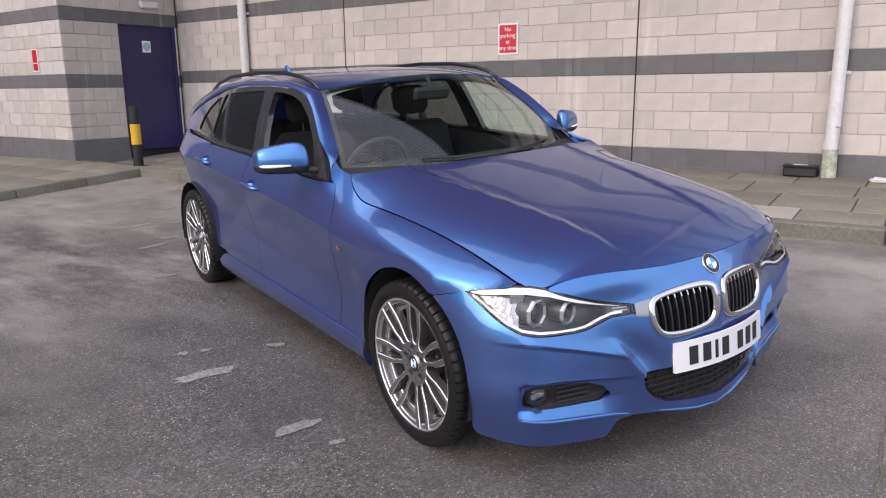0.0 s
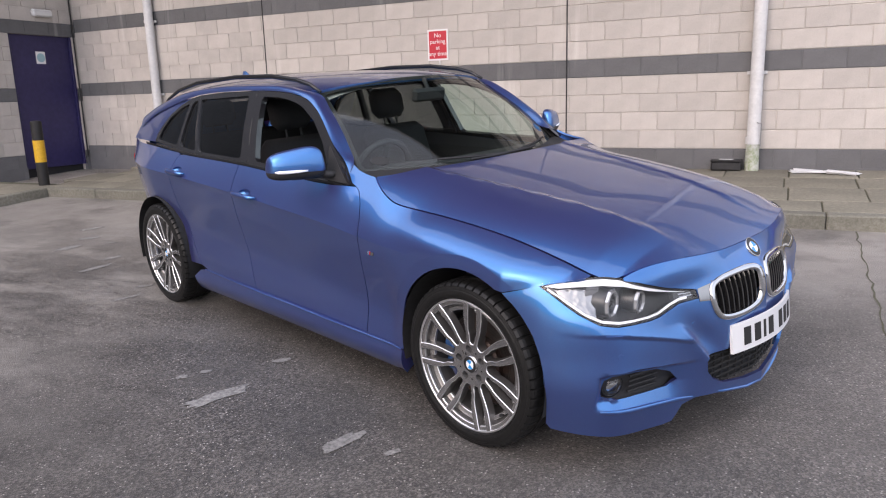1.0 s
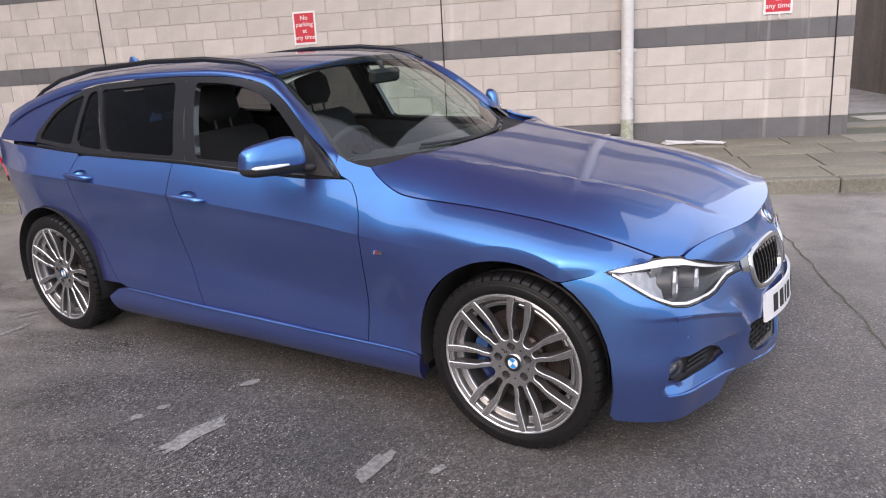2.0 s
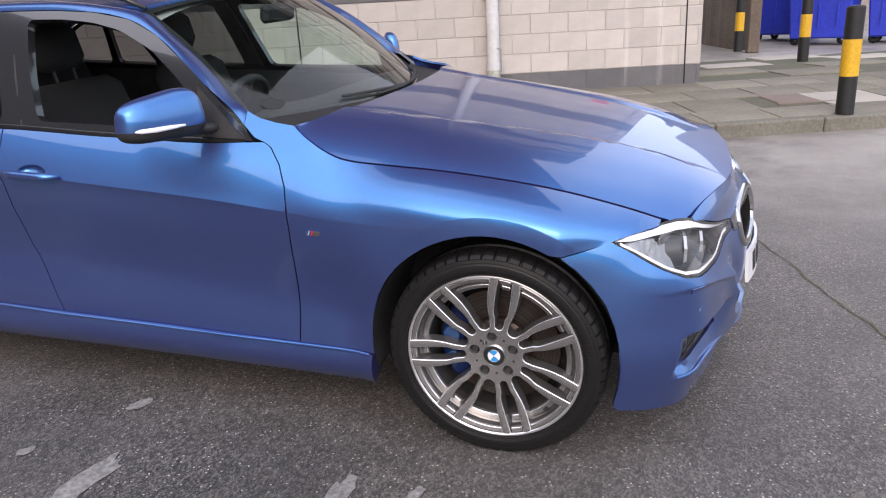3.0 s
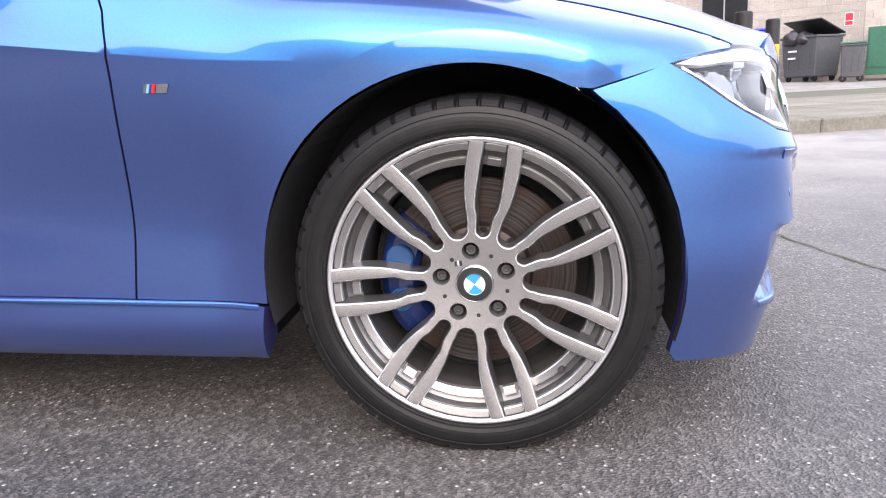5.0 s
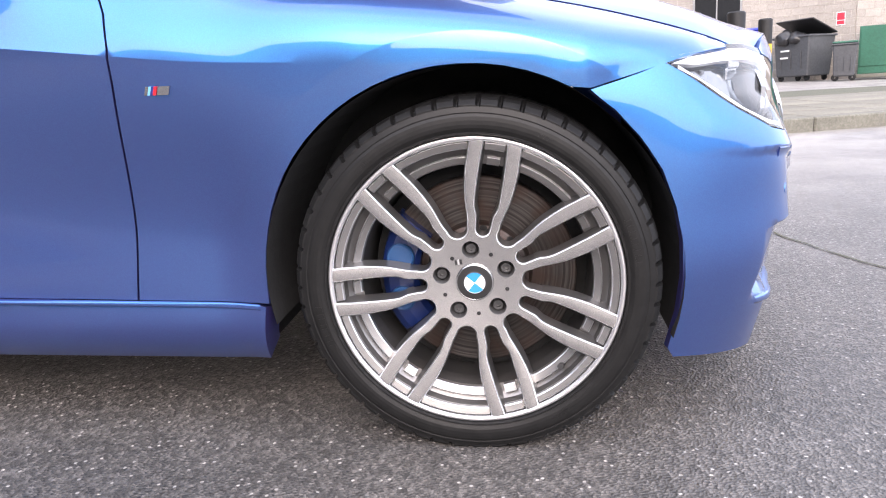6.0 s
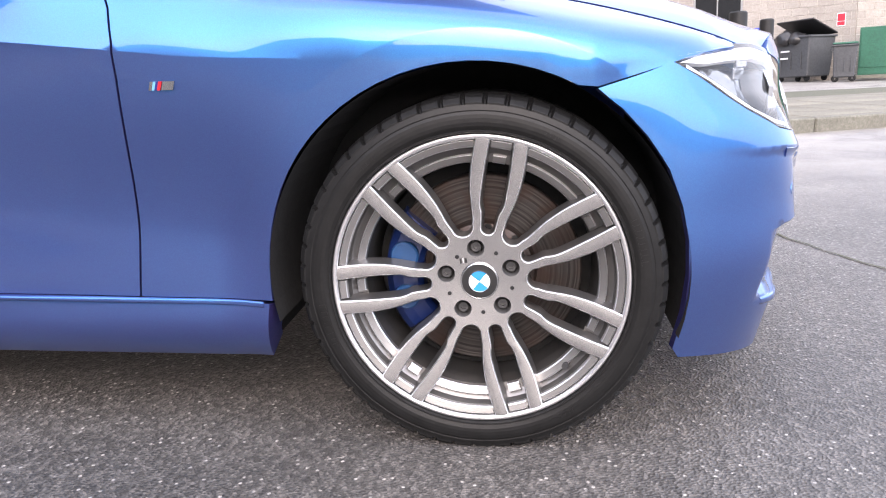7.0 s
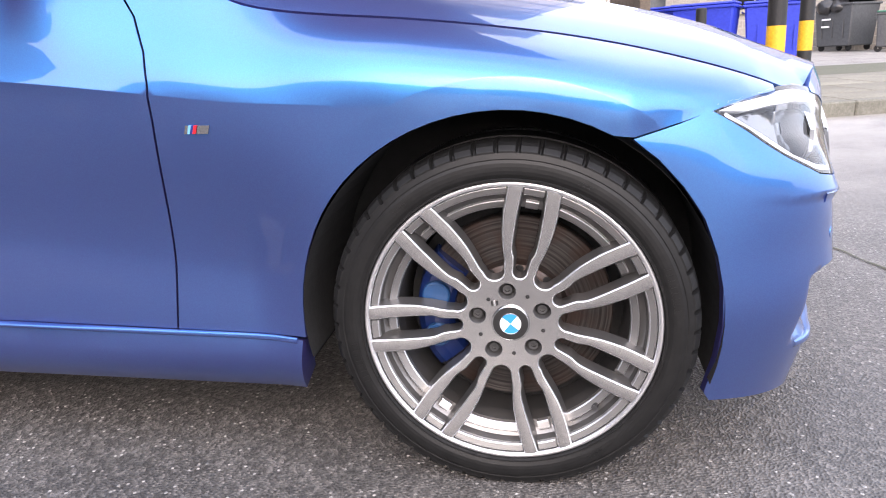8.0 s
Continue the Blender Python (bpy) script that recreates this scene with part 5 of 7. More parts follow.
for s in (1, -1):
    cant_rail(s)
    # rear pillar behind the quarter glass
    dp = [(-2.46, 1.333), (-2.579, 1.319), (-2.72, 1.277), (-2.867, 1.215), (-2.975, 1.138), (-3.033, 1.092), (-3.056, 1.040), (-3.3, 1.040), (-3.52, 1.045), (-3.45, 1.12), (-3.36, 1.19), (-3.2, 1.235), (-2.9, 1.285)]
    panel("rear_pillar", dp, s_glass, PAINT, car, sides=(s,), grid=0.05, off=-0.003)
    bm = bmesh.new()
    pts = [(x, -s * (float(roof_half(x)) - 0.017), float(roof(x, roof_half(x) - 0.017)) + h) for x, h in ((-1.255, 0.004), (-1.34, 0.024), (-1.46, 0.034), (-1.7, 0.040), (-2.1, 0.042), (-2.6, 0.040), (-2.95, 0.034), (-3.2, 0.020), (-3.33, 0.002))]
    sweep(bm, pts, [0.008, 0.010, 0.012, 0.0125, 0.0125, 0.0125, 0.012, 0.010, 0.008], 12)
    part("roof_rail", bm, TRIM_BLACK, car, "black roof rail", smooth=True)

roof_front = [(-1.165 - 0.115 * (abs(y) / 0.575) ** 2.2, y) for y in np.linspace(-0.575, 0.575, 31)]
panel("roof_panel", roof_front + [(x, float(roof_half(x))) for x in (-1.40, -1.8, -2.2, -2.6, -2.8, -3.0, -3.2, -3.42)] + [(-3.48, 0.3), (-3.5, 0.0), (-3.48, -0.3)] + [(x, -float(roof_half(x))) for x in (-3.42, -3.2, -3.0, -2.8, -2.6, -2.2, -1.8, -1.40)], s_roof, PAINT, car, out=(0, 0, 1), grid=0.05, flange=0.02)
bm = bmesh.new()
rows = []
for z, l, w in ((0, 0.075, 0.026), (0.02, 0.062, 0.019), (0.04, 0.046, 0.012), (0.058, 0.026, 0.006), (0.064, 0.016, 0.003)):
    rows.append([bm.verts.new((-3.02 - 0.55 * z + l * math.cos(a), w * math.sin(a), float(roof(-3.02, 0)) + z - 0.004)) for a in (2 * math.pi * k / 16 for k in range(16))])
for a, b in zip(rows, rows[1:]):
    for k in range(16):
        bm.faces.new((a[k], a[(k + 1) % 16], b[(k + 1) % 16], b[k]))
bm.faces.new(rows[-1])
part("aerial_fin", bm, PAINT, car, smooth=True)

# windscreen with its black border, wipers, cowl
scr = panel("windscreen", [(-1, 0.0), (1, 0.0), (1, 1), (-1, 1)], s_screen, SCREEN_GLASS, car, grid=0.09, flange=0, out=(1, 0, 1), step=0.05, label="clear windscreen with a black border")
scr.visible_shadow = False
panel("screen_border", [(-1.01, -0.02), (1.01, -0.02), (1.01, 1.01), (-1.01, 1.01)], s_screen, LINER, scr, holes=([(-0.972, 0.03), (0.972, 0.03), (0.965, 0.965), (-0.965, 0.965)],), grid=0.08, flange=0, off=-0.006, out=(1, 0, 1), step=0.04)
sticker = [(-0.86 + 0.055 * math.cos(a), 0.089 + 0.04 * math.sin(a)) for a in (2 * math.pi * k / 24 for k in range(24))]
panel("sticker", sticker, s_screen, INK, scr, grid=0.05, flange=0, off=0.002, out=(1, 0, 1), label="dark oval windscreen sticker")
bm = bmesh.new()
rows = []
for y in np.linspace(-0.735, 0.735, 31):
    xe = -0.545 - 0.098 * (y / 0.757) ** 2
    a = max(-1.0, min(1.0, y / 0.705))
    q = [float(v) for v in screen(a, 0.03)]
    zh = float(hood(xe, y)) - 0.004
    rows.append([bm.verts.new(c) for c in ((xe + 0.02, y, zh - 0.035), (xe - 0.03, y, zh - 0.030), (q[0] + 0.02, q[1] if abs(y) < 0.7 else y, q[2] - 0.012), (q[0] - 0.05, q[1] if abs(y) < 0.7 else y, q[2] - 0.03))])
for a, b in zip(rows, rows[1:]):
    for k in range(3):
        bm.faces.new((a[k], a[k + 1], b[k + 1], b[k]))
part("cowl", bm, PLASTIC, car, smooth=True)
for a0, a1, b1 in ((-0.30, 0.72, 0.055), (0.45, -0.52, 0.05)):
    bm = bmesh.new()
    pts = []
    for k in range(9):
        f = k / 8
        q = screen(a0 + (a1 - a0) * f, 0.02 + (b1 - 0.02) * f)
        pts.append((float(q[0]) + 0.012, float(q[1]), float(q[2]) + 0.006))
    sweep(bm, pts, 0.006, 8)
    part("wiper", bm, PLASTIC, car)


# ---------------------------------------------------------------- door mirrors
def door_mirror(s):
    root = (-1.003, -0.946, 1.043)
    bm = bmesh.new()
    bmesh.ops.create_uvsphere(bm, u_segments=40, v_segments=24, radius=1.0)
    for v in bm.verts:
        x, y, z = v.co
        sup = lambda c, e: math.copysign(abs(c) ** e, c)  # noqa: E731
        X, Y, Z = sup(x, 0.70), sup(y, 0.50), sup(z, 0.55)
        py = Y * 0.113 * (1 - 0.06 * Z)
        px = X * (0.058 if X > 0 else 0.034) * (1 - 0.22 * max(Z, 0)) + 0.020 + 0.45 * py
        pz = Z * 0.070 * (1 + 0.22 * Y) if Z > 0 else Z * 0.066
        v.co = Vector((root[0] + px, (root[1] + py) * s, root[2] + pz))
    bmesh.ops.recalc_face_normals(bm, faces=bm.faces)
    low = bm.copy()
    for b, drop in ((bm, False), (low, True)):
        bmesh.ops.bisect_plane(b, geom=list(b.verts) + list(b.edges) + list(b.faces), plane_co=(root[0], root[1] * s, root[2] - 0.030), plane_no=(0.0, 0.04 * s, 1), clear_inner=not drop, clear_outer=drop)
    mir = part("door_mirror", bm, PAINT, car, "blue door mirror with a white indicator strip", smooth=True)
    part("mirror_underside", low, PLASTIC, mir, smooth=True)
    # dark foot of the housing and its arm
    bm = bmesh.new()
    pts = [(-0.935, -0.830, 0.990), (-0.960, -0.87, 0.988), (-1.0, -0.94, 0.986), (-1.05, -1.01, 0.988)]
    sweep(bm, [(x, y * s, z) for x, y, z in pts], [0.030, 0.030, 0.028, 0.018], 14)
    for v in bm.verts:
        v.co.z = 0.99 + (v.co.z - 0.99) * 0.62
    part("mirror_foot", bm, PLASTIC, mir, smooth=True)
    bm = bmesh.new()
    sweep(bm, [(x, y * s, z) for x, y, z in ((-0.895, -0.775, 0.980), (-0.915, -0.81, 0.984), (-0.95, -0.86, 0.992))], [0.015, 0.016, 0.018], 14)
    part("mirror_arm", bm, PLASTIC, mir, smooth=True)
    bm = bmesh.new()
    pts = [(-0.928, -0.925, 1.0175), (-0.950, -0.965, 1.018), (-0.976, -1.005, 1.018), (-1.006, -1.035, 1.019), (-1.040, -1.054, 1.021)]
    sweep(bm, [(x + 0.020 - 0.10 * (y + 0.946), y * s, z) for x, y, z in pts], [0.004, 0.0065, 0.0075, 0.007, 0.004], 10)
    part("indicator_strip", bm, LAMP_WHITE, mir, "white indicator strip", smooth=True)
    bm = bmesh.new()
    tri = [(-0.80, 0.950), (-0.955, 0.955), (-0.975, 1.105)]
    vs = [bm.verts.new((x, -s * (float(glass_w(x, z)) + 0.006), z)) for x, z in tri]
    g = [bm.verts.new((x, -s * (float(glass_w(x, z)) - 0.02), z)) for x, z in tri]
    bm.faces.new(vs), bm.faces.new(g[::-1])
    for k in range(3):
        bm.faces.new((vs[k], g[k], g[(k + 1) % 3], vs[(k + 1) % 3]))
    bmesh.ops.recalc_face_normals(bm, faces=bm.faces)
    part("mirror_sail", bm, PLASTIC, mir)
    if s < 0:
        mir.location = (-0.025, -0.03, 0.015)


for s in (1, -1):
    door_mirror(s)

# ---------------------------------------------------------------- underbody, wheel wells, cabin
bm = bmesh.new()
box(bm, -3.6, 0.50, -0.52, 0.52, 0.18, 0.21)
box(bm, -2.36, -0.44, -0.83, 0.83, 0.165, 0.24)
part("floor_pan", bm, LINER, car)
bm = bmesh.new()
box(bm, -0.50, -0.46, -0.66, 0.66, 0.2, 0.80), box(bm, 0.42, 0.46, -0.52, 0.52, 0.21, 0.60)
part("bulkhead", bm, LINER, car)
for cx, cz, r in (ARCH_F, ARCH_RR):
    for s in (1, -1):
        bm = bmesh.new()
        prev = None
        for x, z in arc(cx, cz, r - 0.003, -17, 193, 36):
            row = [bm.verts.new((x, -s * y, z)) for y in (0.882, 0.86, 0.56)]
            if prev:
                for k in range(2):
                    bm.faces.new((prev[k], row[k], row[k + 1], prev[k + 1]))
            prev = row
        back = [bm.verts.new((x, -s * 0.56, z)) for x, z in arc(cx, cz, r - 0.003, -17, 193, 36)]
        bm.faces.new(back)
        part("wheel_well", bm, LINER, car)


def seat(x, y, back=True):
    st = new("seat")
    st.parent = car
    tagged(st, "dark cloth car seat with headrest")
    bm = bmesh.new()
    box(bm, x - 0.27, x + 0.25, y - 0.25, y + 0.25, 0.36, 0.52, 0.05)
    part("cushion", bm, SEAT, st, smooth=True)
    bm = bmesh.new()
    box(bm, -0.07, 0.07, -0.25, 0.25, 0, 0.64, 0.055, pose(x - 0.24, y, 0.47, 0, -20, 0))
    part("backrest", bm, SEAT, st, smooth=True)
    bm = bmesh.new()
    box(bm, -0.05, 0.05, -0.135, 0.135, 0, 0.19, 0.045, pose(x - 0.475, y, 1.115, 0, -12, 0))
    part("headrest", bm, SEAT, st, smooth=True)
    for d in (-0.05, 0.05):
        bm = bmesh.new()
        sweep(bm, [(x - 0.455, y + d, 1.04), (x - 0.475, y + d, 1.14)], 0.007, 8)
        part("headrest_post", bm, DASH, st)


seat(-1.42, -0.37), seat(-1.42, 0.37)
for y in (-0.38, 0.0, 0.38):
    seat(-2.32, y)
bm = bmesh.new()
rows = []
for y in np.linspace(-0.70, 0.70, 21):
    rows.append([bm.verts.new(c) for c in ((-0.62, y, 0.93), (-0.80, y, 0.965), (-0.95, y, 0.955 + 0.02 * math.exp(-((y + 0.37) / 0.2) ** 2)), (-1.03, y, 0.90), (-1.05, y, 0.78), (-0.98, y, 0.50))])
for a, b in zip(rows, rows[1:]):
    for k in range(5):
        bm.faces.new((a[k], a[k + 1], b[k + 1], b[k]))
part("dashboard", bm, DASH, car, smooth=True)
wheel_m = pose(-1.10, -0.37, 0.905, 0, -68, 0)
bm = bmesh.new()
n, rr = 40, 0.185
rings = []
for k in range(n):
    a = 2 * math.pi * k / n
    rings.append([bm.verts.new(wheel_m @ Vector(((rr + 0.015 * math.cos(b)) * math.cos(a), (rr + 0.015 * math.cos(b)) * math.sin(a), 0.015 * math.sin(b)))) for b in (2 * math.pi * j / 10 for j in range(10))])
for k in range(n):
    for j in range(10):
        bm.faces.new((rings[k][j], rings[(k + 1) % n][j], rings[(k + 1) % n][(j + 1) % 10], rings[k][(j + 1) % 10]))
sw = part("steering_wheel", bm, PLASTIC, car, smooth=True)
bm = bmesh.new()
tube(bm, 0.06, 0.05, -0.03, 0.02, 20, wheel_m)
for a in (0, 90, 180):
    box(bm, 0.04, 0.18, -0.016, 0.016, -0.012, 0.006, 0.004, wheel_m @ pose(0, 0, 0, 0, 0, a + 0))
part("wheel_hub", bm, PLASTIC, sw)
bm = bmesh.new()
box(bm, -0.02, 0.02, -0.115, 0.115, -0.035, 0.035, 0.015, pose(-1.10, 0, 1.285, 0, 12, 0))
sweep(bm, [(-1.10, 0, 1.30), (-1.13, 0, 1.37)], 0.012)
part("rear_view_mirror", bm, PLASTIC, car)
for s in (1, -1):
    bm = bmesh.new()
    rows = []
    for x in np.linspace(-0.80, -3.3, 30):
        rows.append([bm.verts.new((x, -s * w, z)) for w, z in ((float(glass_w(x, 0.98)) - 0.03, float(top_z(x)) - 0.004), (0.73 if x > -2.9 else 0.66, 0.90), (0.71 if x > -2.9 else 0.64, 0.30))])
    for a, b in zip(rows, rows[1:]):
        for k in range(2):
            bm.faces.new((a[k], a[k + 1], b[k + 1], b[k]))
    part("door_card", bm, DASH, car)
bm = bmesh.new()
grid = [[bm.verts.new((x, 0.95 * float(roof_half(x)) * k / 6, float(roof(x, 0.95 * roof_half(x) * k / 6)) - 0.035)) for k in range(-6, 7)] for x in np.linspace(-1.22, -3.4, 12)]
for a, b in zip(grid, grid[1:]):
    for k in range(12):
        bm.faces.new((a[k], a[k + 1], b[k + 1], b[k]))
part("headlining", bm, material("pale_headlining", (0.30, 0.29, 0.28), 0.9), car)
bm = bmesh.new()
box(bm, -3.5, -2.62, -0.62, 0.62, 0.60, 0.64)
part("boot_floor", bm, DASH, car)


# ---------------------------------------------------------------- wheels
PAIR = 2 * math.pi / 7
RIM_R, SPLIT, EDGE = 0.2665, 0.118, 0.0017
spoke_in = curve1((0.100, 0.110, 0.118, 0.126, 0.134, 0.143, 0.155, 0.18, 0.21, 0.2535, 0.264), (0.0125, 0.0132, 0.0140, 0.0152, 0.0184, 0.0208, 0.0218, 0.0222, 0.0220, 0.0205, 0.0202))
spoke_out = curve1((0.1022, 0.110, 0.118, 0.126, 0.14, 0.16, 0.18, 0.21, 0.2535, 0.264), (0.0287, 0.0293, 0.0307, 0.0327, 0.0366, 0.0412, 0.0440, 0.0460, 0.0454, 0.0450))


def dish(r):
    """Depth of the wheel's face below the rim lip."""
    t = np.clip((np.asarray(r, float) - 0.030) / 0.2275, 0, 1)
    return -0.0235 * (1 - t**1.2)


def hub_curves(k):
    """The rounded end of the slot inside pair k, and of the wider slot between pair k and the next, as points with inward normals."""
    out = []
    half = PAIR / 2
    finger = [(a, -float(spoke_in(a))) for a in np.linspace(SPLIT, 0.1015, 4)]
    finger += [(0.100 - 0.0125 * math.sin(b), -0.0125 * math.cos(b)) for b in np.linspace(0, math.pi, 15)]
    finger += [(a, float(spoke_in(a))) for a in np.linspace(0.1015, SPLIT, 4)]
    c, s = math.cos(half), math.sin(half)
    wide = [(a, float(spoke_out(a))) for a in np.linspace(SPLIT, 0.1035, 4)]
    wide += [(c * p - s * q, s * p + c * q) for p, q in ((0.1045 - 0.0185 * math.sin(b), -0.0185 * math.cos(b)) for b in np.linspace(0.06, math.pi - 0.06, 19))]
    wide += [(math.cos(PAIR) * p + math.sin(PAIR) * q, math.sin(PAIR) * p - math.cos(PAIR) * q) for p, q in reversed(wide[:4])]
    for line, ends in ((finger, ((0, -1), (0, 1))), (wide, ((0, -1), (-math.sin(PAIR), math.cos(PAIR))))):
        p = np.array(line)
        d = np.gradient(p, axis=0)
        n = np.stack([-d[:, 1], d[:, 0]], 1)
        n /= np.linalg.norm(n, axis=1, keepdims=True)
        mid = p[len(p) // 2]
        if n[len(p) // 2] @ mid > 0:
            n = -n
        n[0], n[-1] = ends
        a = k * PAIR
        m = np.array([[math.cos(a), math.sin(a)], [-math.sin(a), math.cos(a)]])
        out.append((p @ m, n @ m))
    return out


def hub_meshes(zf, bolt_at):
    """The star-shaped centre: its face, its bright edges and its side walls."""
    loop, face, edge, walls = [], bmesh.new(), bmesh.new(), []
    for k in range(7):
        for p, n in hub_curves(k):
            wall = bmesh.new()
            walls.append(wall)
            q = p + n * EDGE
            loop += [tuple(v) for v in q]
            z = zf + dish(np.linalg.norm(q, axis=1))
            strip(edge, [[(*b, c), (*a, c - 0.0014), (*(a - e * 0.0004), c - 0.003)] for a, b, c, e in zip(p, q, z, n)])
            strip(wall, [[(*(a - e * 0.0004), c - 0.003), (*(a - e * 0.0035), c - 0.030), (*(a + e * 0.004), c - 0.05)] for a, c, e in zip(p, z, n)])
    holes = [[(x + 0.0158 * math.cos(b), y + 0.0158 * math.sin(b)) for b in (2 * math.pi * j / 28 for j in range(28))] for x, y in bolt_at]
    pts, edges = list(loop), [(j, (j + 1) % len(loop)) for j in range(len(loop))]
    for h in holes:
        k = len(pts)
        pts += h
        edges += [(k + j, k + (j + 1) % 28) for j in range(28)]
    g = np.stack([v.ravel() for v in np.meshgrid(np.arange(-0.12, 0.121, 0.006), np.arange(-0.12, 0.121, 0.006))], 1)
    keep = inside(loop, g) & (edge_dist(loop, g) > 0.0025)
    for h in holes:
        keep &= ~inside(h, g) & (edge_dist(h, g) > 0.0025)
    verts, _, tris, *_ = delaunay_2d_cdt([Vector(p) for p in pts] + [Vector(p) for p in g[keep]], edges, [], 0, 1e-6)
    uv = np.array([tuple(v) for v in verts])
    mid = np.array([uv[list(f)].mean(0) for f in tris])
    ok = inside(loop, mid)
    for h in holes:
        ok &= ~inside(h, mid)
    vs = [face.verts.new((*p, zf + float(dish(math.hypot(*p))))) for p in uv]
    for f, use in zip(tris, ok):
        if use:
            face.faces.new([vs[j] for j in f])
    return face, edge, walls


def road_wheel(at, s, spin, width):
    """Local: axis along z, the outer face at +z."""
    m = Matrix.Translation(at) @ pose(0, 0, 0, 90 * s, 0, 0) @ pose(0, 0, 0, 0, 0, spin)
    w = new("wheel")
    w.parent = car
    w.matrix_basis = m
    tagged(w, "alloy wheel with seven double spokes and a low tyre")
    # tyre: sidewall and shoulder turned, with cross grooves cut into the tread
    segs, R, hw = 648, 0.3318, width / 2
    prof = [(0.246, -hw + 0.02), (0.262, -hw - 0.004), (0.290, -hw - 0.010), (0.315, -hw + 0.004), (0.3265, -hw + 0.022), (R, -hw + 0.045), (R, -0.05), (R - 0.007, -0.046), (R - 0.007, -0.036), (R, -0.032), (R, 0.032),
            (R - 0.007, 0.036), (R - 0.007, 0.046), (R, 0.05), (R, hw - 0.030), (0.3302, hw - 0.016), (0.3265, hw - 0.006), (0.3200, hw + 0.0010), (0.3180, hw + 0.0030), (0.3150, hw + 0.0030), (0.3060, hw + 0.0060), (0.3040, hw + 0.0055), (0.2990, hw + 0.0078), (0.2930, hw + 0.0086), (0.286, hw + 0.0088), (0.2800, hw + 0.0080),
            (0.2730, hw + 0.005), (0.2720, hw + 0.0062), (0.2695, hw + 0.0060), (0.2668, hw - 0.002), (0.258, hw - 0.012)]
    bm = bmesh.new()
    rings = []
    for r, z in prof:
        ring = []
        for k in range(segs):
            a = 2 * math.pi * k / segs
            cut = k % 12 in (0, 1) and r > 0.3175 and abs(z) > 0.052
            d = 0.0055 if cut else 0
            ring.append(bm.verts.new(((r - d) * math.cos(a), (r - d) * math.sin(a), z - (0.006 if cut and z > 0.08 else 0))))
        rings.append(ring)
    for a, b in zip(rings, rings[1:]):
        for k in range(segs):
            bm.faces.new((a[k], a[(k + 1) % segs], b[(k + 1) % segs], b[k]))
    tyre = part("tyre", bm, RUBBER, w, "black low-profile tyre with a cut tread")
    for a0, widths in ((8, (7, 5, 6, 5, 7, 6, 5, 6)), (62, (5, 4, 6)), (128, (4, 4, 5, 4)), (188, (7, 5, 6, 5, 7, 6, 5, 6)), (300, (4, 5, 4, 4))):
        bm = bmesh.new()
        a = a0 - spin
        for wd in widths:
            t = pose(0, 0, 0, 0, 0, a) @ Matrix.Translation((0.2885, 0, hw + 0.0085))
            h = 0.0058 if len(widths) > 5 else 0.0034
            box(bm, -h, h, -wd / 2000, wd / 2000, 0, 0.0011, 0.0, t), box(bm, -h, -h + 0.0022, -wd / 2000, wd / 1000, 0, 0.0010, 0.0, t)
            a += wd * 0.37
        part("sidewall_marking", bm, RUBBER, tyre)
    zf = hw - 0.001
    # rim: bright lip and a grey barrel
    bm = bmesh.new()
    lathe(bm, [(0.258, zf - 0.010), (RIM_R, zf - 0.002), (RIM_R - 0.0005, zf + 0.0012), (RIM_R - 0.003, zf + 0.0024), (0.2600, zf + 0.0016), (0.2578, zf - 0.0002), (0.2570, zf - 0.003)], 140)
    part("rim_lip", bm, RIM_CUT, w, "bright machined rim lip", smooth=True)
    bm = bmesh.new()
    lathe(bm, [(0.2572, zf - 0.002), (0.2560, zf - 0.013), (0.2430, zf - 0.017), (0.2395, zf - 0.032), (0.2290, zf - 0.040), (0.2130, zf - 0.044), (0.2090, zf - 0.075), (0.207, zf - 0.20)], 140)
    part("barrel", bm, RIM_PAINT, w, "grey painted rim barrel", smooth=False)
    # two ledges inside the rim, broken by the spokes, each framed by bright cut edges
    for k in range(7):
        for a0, a1 in ((k * PAIR + radians(10.8), (k + 1) * PAIR - radians(10.8)), (k * PAIR - radians(3.9), k * PAIR + radians(3.9))):
            for name, r0, r1, z0, z1, foot, trim in (("rim_ledge", 0.2425, 0.2556, -0.0085, -0.0045, -0.016, 0.0), ("rim_step", 0.2135, 0.2275, -0.034, -0.028, -0.044, radians(1.0))):
                n = 26 if a1 - a0 > 0.2 else 7
                th = np.linspace(a0 + trim, a1 - trim, n)
                e, rows_f, rows_e = 0.0016, [], []
                for t in th:
                    c, q = math.cos(t), math.sin(t)
                    at_r = lambda r, z: (r * c, r * q, zf + z)  # noqa: E731
                    rows_f.append([at_r(r0 + e, z0 + 0.0012), at_r(r1 - e, z1 + 0.0004)])
                    rows_e.append([at_r(r0 - 0.0008, foot), at_r(r0, z0 - 0.0006), at_r(r0 + e, z0 + 0.0012), at_r(r1 - e, z1 + 0.0004), at_r(r1, z1 - 0.0006), at_r(r1 + 0.0008, foot)])
                bm = bmesh.new()
                strip(bm, rows_f)
                bmesh.ops.recalc_face_normals(bm, faces=bm.faces)
                ledge = part(name, bm, RIM_LEDGE, w)
                bm = bmesh.new()
                strip(bm, [r[:3] for r in rows_e]), strip(bm, [r[3:] for r in rows_e])
                for r in (rows_e[0], rows_e[-1]):
                    bm.faces.new([bm.verts.new(p) for p in r])
                bmesh.ops.recalc_face_normals(bm, faces=bm.faces)
                part("cut_edge", bm, RIM_CUT, ledge, "bright cut edges")
    # centre
    turn0 = radians(95.3 - spin)
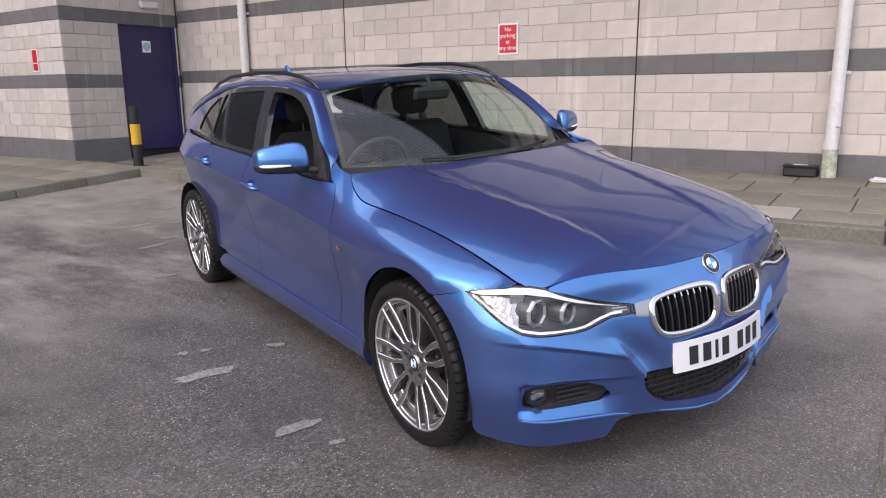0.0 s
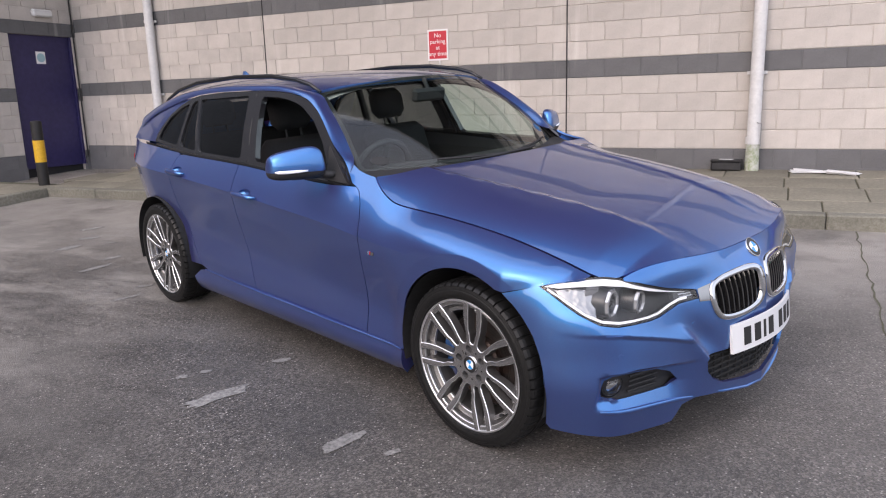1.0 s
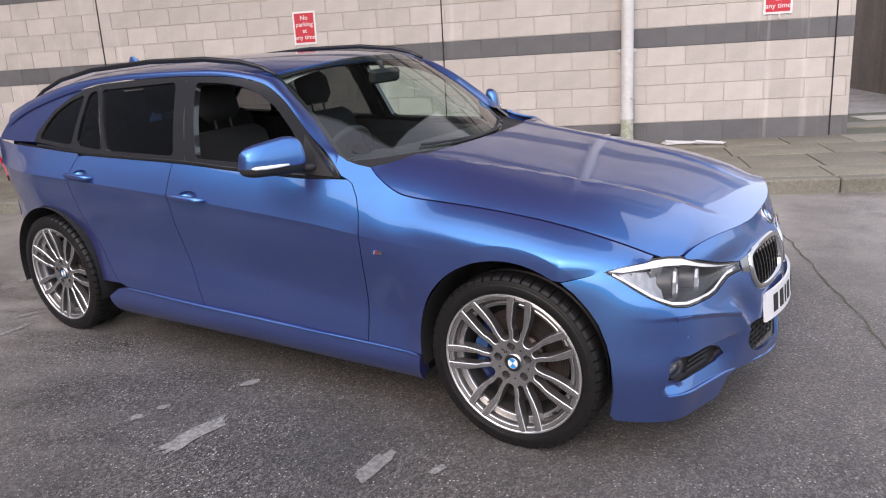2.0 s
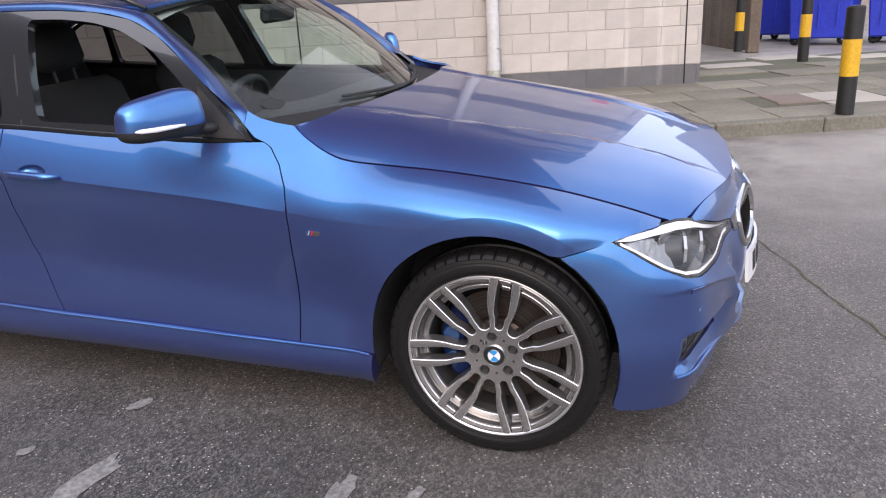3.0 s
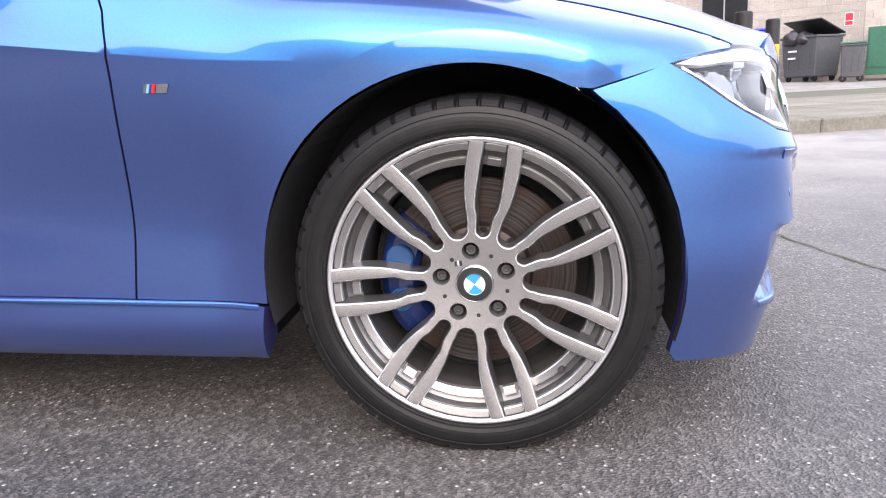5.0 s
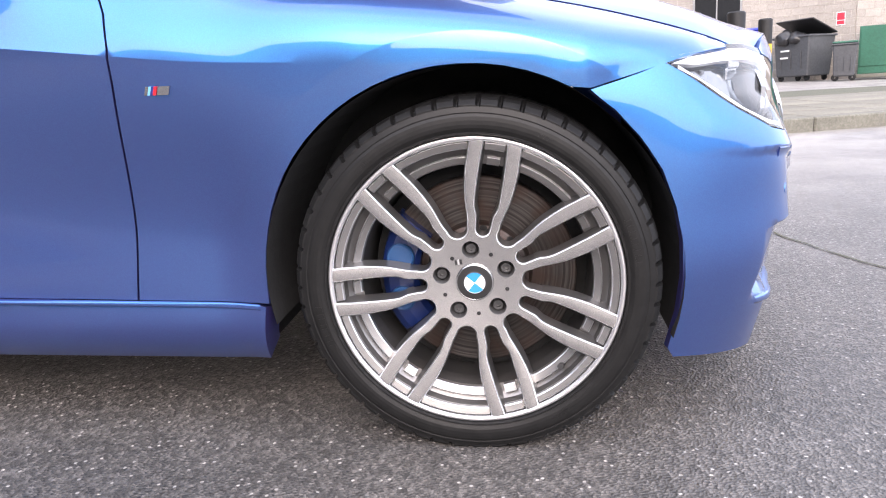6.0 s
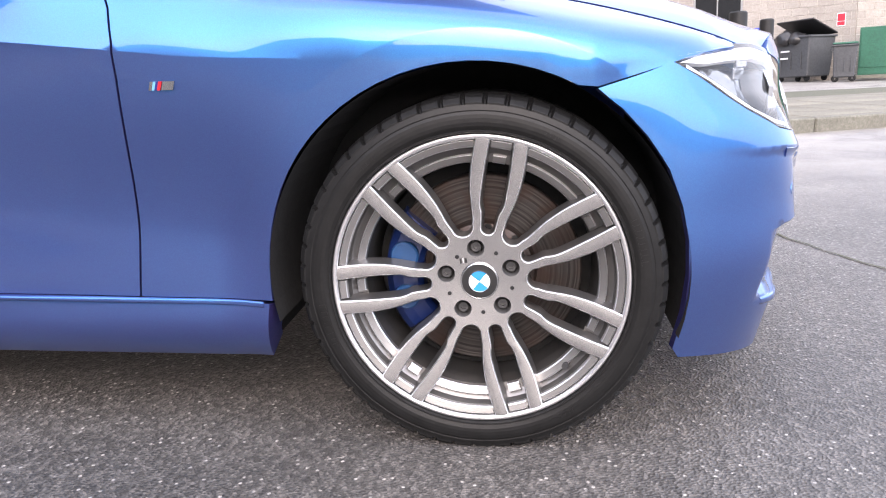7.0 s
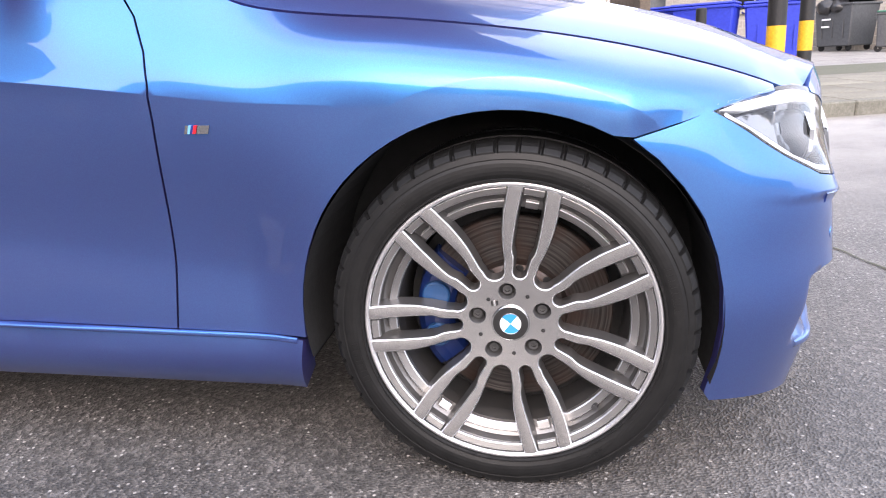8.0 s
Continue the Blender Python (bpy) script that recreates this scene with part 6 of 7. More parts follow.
    bolt_at = [(0.0617 * math.cos(turn0 + 0.4 * math.pi * k), 0.0617 * math.sin(turn0 + 0.4 * math.pi * k)) for k in range(5)]
    face, edge, walls = hub_meshes(zf, bolt_at)
    hub = part("hub_face", face, RIM_FACE, w, "silver star-shaped wheel centre", smooth=True)
    # edge metal brighter than the face: its highlight is put into the colour
    part("hub_edge", edge, RIM_CUT, hub, "chamfered edges in brighter metal, as a highlight", smooth=True)
    for wall in walls:
        part("slot_wall", wall, RIM_PAINT, hub, smooth=True)
    for k, (x, y) in enumerate(bolt_at):
        c = Matrix.Translation((x, y, zf - 0.0215))
        bm = bmesh.new()
        lathe(bm, [(0.0160, 0.0002), (0.0152, -0.0006), (0.0146, -0.004), (0.0140, -0.022), (0.0005, -0.0225)], 28, False, c)
        part("bolt_hole", bm, BOLT_HOLE, hub, "dark bolt recess", smooth=True)
        bm = bmesh.new()
        lathe(bm, [(0.0098, -0.022), (0.0098, -0.010), (0.0086, -0.0085), (0.0050, -0.0088), (0.0046, -0.014), (0.0004, -0.0145)], 12, False, c)
        part("bolt", bm, BOLT, hub)
        # flat dark disc, coloured like the shade inside a small hole
        a2 = turn0 + 0.4 * math.pi * (k + 0.5)
        bm = bmesh.new()
        lathe(bm, [(0.0005, 0.0004), (0.0036, 0.0004), (0.0042, -0.001)], 14, False, Matrix.Translation((0.0600 * math.cos(a2), 0.0600 * math.sin(a2), zf - 0.0213)))
        part("small_hole", bm, LINER, hub)
    # small dark emblem beside the cap
    for j, (u0, u1) in enumerate(((-0.0065, -0.0030), (-0.0012, 0.0012), (0.0030, 0.0062))):
        bm = bmesh.new()
        box(bm, u0, u1, -0.0045, 0.0045, 0, 0.0006, 0.0, pose(0, 0, 0, 0, 0, 127 - spin) @ Matrix.Translation((0.0475, 0, zf - 0.0214)) @ pose(0, 0, 0, 0, 0, 60))
        part("emblem_stroke", bm, INK if j != 1 else RIM_CUT, hub)
    cap = roundel(w, Matrix.Translation((0, 0, zf - 0.0215)) @ pose(0, 0, 0, 0, 0, 45 - spin + 6), 0.0345, "centre_cap")
    # fourteen spokes in seven pairs
    for k in range(7):
        ca, sa = math.cos(k * PAIR), math.sin(k * PAIR)
        for side in (-1, 1):
            face, edge, wall = [], [], []
            for a in np.concatenate([np.linspace(SPLIT, 0.15, 12), np.linspace(0.155, 0.2600, 18)]):
                i, o = side * float(spoke_in(a)), side * float(spoke_out(a))
                z = zf + float(dish(math.hypot(a, (i + o) / 2)))
                at_o = lambda v, d: (ca * a - sa * v, sa * a + ca * v, z + d)  # noqa: E731
                e = EDGE * side
                face.append([at_o(i + e + (o - i - 2 * e) * f, 0.0006 * 4 * f * (1 - f) * min(1, (a - SPLIT) / 0.02)) for f in (0, 0.33, 0.67, 1)])
                edge.append([at_o(i + e, 0), at_o(i, -0.0014), at_o(i - e * 0.24, -0.003), at_o(o + e * 0.24, -0.003), at_o(o, -0.0014), at_o(o - e, 0)])
                wall.append([at_o(i - e * 2.1, -0.034), at_o(i - e * 0.24, -0.003), at_o(o + e * 0.24, -0.003), at_o(o + e * 2.1, -0.034)])
            bm_f, bm_e, bm_w = bmesh.new(), bmesh.new(), bmesh.new()
            strip(bm_f, face)
            strip(bm_e, [r[:3] for r in edge]), strip(bm_e, [r[3:] for r in edge])
            strip(bm_w, [r[:2] for r in wall]), strip(bm_w, [r[2:] for r in wall])
            for b in (bm_f, bm_e, bm_w):
                bmesh.ops.recalc_face_normals(b, faces=b.faces)
            sp = part("spoke", bm_w, RIM_PAINT, w, smooth=True)
            part("spoke_face", bm_f, RIM_FACE, sp, "machined spoke face", smooth=True)
            # chamfers coloured brighter than the face, for the highlight along them
            part("spoke_edge", bm_e, RIM_CUT, sp, "chamfered edges in brighter metal, as a highlight", smooth=True)
    bm = bmesh.new()
    a = radians(-46.5 - spin)
    sweep(bm, [(0.230 * math.cos(a), 0.230 * math.sin(a), zf - 0.040), (0.221 * math.cos(a), 0.221 * math.sin(a), zf - 0.012)], 0.0055, 10)
    part("valve", bm, PLASTIC, w)
    return w


def brake(at, s):
    m = Matrix.Translation(at) @ pose(0, 0, 0, 90 * s, 0, 0)
    b = new("brake")
    b.parent = car
    b.matrix_basis = m
    tagged(b, "steel brake disc with a blue caliper")
    bm = bmesh.new()
    lathe(bm, [(0.072, 0.014), (0.084, 0.012), (0.094, 0.006), (0.098, -0.004), (0.100, -0.012), (0.180, -0.012), (0.1825, -0.014), (0.1825, -0.040), (0.09, -0.040)], 96)
    disc = part("disc", bm, DISC_STEEL, b, "worn steel disc", smooth=False)
    # dark flat discs on the hat give the shade of its holes
    for k in range(10):
        a = 2 * math.pi * k / 10 + 0.2
        bm = bmesh.new()
        lathe(bm, [(0.0005, 0.0005), (0.0075, 0.0005)], 14, False, Matrix.Translation((0.088 * math.cos(a), 0.088 * math.sin(a), 0.0108)) @ pose(0, 0, 0, 0, 0, math.degrees(a)) @ pose(0, 0, 0, 0, 30, 0))
        part("hat_hole", bm, LINER, disc)
    bm = bmesh.new()
    rows = []
    for k in range(19):
        f = k / 18
        a = radians(140 + 78 * f) if s > 0 else radians(40 - 78 * f)
        g = 0.010 * math.sin(math.pi * f)
        rows.append([(r * math.cos(a), r * math.sin(a), z) for r, z in ((0.112, -0.03), (0.114, 0.004 + g), (0.124, 0.012 + g), (0.150, 0.016 + g), (0.170, 0.013 + g), (0.184, 0.004 + g * 0.5), (0.190, -0.03))])
    strip(bm, rows)
    bm.faces.new([bm.verts.new(p) for p in rows[0]]), bm.faces.new([bm.verts.new(p) for p in rows[-1]])
    bmesh.ops.recalc_face_normals(bm, faces=bm.faces)
    cal = part("caliper", bm, CALIPER, b, "blue brake caliper", smooth=False)
    for d, r in ((165, 0.026), (196, 0.024)):
        a = radians(d) if s > 0 else radians(180 - d)
        bm = bmesh.new()
        lathe(bm, [(r + 0.001, 0.012), (r, 0.030), (r - 0.003, 0.0325), (r - 0.005, 0.0320), (0.0005, 0.0325)], 28, False, Matrix.Translation((0.150 * math.cos(a), 0.150 * math.sin(a), 0)))
        part("piston_boss", bm, CALIPER_BOSS, cal, "round paler blue boss", smooth=False)
    bm = bmesh.new()
    lathe(bm, [(0.075, -0.04), (0.205, -0.045), (0.207, -0.10)], 60)
    part("dust_shield", bm, LINER, b)


road_wheel((-0.0043, -0.782, 0.325), 1, 80.0, 0.226)
road_wheel((AXLE_R, -0.765, HUB_Z + 0.0035), 1, 52.0, 0.236)
road_wheel((0, 0.775, HUB_Z + 0.0035), -1, 20.0, 0.226)
road_wheel((AXLE_R, 0.765, HUB_Z + 0.0035), -1, 44.0, 0.236)
brake((0, -0.812, HUB_Z), 1), brake((AXLE_R, -0.80, HUB_Z), 1), brake((0, 0.812, HUB_Z), -1), brake((AXLE_R, 0.80, HUB_Z), -1)

# ---------------------------------------------------------------- things on and before the building
def wall_joint(x, z1):
    bm = bmesh.new()
    box(bm, x - 0.007, x + 0.007, WALL_Y - 0.0155, WALL_Y - 0.006, 0.0, z1)
    return tagged(put_mesh("movement_joint", bm, DARK_VOID), "black vertical movement joint in the block wall", "joint", kind="structure")


for x in (-6.19, -1.72, 2.52):
    wall_joint(x, 7.8)


def drain_pipe(x, y, stained):
    pipe = thing("drain_pipe", (x, y, 0), label="white painted downpipe" + (" with algae stains at its foot" if stained else " on the block wall"), category="downpipe", group="downpipes on the wall")
    z = ground_z(x, y) + 0.12
    bm = bmesh.new()
    tube(bm, 0.066, 0.066, z + 0.30, 7.78, 24)
    tube(bm, 0.078, 0.078, z + 0.28, z + 0.36, 24)
    part("shaft", bm, PIPE_WHITE, pipe, smooth=False)
    bm = bmesh.new()
    tube(bm, 0.075, 0.066, z - 0.01, z + 0.29, 24)
    part("foot", bm, PIPE_STAIN if stained else PIPE_WHITE, pipe, "green-stained foot" if stained else "")
    for h in (1.0, 2.1, 3.1):
        bm = bmesh.new()
        tube(bm, 0.073, 0.073, h, h + 0.035, 24)
        box(bm, -0.10, 0.10, 0.045, 0.075, h, h + 0.035, 0.004)
        part("bracket", bm, PIPE_WHITE, pipe)
    if stained:
        bm = bmesh.new()
        sweep(bm, [(0.075, -0.05, z + 0.26), (0.075, -0.055, z + 0.50), (0.03, -0.06, z + 0.51)], 0.007)
        part("rod", bm, GREY_STEEL, pipe)
    return pipe


drain_pipe(0.375, WALL_Y - 0.095, True)
drain_pipe(-8.33, WALL_Y - 0.095, False)


def no_parking_sign(x, z, lines, holder=True, w=0.29, h=0.385):
    s = thing("no_parking_sign", (x, WALL_Y - 0.02, z), label="red and white no parking sign fixed on the block wall", category="sign", group="no parking signs")
    bm = bmesh.new()
    box(bm, -w / 2, w / 2, -0.004, 0.004, -h / 2, h / 2, 0.001)
    part("plate", bm, SIGN_WHITE, s)
    bm = bmesh.new()
    box(bm, -w / 2 + 0.022, w / 2 - 0.022, -0.0075, -0.0045, -h / 2 + 0.022, h / 2 - 0.022)
    part("red_face", bm, SIGN_RED, s)
    for k, words in enumerate(lines):
        text_mesh("lettering", words, 0.074, SIGN_WHITE, Matrix.Translation((0, -0.009, 0.115 - 0.075 * k)), s)
    bm = bmesh.new()
    tube(bm, 0.008, 0.008, -0.05, 0, 10)
    bmesh.ops.translate(bm, vec=(0.02, 0.002, -h / 2), verts=bm.verts)
    part("fixing", bm, PIPE_WHITE, s)
    return s


no_parking_sign(-3.41, 1.508, ("No", "parking", "at", "any time"))
no_parking_sign(1.93, 1.498, ("No", "parking", "at", "any time"))


def black_box(x, y):
    z = ground_z(x, y) + 0.12
    b = thing("rodent_box", (x, y, z), label="black plastic bait box on the pavement by the wall", category="bait box")
    bm = bmesh.new()
    box(bm, -0.155, 0.155, -0.07, 0.07, 0, 0.095, 0.014)
    part("body", bm, BIN_LID_BLACK, b)
    bm = bmesh.new()
    box(bm, -0.16, 0.16, -0.075, 0.075, 0.095, 0.118, 0.008)
    part("lid", bm, BIN_LID_BLACK, b)
    bm = bmesh.new()
    box(bm, -0.07, 0.07, -0.03, 0.02, 0.1185, 0.1215)
    part("label", bm, PAPER, b, "pale sticker")
    return b


black_box(0.12, WALL_Y - 0.13)


def papers(x, y, turn, n):
    z = ground_z(x, y) + 0.123
    p = thing("paper_stack", (x, y, z), turn, "flattened white card lying on the pavement", "paper", "litter by the wall")
    rr = random.Random(n)
    for k in range(3):
        bm = bmesh.new()
        box(bm, -0.14, 0.14, -0.09, 0.09, 0.008 * k, 0.008 * k + 0.006)
        bmesh.ops.transform(bm, matrix=pose(rr.uniform(-0.03, 0.03), rr.uniform(-0.02, 0.02), 0, 0, 2 * k, rr.uniform(-9, 9)), verts=bm.verts)
        part("sheet", bm, PAPER, p)
    return p


papers(0.92, 5.14, 8, 1)
papers(1.22, 5.06, -12, 2)


def wall_sign(name, m, w, h, mat, label, inner=None):
    s = new(name)
    s.matrix_world = m
    tagged(s, label, "sign")
    bm = bmesh.new()
    box(bm, -w / 2, w / 2, -0.006, 0.0, -h / 2, h / 2, 0.001)
    part("plate", bm, SIGN_WHITE, s)
    bm = bmesh.new()
    if inner == "disc":
        tube(bm, 0.07, 0.07, 0.006, 0.009, 28, pose(0, 0, 0, 90, 0, 0))
        part("disc", bm, mat, s)
    else:
        for z0, z1 in ((-h / 2 + 0.018, -0.055), (-0.04, h / 2 - 0.018)):
            box(bm, -w / 2 + 0.014, w / 2 - 0.014, -0.009, -0.0065, z0, z1)
        part("red_fields", bm, mat, s)
    return s


wall_sign("fire_sign", pose(-11.0, WING_Y - 0.013, 1.40), 0.17, 0.36, SIGN_RED, "small red and white fire equipment sign on the wing wall")

# the blue fire door in the wing
door = new("door_1")
door.matrix_world = pose(WING_X, WING_Y, 0, 0, 0, 90)
tagged(door, "closed dark blue steel fire door in the block wing", "door", kind="structure")
zf = ground_z(WING_X, 4.8) + 0.12
bm = bmesh.new()
box(bm, 1.00, 2.02, 0.05, 0.10, zf, 10 * COURSE - 0.045, 0.003)
part("leaf", bm, DOOR_BLUE, door)
bm = bmesh.new()
box(bm, 0.96, 1.00, 0.02, 0.12, zf, 10 * COURSE, 0.003), box(bm, 2.02, 2.06, 0.02, 0.12, zf, 10 * COURSE, 0.003)
box(bm, 1.00, 2.02, 0.02, 0.12, 10 * COURSE - 0.045, 10 * COURSE, 0.003)
part("door_frame", bm, DOOR_BLUE, door)
bm = bmesh.new()
box(bm, 0.96, 2.06, 0.12, 0.14, zf - 0.3, 10 * COURSE)
part("backing", bm, DARK_VOID, door)
wall_sign("door_notice", pose(WING_X - 0.048, 4.74, 1.645, 0, 0, 90), 0.16, 0.19, SIGN_BLUE, "small round pale blue notice on the blue door", "disc")
bm = bmesh.new()
box(bm, WING_X + 0.012, WING_X + 0.10, 4.62, 4.95, 2.27, 2.38, 0.02)
tagged(put_mesh("bulkhead_light", bm, PIPE_WHITE), "unlit cream bulkhead light over the blue door", "lamp")
bm = bmesh.new()
sweep(bm, [(WING_X + 0.03, WALL_Y - 0.06, 0.02), (WING_X + 0.03, WALL_Y - 0.06, 2.4), (WING_X + 0.02, WALL_Y - 0.05, 7.7)], 0.012)
tagged(put_mesh("cable_conduit", bm, BOL_BLACK), "thin dark conduit in the wall's inner corner", "conduit")


def bollard(x, y, h, lean=0.0):
    z = ground_z(x, y) + 0.12
    b = thing("bollard", (x, y, z), label="black steel bollard with a yellow band", category="bollard", group="bollards on the pavement")
    r = 0.07
    for name, a, c, mat in (("lower_post", -0.02, 0.36 * h, BOL_BLACK), ("yellow_band", 0.36 * h, 0.70 * h, BOL_YELLOW), ("upper_post", 0.70 * h, h, BOL_BLACK)):
        bm = bmesh.new()
        rr = r + (0.0015 if mat is BOL_YELLOW else 0)
        lathe(bm, [(0.001, a), (rr, a), (rr, c - 0.012), (rr - (0.012 if name == "upper_post" else 0.0), c), (0.001, c + (0.006 if name == "upper_post" else 0))], 28)
        part(name, bm, mat, b, smooth=False)
    return b


for x, y in ((-8.43, 3.25), (3.07, 3.15), (4.55, 4.72), (4.79, 7.10), (4.90, 9.38)):
    bollard(x, y, 0.86)


# ---------------------------------------------------------------- the bin yard beyond the corner
def board_fence(x, y0, y1, h):
    f = thing("board_fence", (x, y0, ground_z(x, y0)), label="tall weathered brown board fence", category="fence", kind="structure")
    n = int((y1 - y0) / 0.15)
    for k in range(n):
        bm = bmesh.new()
        box(bm, -0.012, 0.012, 0.15 * k + 0.003, 0.15 * k + 0.147, 0.03, h, 0.004)
        part("board", bm, WOOD, f)
    bm = bmesh.new()
    box(bm, -0.10, 0.10, -0.11, 0.0, 0, h + 0.05, 0.01)
    part("end_post", bm, WOOD, f)
    return f


board_fence(5.45, 10.1, 16.0, 2.7)


def wheel_set(owner, spots, r, axis_turn=0):
    for sx, sy in spots:
        bm = bmesh.new()
        lathe(bm, [(0.02, -0.02), (r * 0.6, -0.022), (r * 0.95, -0.018), (r, 0), (r * 0.95, 0.018), (r * 0.6, 0.022), (0.02, 0.02)], 20, True, pose(sx, sy, r, 90, 0, axis_turn))
        part("castor", bm, RUBBER, owner)


def waste_bin(x, y, turn, w, d, h, mat, lid_mat, label, lid_open=0.0, r=0.09, label_bars=False):
    b = thing("wheeled_bin", (x, y, ground_z(x, y)), turn, label, "bin", "bins in the yard")
    bm = bmesh.new()
    vs = box(bm, -w / 2, w / 2, -d / 2, d / 2, r * 1.3, h * 0.88, 0.03)
    for v in bm.verts:
        f = 0.86 + 0.14 * (v.co.z - r) / (h * 0.88 - r)
        v.co.x *= f
        v.co.y *= f
    part("body", bm, mat, b)
    bm = bmesh.new()
    box(bm, -w / 2 - 0.03, w / 2 + 0.03, -d / 2 - 0.03, d / 2 + 0.03, h * 0.86, h * 0.90, 0.012)
    part("rim", bm, mat, b)
    bm = bmesh.new()
    box(bm, -w / 2 - 0.02, w / 2 + 0.02, -d - 0.04, 0.0, 0.0, 0.05, 0.02)
    for v in bm.verts:
        v.co.z += 0.10 * h * (1 - ((v.co.y + d / 2) / (d / 2 + 0.04)) ** 2) * 0.6
    bmesh.ops.transform(bm, matrix=pose(0, d / 2 + 0.02, h * 0.90, -lid_open, 0, 0), verts=bm.verts)
    part("lid", bm, lid_mat, b)
    bm = bmesh.new()
    sweep(bm, [(-w / 2 - 0.05, -d / 4, h * 0.80), (-w / 2 - 0.05, d / 4, h * 0.80)], 0.016)
    part("handle", bm, mat, b)
    for k in range(3):
        bm = bmesh.new()
        xk = -w * 0.28 + k * w * 0.28
        box(bm, xk - 0.012, xk + 0.012, -d / 2 * 0.97 - 0.012, -d / 2 * 0.97 + 0.02, h * 0.25, h * 0.6, 0.004)
        part("rib", bm, mat, b)
    if label_bars:
        for k, (bw, bz) in enumerate(((0.30, 0.60), (0.26, 0.46))):
            bm = bmesh.new()
            box(bm, -0.36, -0.36 + bw, -d / 2 - 0.004, -d / 2 + 0.02, h * bz, h * bz + 0.045)
            part("marking", bm, SIGN_WHITE, b)
    wheel_set(b, [(sx * w * 0.36, sy * d * 0.33) for sx in (-1, 1) for sy in (-1, 1)], r)
    return b


waste_bin(7.10, 12.15, -60, 1.2, 0.85, 1.25, BIN_BLUE, BIN_BLUE, "blue plastic wheeled bin with closed lid")
waste_bin(7.10, 10.80, -42, 1.1, 0.80, 1.25, BIN_BLUE, BIN_BLUE, "blue plastic wheeled bin with closed lid")
waste_bin(8.30, 10.35, -38, 1.1, 0.80, 1.25, BIN_BLUE, BIN_BLUE, "blue plastic wheeled bin with closed lid")
waste_bin(14.45, 15.90, -85, 1.30, 0.95, 1.38, BIN_GREY, BIN_LID_BLACK, "dark grey four-wheeled bin with its black lid propped open", 24, 0.1, True)
waste_bin(14.40, 14.32, -43, 0.56, 0.66, 1.06, BIN_GREY, BIN_GREEN, "grey wheelie bin with a green lid")


def rubbish_sack(x, y, z, s, seed):
    bm = bmesh.new()
    bmesh.ops.create_icosphere(bm, subdivisions=3, radius=s)
    for v in bm.verts:
        n = noise.noise(v.co * 6 / s * 0.25 + Vector((seed, 0, 0)))
        v.co *= 1 + 0.35 * n
        v.co.z *= 0.8
    bmesh.ops.translate(bm, vec=(x, y, z), verts=bm.verts)
    return tagged(put_mesh("rubbish_sack", bm, SACK, smooth=True), "crumpled black rubbish sack bulging out of the bin", "sack", "rubbish sacks")


rubbish_sack(14.05, 16.15, 1.42, 0.27, 1)
rubbish_sack(14.10, 15.75, 1.38, 0.24, 4)


def green_cabinet(x, y, turn):
    c = thing("green_cabinet", (x, y, ground_z(x, y) + 0.06), turn, "large green steel cabinet by the far wall", "cabinet")
    bm = bmesh.new()
    box(bm, -0.9, 0.9, -0.4, 0.4, 0.0, 0.10, 0.01)
    part("plinth", bm, KERB, c)
    bm = bmesh.new()
    box(bm, -0.85, 0.85, -0.35, 0.35, 0.10, 1.35, 0.012)
    part("body", bm, BIN_GREEN, c)
    for k in (-1, 1):
        bm = bmesh.new()
        box(bm, 0.42 * k - 0.39, 0.42 * k + 0.39, -0.37, -0.352, 0.30, 1.28, 0.005)
        d = part("cabinet_door", bm, BIN_GREEN, c)
        bm = bmesh.new()
        box(bm, 0.08 * k - 0.012, 0.08 * k + 0.012, -0.385, -0.371, 0.7, 0.85, 0.003)
        part("handle", bm, GREY_STEEL, d)
    return c


green_cabinet(15.97, 14.25, -48)


def plain_wall(name, m, length, h, mat, label, courses=True):
    w = new(name)
    w.matrix_world = m
    tagged(w, label, "wall", kind="structure")
    bm = bmesh.new()
    box(bm, 0, length, 0.0, 0.3, -0.6, h)
    part("mortar_core", bm, mat, w)
    if courses:
        bm = bmesh.new()
        n, z = 0, 0.0
        while z < h - 0.1:
            x = -0.22 if n % 2 else 0.0
            while x < length:
                box(bm, max(x, 0) + 0.006, min(x + 0.44, length) - 0.006, -0.012, 0.02, z + 0.006, z + 0.209)
                x += 0.44
            z, n = z + 0.215, n + 1
        tagged(part("block_courses", bm, FAR_WALL, w), kind="stuff")
    return w


plain_wall("wall_yard", pose(11.43, 20.33, -0.05, 0, 0, -48), 6.5, 6.0, MORTAR, "grey block wall of the bin yard")
plain_wall("wall_yard_right", pose(15.79, 15.49, -0.05, 0, 0, -20), 8.0, 6.0, MORTAR, "paler block wall beyond the yard corner")
wall_sign("yard_sign", pose(15.52, 15.76, 1.90, 0, 0, -48), 0.22, 0.36, SIGN_RED, "red and white notice on the yard wall")
plain_wall("wall_behind_bins", pose(4.8, 21.5, -0.15, 0, 0, -5), 7.5, 5.0, FAR_DARK, "dark wall closing the bin yard", False)
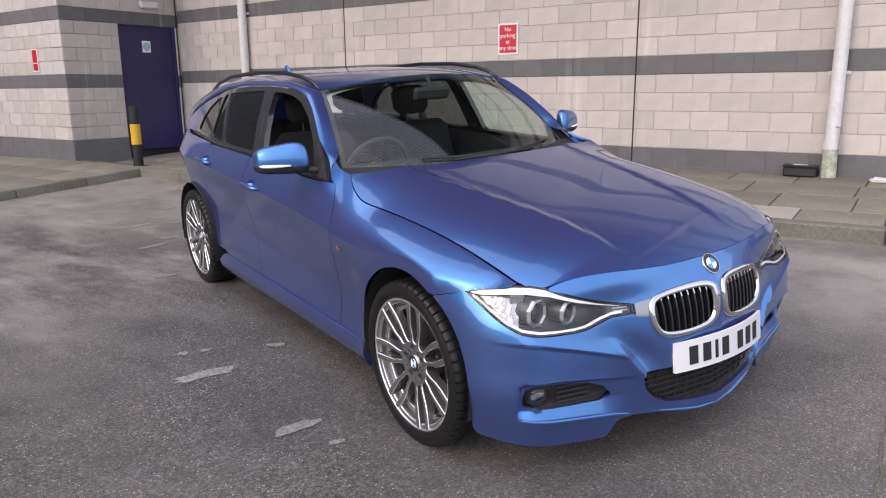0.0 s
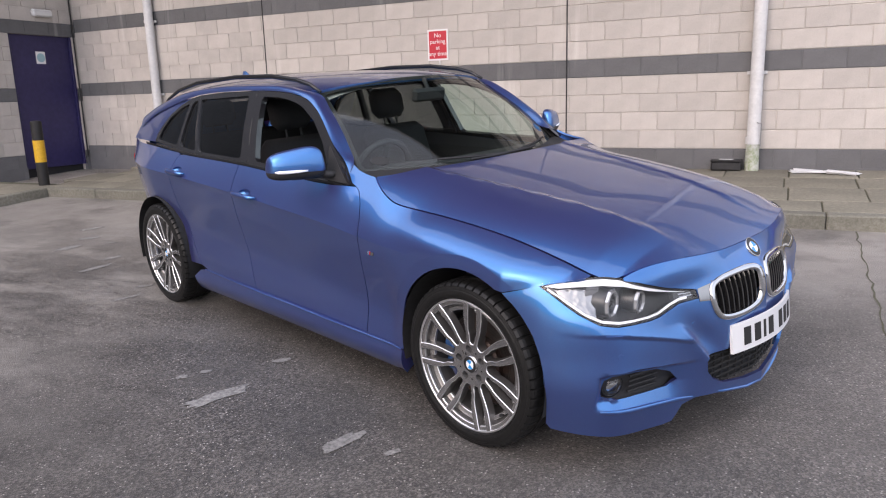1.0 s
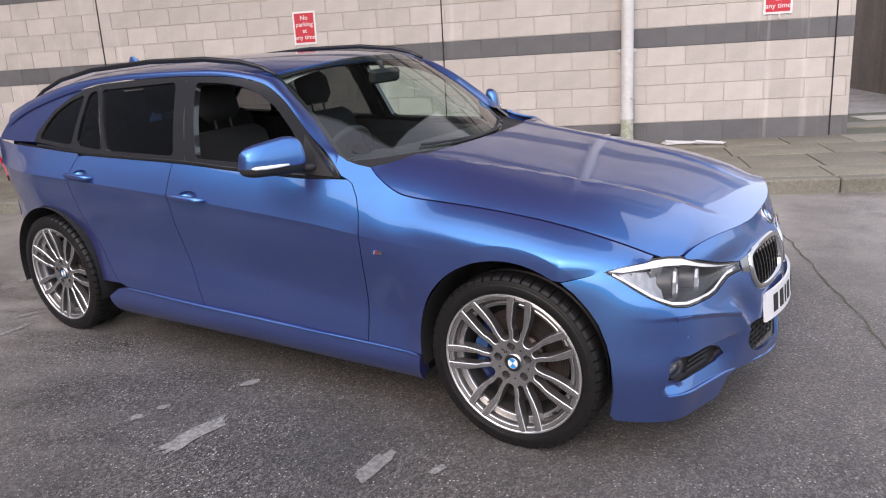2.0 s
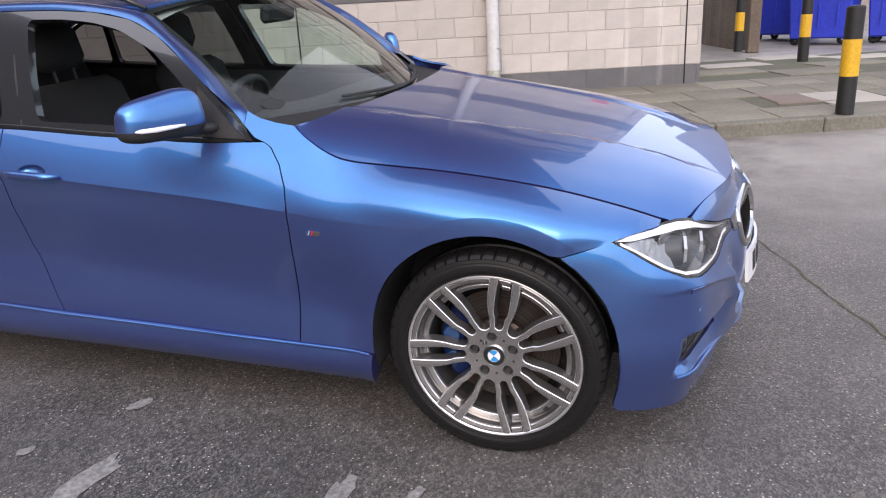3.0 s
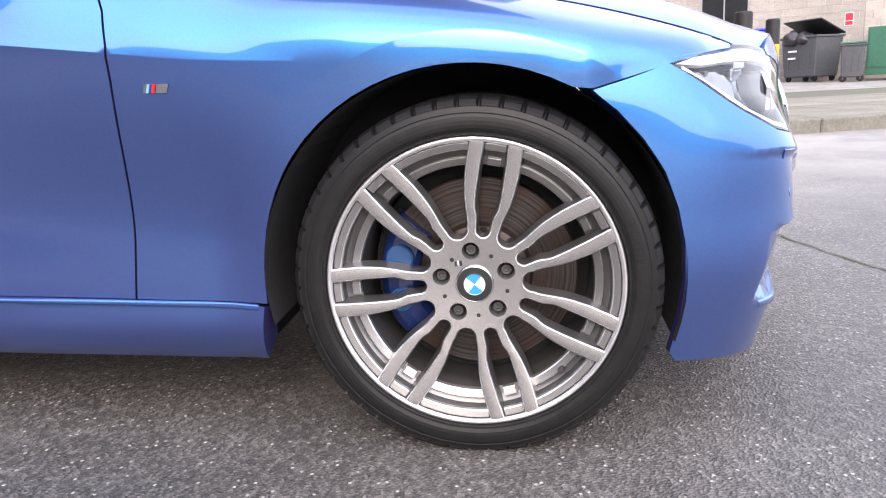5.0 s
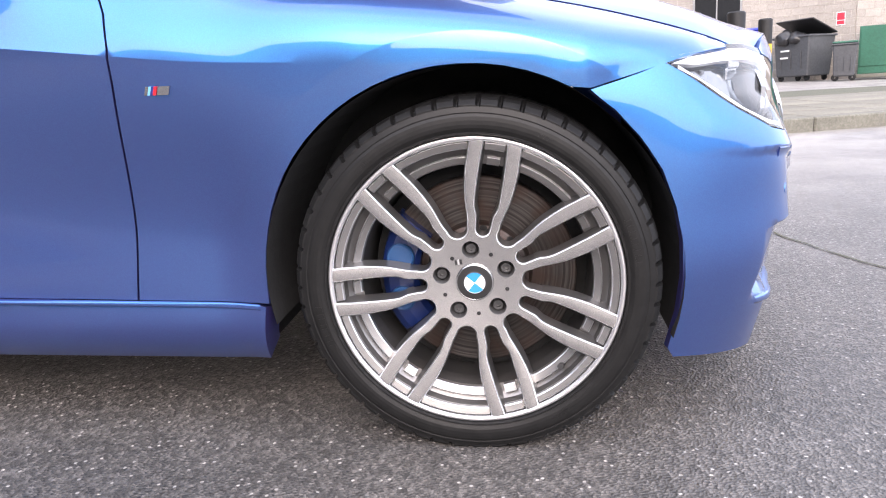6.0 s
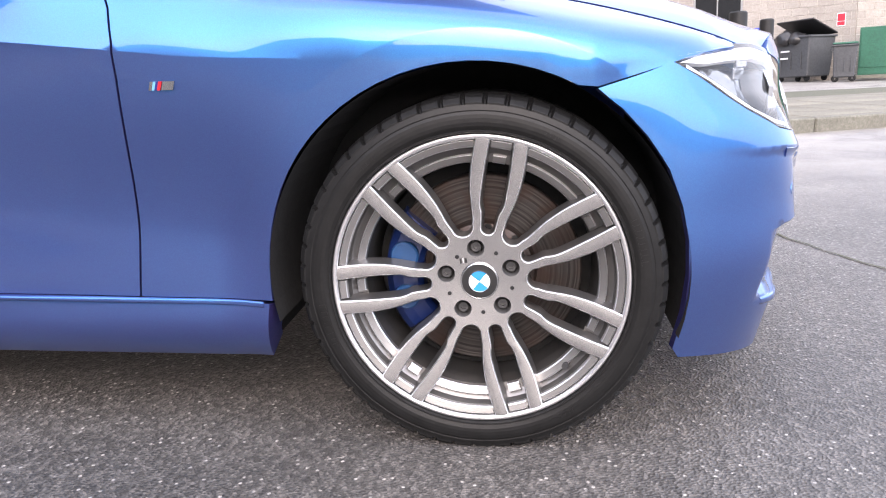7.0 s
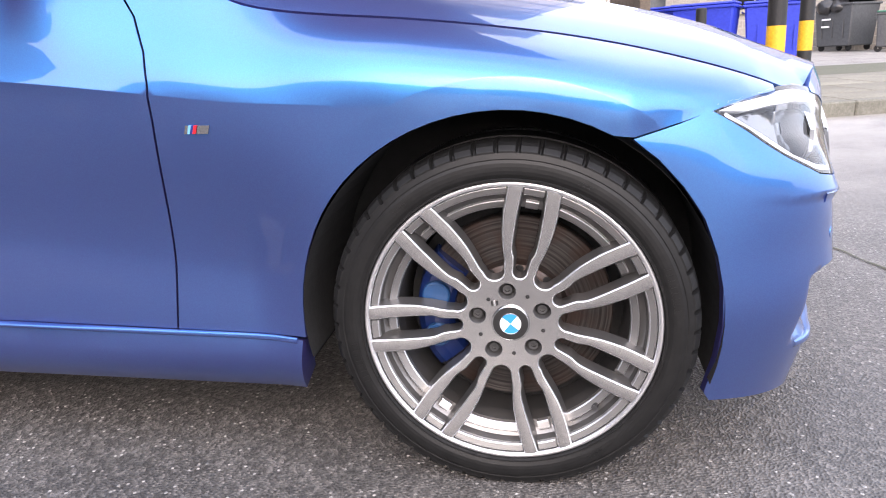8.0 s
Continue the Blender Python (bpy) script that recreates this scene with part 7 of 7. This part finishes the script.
# dark window in the yard wall
win = new("window_1")
win.matrix_world = pose(11.43, 20.33, -0.05, 0, 0, -48)
tagged(win, "dark window with grey frame in the yard wall", "window", kind="structure")
for name, mat, x0, x1, y0, y1, z0, z1 in (("pane", DARK_PANE, 2.08, 3.42, -0.020, -0.014, 1.62, 3.3), ("window_frame", GREY_STEEL, 2.02, 2.08, -0.05, -0.013, 1.55, 3.3), ("window_frame", GREY_STEEL, 3.42, 3.48, -0.05, -0.013, 1.55, 3.3),
                                         ("window_frame", GREY_STEEL, 2.08, 3.42, -0.05, -0.013, 3.3, 3.36), ("window_sill", FAR_WALL, 1.98, 3.52, -0.09, -0.013, 1.48, 1.55), ("glazing_bar", GREY_STEEL, 2.72, 2.76, -0.04, -0.021, 1.62, 3.3),
                                         ("glazing_bar", GREY_STEEL, 2.08, 3.42, -0.038, -0.021, 2.05, 2.09)):
    bm = bmesh.new()
    box(bm, x0, x1, y0, y1, z0, z1, 0.003 if y1 - y0 > 0.01 else 0.0)
    part(name, bm, mat, win)
# unseen walls added to close the yard; the west one darkens the side glass
for name, m, length, h in (("wall_yard_south", pose(60, -40, -0.9, 0, 0, 180), 95, 4.2), ("wall_yard_west", pose(-21, -40, -0.9, 0, 0, 90), 62, 14.0)):
    plain_wall(name, m, length, h, FAR_DARK, "unseen plain dark wall, added to close the yard and darken reflections", False)

# ---------------------------------------------------------------- pavement: kerb stones and slabs round the building
KERB_H = 0.12
pave = thing("pavement", label="raised pavement of mossy concrete slabs with kerb", category="pavement", kind="structure")
bm = bmesh.new()
sheet(bm, [LEFT_KERB_X - 0.12 * (k == 0) + 0.5 * k for k in range(36)] + [11.0, 14.0], [KERB_Y + 0.13] + [3.4 + 0.3 * k for k in range(8)] + [6.5, 8.0], KERB_H - 0.014)
sheet(bm, [-30, -20, -14, -12, -10, LEFT_KERB_X - 0.13], [-12, -6, -2, 0, 2, 3, 3.4], KERB_H - 0.012)
part("bedding", bm, JOINT_DIRT, pave)


def tilt_piece(ob, x, y, lift):
    """Lays a piece on the sloping ground."""
    e = 0.2
    sx, sy = (ground_z(x + e, y) - ground_z(x - e, y)) / (2 * e), (ground_z(x, y + e) - ground_z(x, y - e)) / (2 * e)
    ob.matrix_basis = Matrix.Translation((x, y, ground_z(x, y) + lift)) @ Euler((math.atan(sy), -math.atan(sx), 0)).to_matrix().to_4x4()


def piece_mesh(name, sx, sy, sz, bevel, mat):
    bm = bmesh.new()
    box(bm, -sx / 2, sx / 2, -sy / 2, sy / 2, -sz, 0, bevel)
    me = bpy.data.meshes.new(name)
    bm.to_mesh(me)
    bm.free()
    me.materials.append(mat)
    return me


def shared(cache, key, make):
    if key not in cache:
        cache[key] = make()
    return cache[key]


CACHE = {}


def lay_kerb(x, y, length, along_x):
    me = shared(CACHE, ("kerb", round(length, 3), along_x), lambda: piece_mesh("kerb_stone", length - 0.008 if along_x else 0.13, 0.13 if along_x else length - 0.008, 0.2, 0.012, KERB))
    ob = new("kerb_stone", me)
    ob.parent = pave
    tilt_piece(ob, x, y, KERB_H)


for k in range(24):
    lay_kerb(LEFT_KERB_X + 0.4575 + 0.915 * k, KERB_Y + 0.065, 0.915, True)
for k in range(14):
    lay_kerb(LEFT_KERB_X - 0.065, KERB_Y + 0.13 - 0.4575 - 0.915 * k, 0.915, False)


def lay_slab(x0, x1, y0, y1, mat=SLAB, sink=0.0):
    sx, sy = round(x1 - x0, 3), round(y1 - y0, 3)
    me = shared(CACHE, ("slab", sx, sy, mat.name), lambda: piece_mesh("slab", sx - 0.012, sy - 0.012, 0.05, 0.005, mat))
    ob = new("slab", me)
    ob.parent = pave
    tilt_piece(ob, (x0 + x1) / 2, (y0 + y1) / 2, KERB_H - sink)


rng = random.Random(8)
rows_y = [KERB_Y + 0.13, 3.62, 4.24, 4.80, WALL_Y - 0.03]
for r in range(4):
    x = LEFT_KERB_X - 0.13 - (0.3 if r % 2 else 0.0)
    while x < 2.6 if r > 3 else x < 10.5:
        w = 0.62 if r % 2 else rng.choice((0.62, 0.62, 0.92))
        pale = (r == 0 and 0.05 < x + w / 2 < 0.68) or (r == 1 and 3.5 < x + w / 2 < 4.1)
        hole = r == 1 and 2.75 < x + w / 2 < 3.45
        if not hole:
            lay_slab(x, x + w, rows_y[r], rows_y[r + 1], SLAB_PALE if pale else SLAB, rng.uniform(0, 0.004))
        x += w
for r in range(4):
    for k in range(8):
        lay_slab(LEFT_KERB_X - 0.13 - 0.7 * (k + 1), LEFT_KERB_X - 0.13 - 0.7 * k, KERB_Y - 0.62 * (r + 1) + 0.13, KERB_Y - 0.62 * r + 0.13, SLAB, rng.uniform(0, 0.004))
for k in range(5):
    for r in range(2):
        lay_slab(-8.25 - 0.62 * (k + 1), -8.25 - 0.62 * k, 3.05 - 0.0 + 0.1 * r, 3.05 + 0.1 * (r + 1), SLAB, rng.uniform(0, 0.004))
for x, y in ((2.9, 6.0), (3.8, 5.5), (4.6, 6.2), (3.4, 6.9), (4.5, 7.6), (5.3, 7.0)):
    lay_slab(x, x + 0.9, y, y + 0.6, SLAB_PALE if x in (3.4, 4.5, 5.3) else SLAB, 0.003)
bm = bmesh.new()
box(bm, -0.30, 0.30, -0.27, 0.27, -0.03, 0, 0.006)
box(bm, -0.335, 0.335, -0.305, -0.27, -0.03, 0.003, 0.004), box(bm, -0.335, 0.335, 0.27, 0.305, -0.03, 0.003, 0.004)
cover = put_mesh("manhole_cover", bm, RUST_PLATE)
tilt_piece(cover, 3.15, 4.06, KERB_H - 0.004)
cover.parent = None
tagged(cover, "flat rusty brown access cover set in the pavement", "manhole cover")

# ---------------------------------------------------------------- the block walls
BLOCK_L = 0.413
GREY_COURSES = (0, 5, 10, 15, 20, 25, 30, 35)


def block_mesh(length, mat):
    bm = bmesh.new()
    box(bm, 0.0035, length - 0.0035, -0.009, 0.05, 0.0035, COURSE - 0.0035, 0.005)
    me = bpy.data.meshes.new("block")
    bm.to_mesh(me)
    bm.free()
    me.materials.append(mat)
    return me


def block_wall(name, m, length, courses, single, label, cuts=()):
    """A wall in m's x-z plane, facing its -y: mortar core, blocks that are single pieces where single(x, course) says so, the rest joined.
    cuts: (x0, x1, first course, last course) openings."""
    wall = new(name)
    wall.matrix_world = m
    tagged(wall, label, "wall", kind="structure")
    bm = bmesh.new()
    xs = sorted({0.0, length, *[c[0] for c in cuts], *[c[1] for c in cuts]})
    for a, b in zip(xs, xs[1:]):
        inside = [c for c in cuts if c[0] <= a and b <= c[1]]
        z0 = inside[0][3] * COURSE if inside else -0.5
        box(bm, a, b, 0.0, 0.30, z0, courses * COURSE)
    part("mortar_core", bm, MORTAR, wall)
    bm = bmesh.new()
    for a, b in zip(xs, xs[1:]):
        if not [c for c in cuts if c[0] <= a and b <= c[1]]:
            box(bm, a - 0.006, b + 0.006, -0.014, 0.05, -0.5, 0.012)
    part("plinth", bm, BLOCK_GREY, wall)
    for c in range(courses):
        if c in GREY_COURSES:
            bm = bmesh.new()
            for a, b in zip(xs, xs[1:]):
                if not [k for k in cuts if k[0] <= a and b <= k[1] and k[2] <= c < k[3]]:
                    box(bm, a, b, -0.005, 0.02, c * COURSE, (c + 1) * COURSE)
            part("band_bed", bm, BLOCK_GREY, wall)
    rest = {True: bmesh.new(), False: bmesh.new()}
    for c in range(courses):
        grey = c in GREY_COURSES
        mat = BLOCK_GREY if grey else BLOCK
        x = -BLOCK_L / 2 if c % 2 else 0.0
        while x < length - 0.02:
            a, b = max(x, 0.0), min(x + BLOCK_L, length)
            x += BLOCK_L
            spans = [(a, b)]
            for c0, c1, f, l in cuts:
                if f <= c < l:
                    spans = [s for p, q in spans for s in ((p, min(q, c0)), (max(p, c1), q)) if s[1] - s[0] > 0.03]
            for p, q in spans:
                if single((p + q) / 2, c):
                    me = shared(CACHE, ("block", round(q - p, 3), grey), lambda: block_mesh(round(q - p, 3), mat))
                    ob = new("block", me)
                    ob.parent = wall
                    ob.matrix_basis = pose(p, 0, c * COURSE)
                else:
                    box(rest[grey], p + 0.0035, q - 0.0035, -0.009, 0.05, c * COURSE + 0.0035, (c + 1) * COURSE - 0.0035)
    for grey, bmr in rest.items():
        if bmr.verts:
            tagged(part("block_courses", bmr, BLOCK_GREY if grey else BLOCK, wall), kind="stuff")
        else:
            bmr.free()
    return wall



block_wall("wall_long", pose(WING_X, WALL_Y, 0), WALL_END - WING_X, 24, lambda x, c: x > 4.2 and c < 10,
           "long wall of cream blocks with dark grey bands")
block_wall("wall_return", pose(WALL_END, WALL_Y + 0.30, 0, 0, 0, 90), 9.0, 24, lambda x, c: False, "end wall of cream blocks with grey bands")
# the wing: a face towards the yard with the door in it, and a face to the kerb
block_wall("wall_wing_side", pose(WING_X, WING_Y, -0.075, 0, 0, 90), WALL_Y - WING_Y, 24, lambda x, c: x < 0.96 and c < 11,
           "wing wall of cream blocks beside the blue door", cuts=((0.96, 2.06, 0, 10),))
block_wall("wall_wing_front", pose(WING_X - 9.0, WING_Y, -0.075), 9.0, 24, lambda x, c: x > 7.0 and c < 11, "wing wall of cream blocks with grey bands")
bm = bmesh.new()
box(bm, WING_X - 9.0, WING_X + 0.03, WING_Y - 0.05, 16.0, 6.51, 6.7), box(bm, WING_X + 0.034, WALL_END + 0.03, WALL_Y - 0.05, 16.0, 6.51, 6.7)
tagged(put_mesh("roof_slab", bm, MORTAR), "flat grey roof closing the building", "roof", kind="structure")
# unseen upper wall, added and kept dark for the glass and bonnet reflections
bm = bmesh.new()
top = 24 * COURSE
box(bm, WING_X, WALL_END + 0.02, WALL_Y - 0.03, WALL_Y + 0.25, top, 6.5), box(bm, WALL_END - 0.25, WALL_END + 0.02, WALL_Y + 0.25, WALL_Y + 9.2, top, 6.5)
box(bm, WING_X, WING_X + 0.03, WING_Y, WALL_Y - 0.03, top - 0.075, 6.5), box(bm, WING_X - 9.0, WING_X, WING_Y - 0.03, WING_Y + 0.25, top - 0.075, 6.5)
tagged(put_mesh("wall_cladding", bm, CLADDING), "unseen plain dark grey cladding, added above the blocks", "wall", kind="structure")
bm = bmesh.new()
box(bm, WING_X + 0.04, WALL_END, 5.21, 5.345, top - 0.10, top + 0.12)
tagged(put_mesh("trim", bm, GREY_STEEL), "grey metal fascia along the top of the blocks", "trim", kind="structure")

# unseen canopy added over the car; its edges are set by windscreen and bonnet reflections
CANOPY_Y, CANOPY_X = 1.05, 1.6
canopy = thing("canopy", (0, 0, 6.1), label="unseen grey flat canopy, added to darken windscreen and bonnet reflections", category="canopy", kind="structure")
bm = bmesh.new()
box(bm, WING_X + 0.04, CANOPY_X, CANOPY_Y + 0.06, 5.34, 0.0, 0.05)
part("soffit", bm, SOFFIT, canopy)
bm = bmesh.new()
box(bm, WING_X + 0.04, CANOPY_X, CANOPY_Y + 0.06, 5.34, 0.28, 0.36)
part("canopy_roof", bm, CLADDING, canopy)
for x0, x1, y0, y1 in ((WING_X + 0.04, CANOPY_X + 0.06, CANOPY_Y, CANOPY_Y + 0.06), (CANOPY_X, CANOPY_X + 0.06, CANOPY_Y + 0.06, 5.34)):
    bm = bmesh.new()
    box(bm, x0, x1, y0, y1, -0.06, 0.40, 0.006)
    part("fascia", bm, GREY_STEEL, canopy)
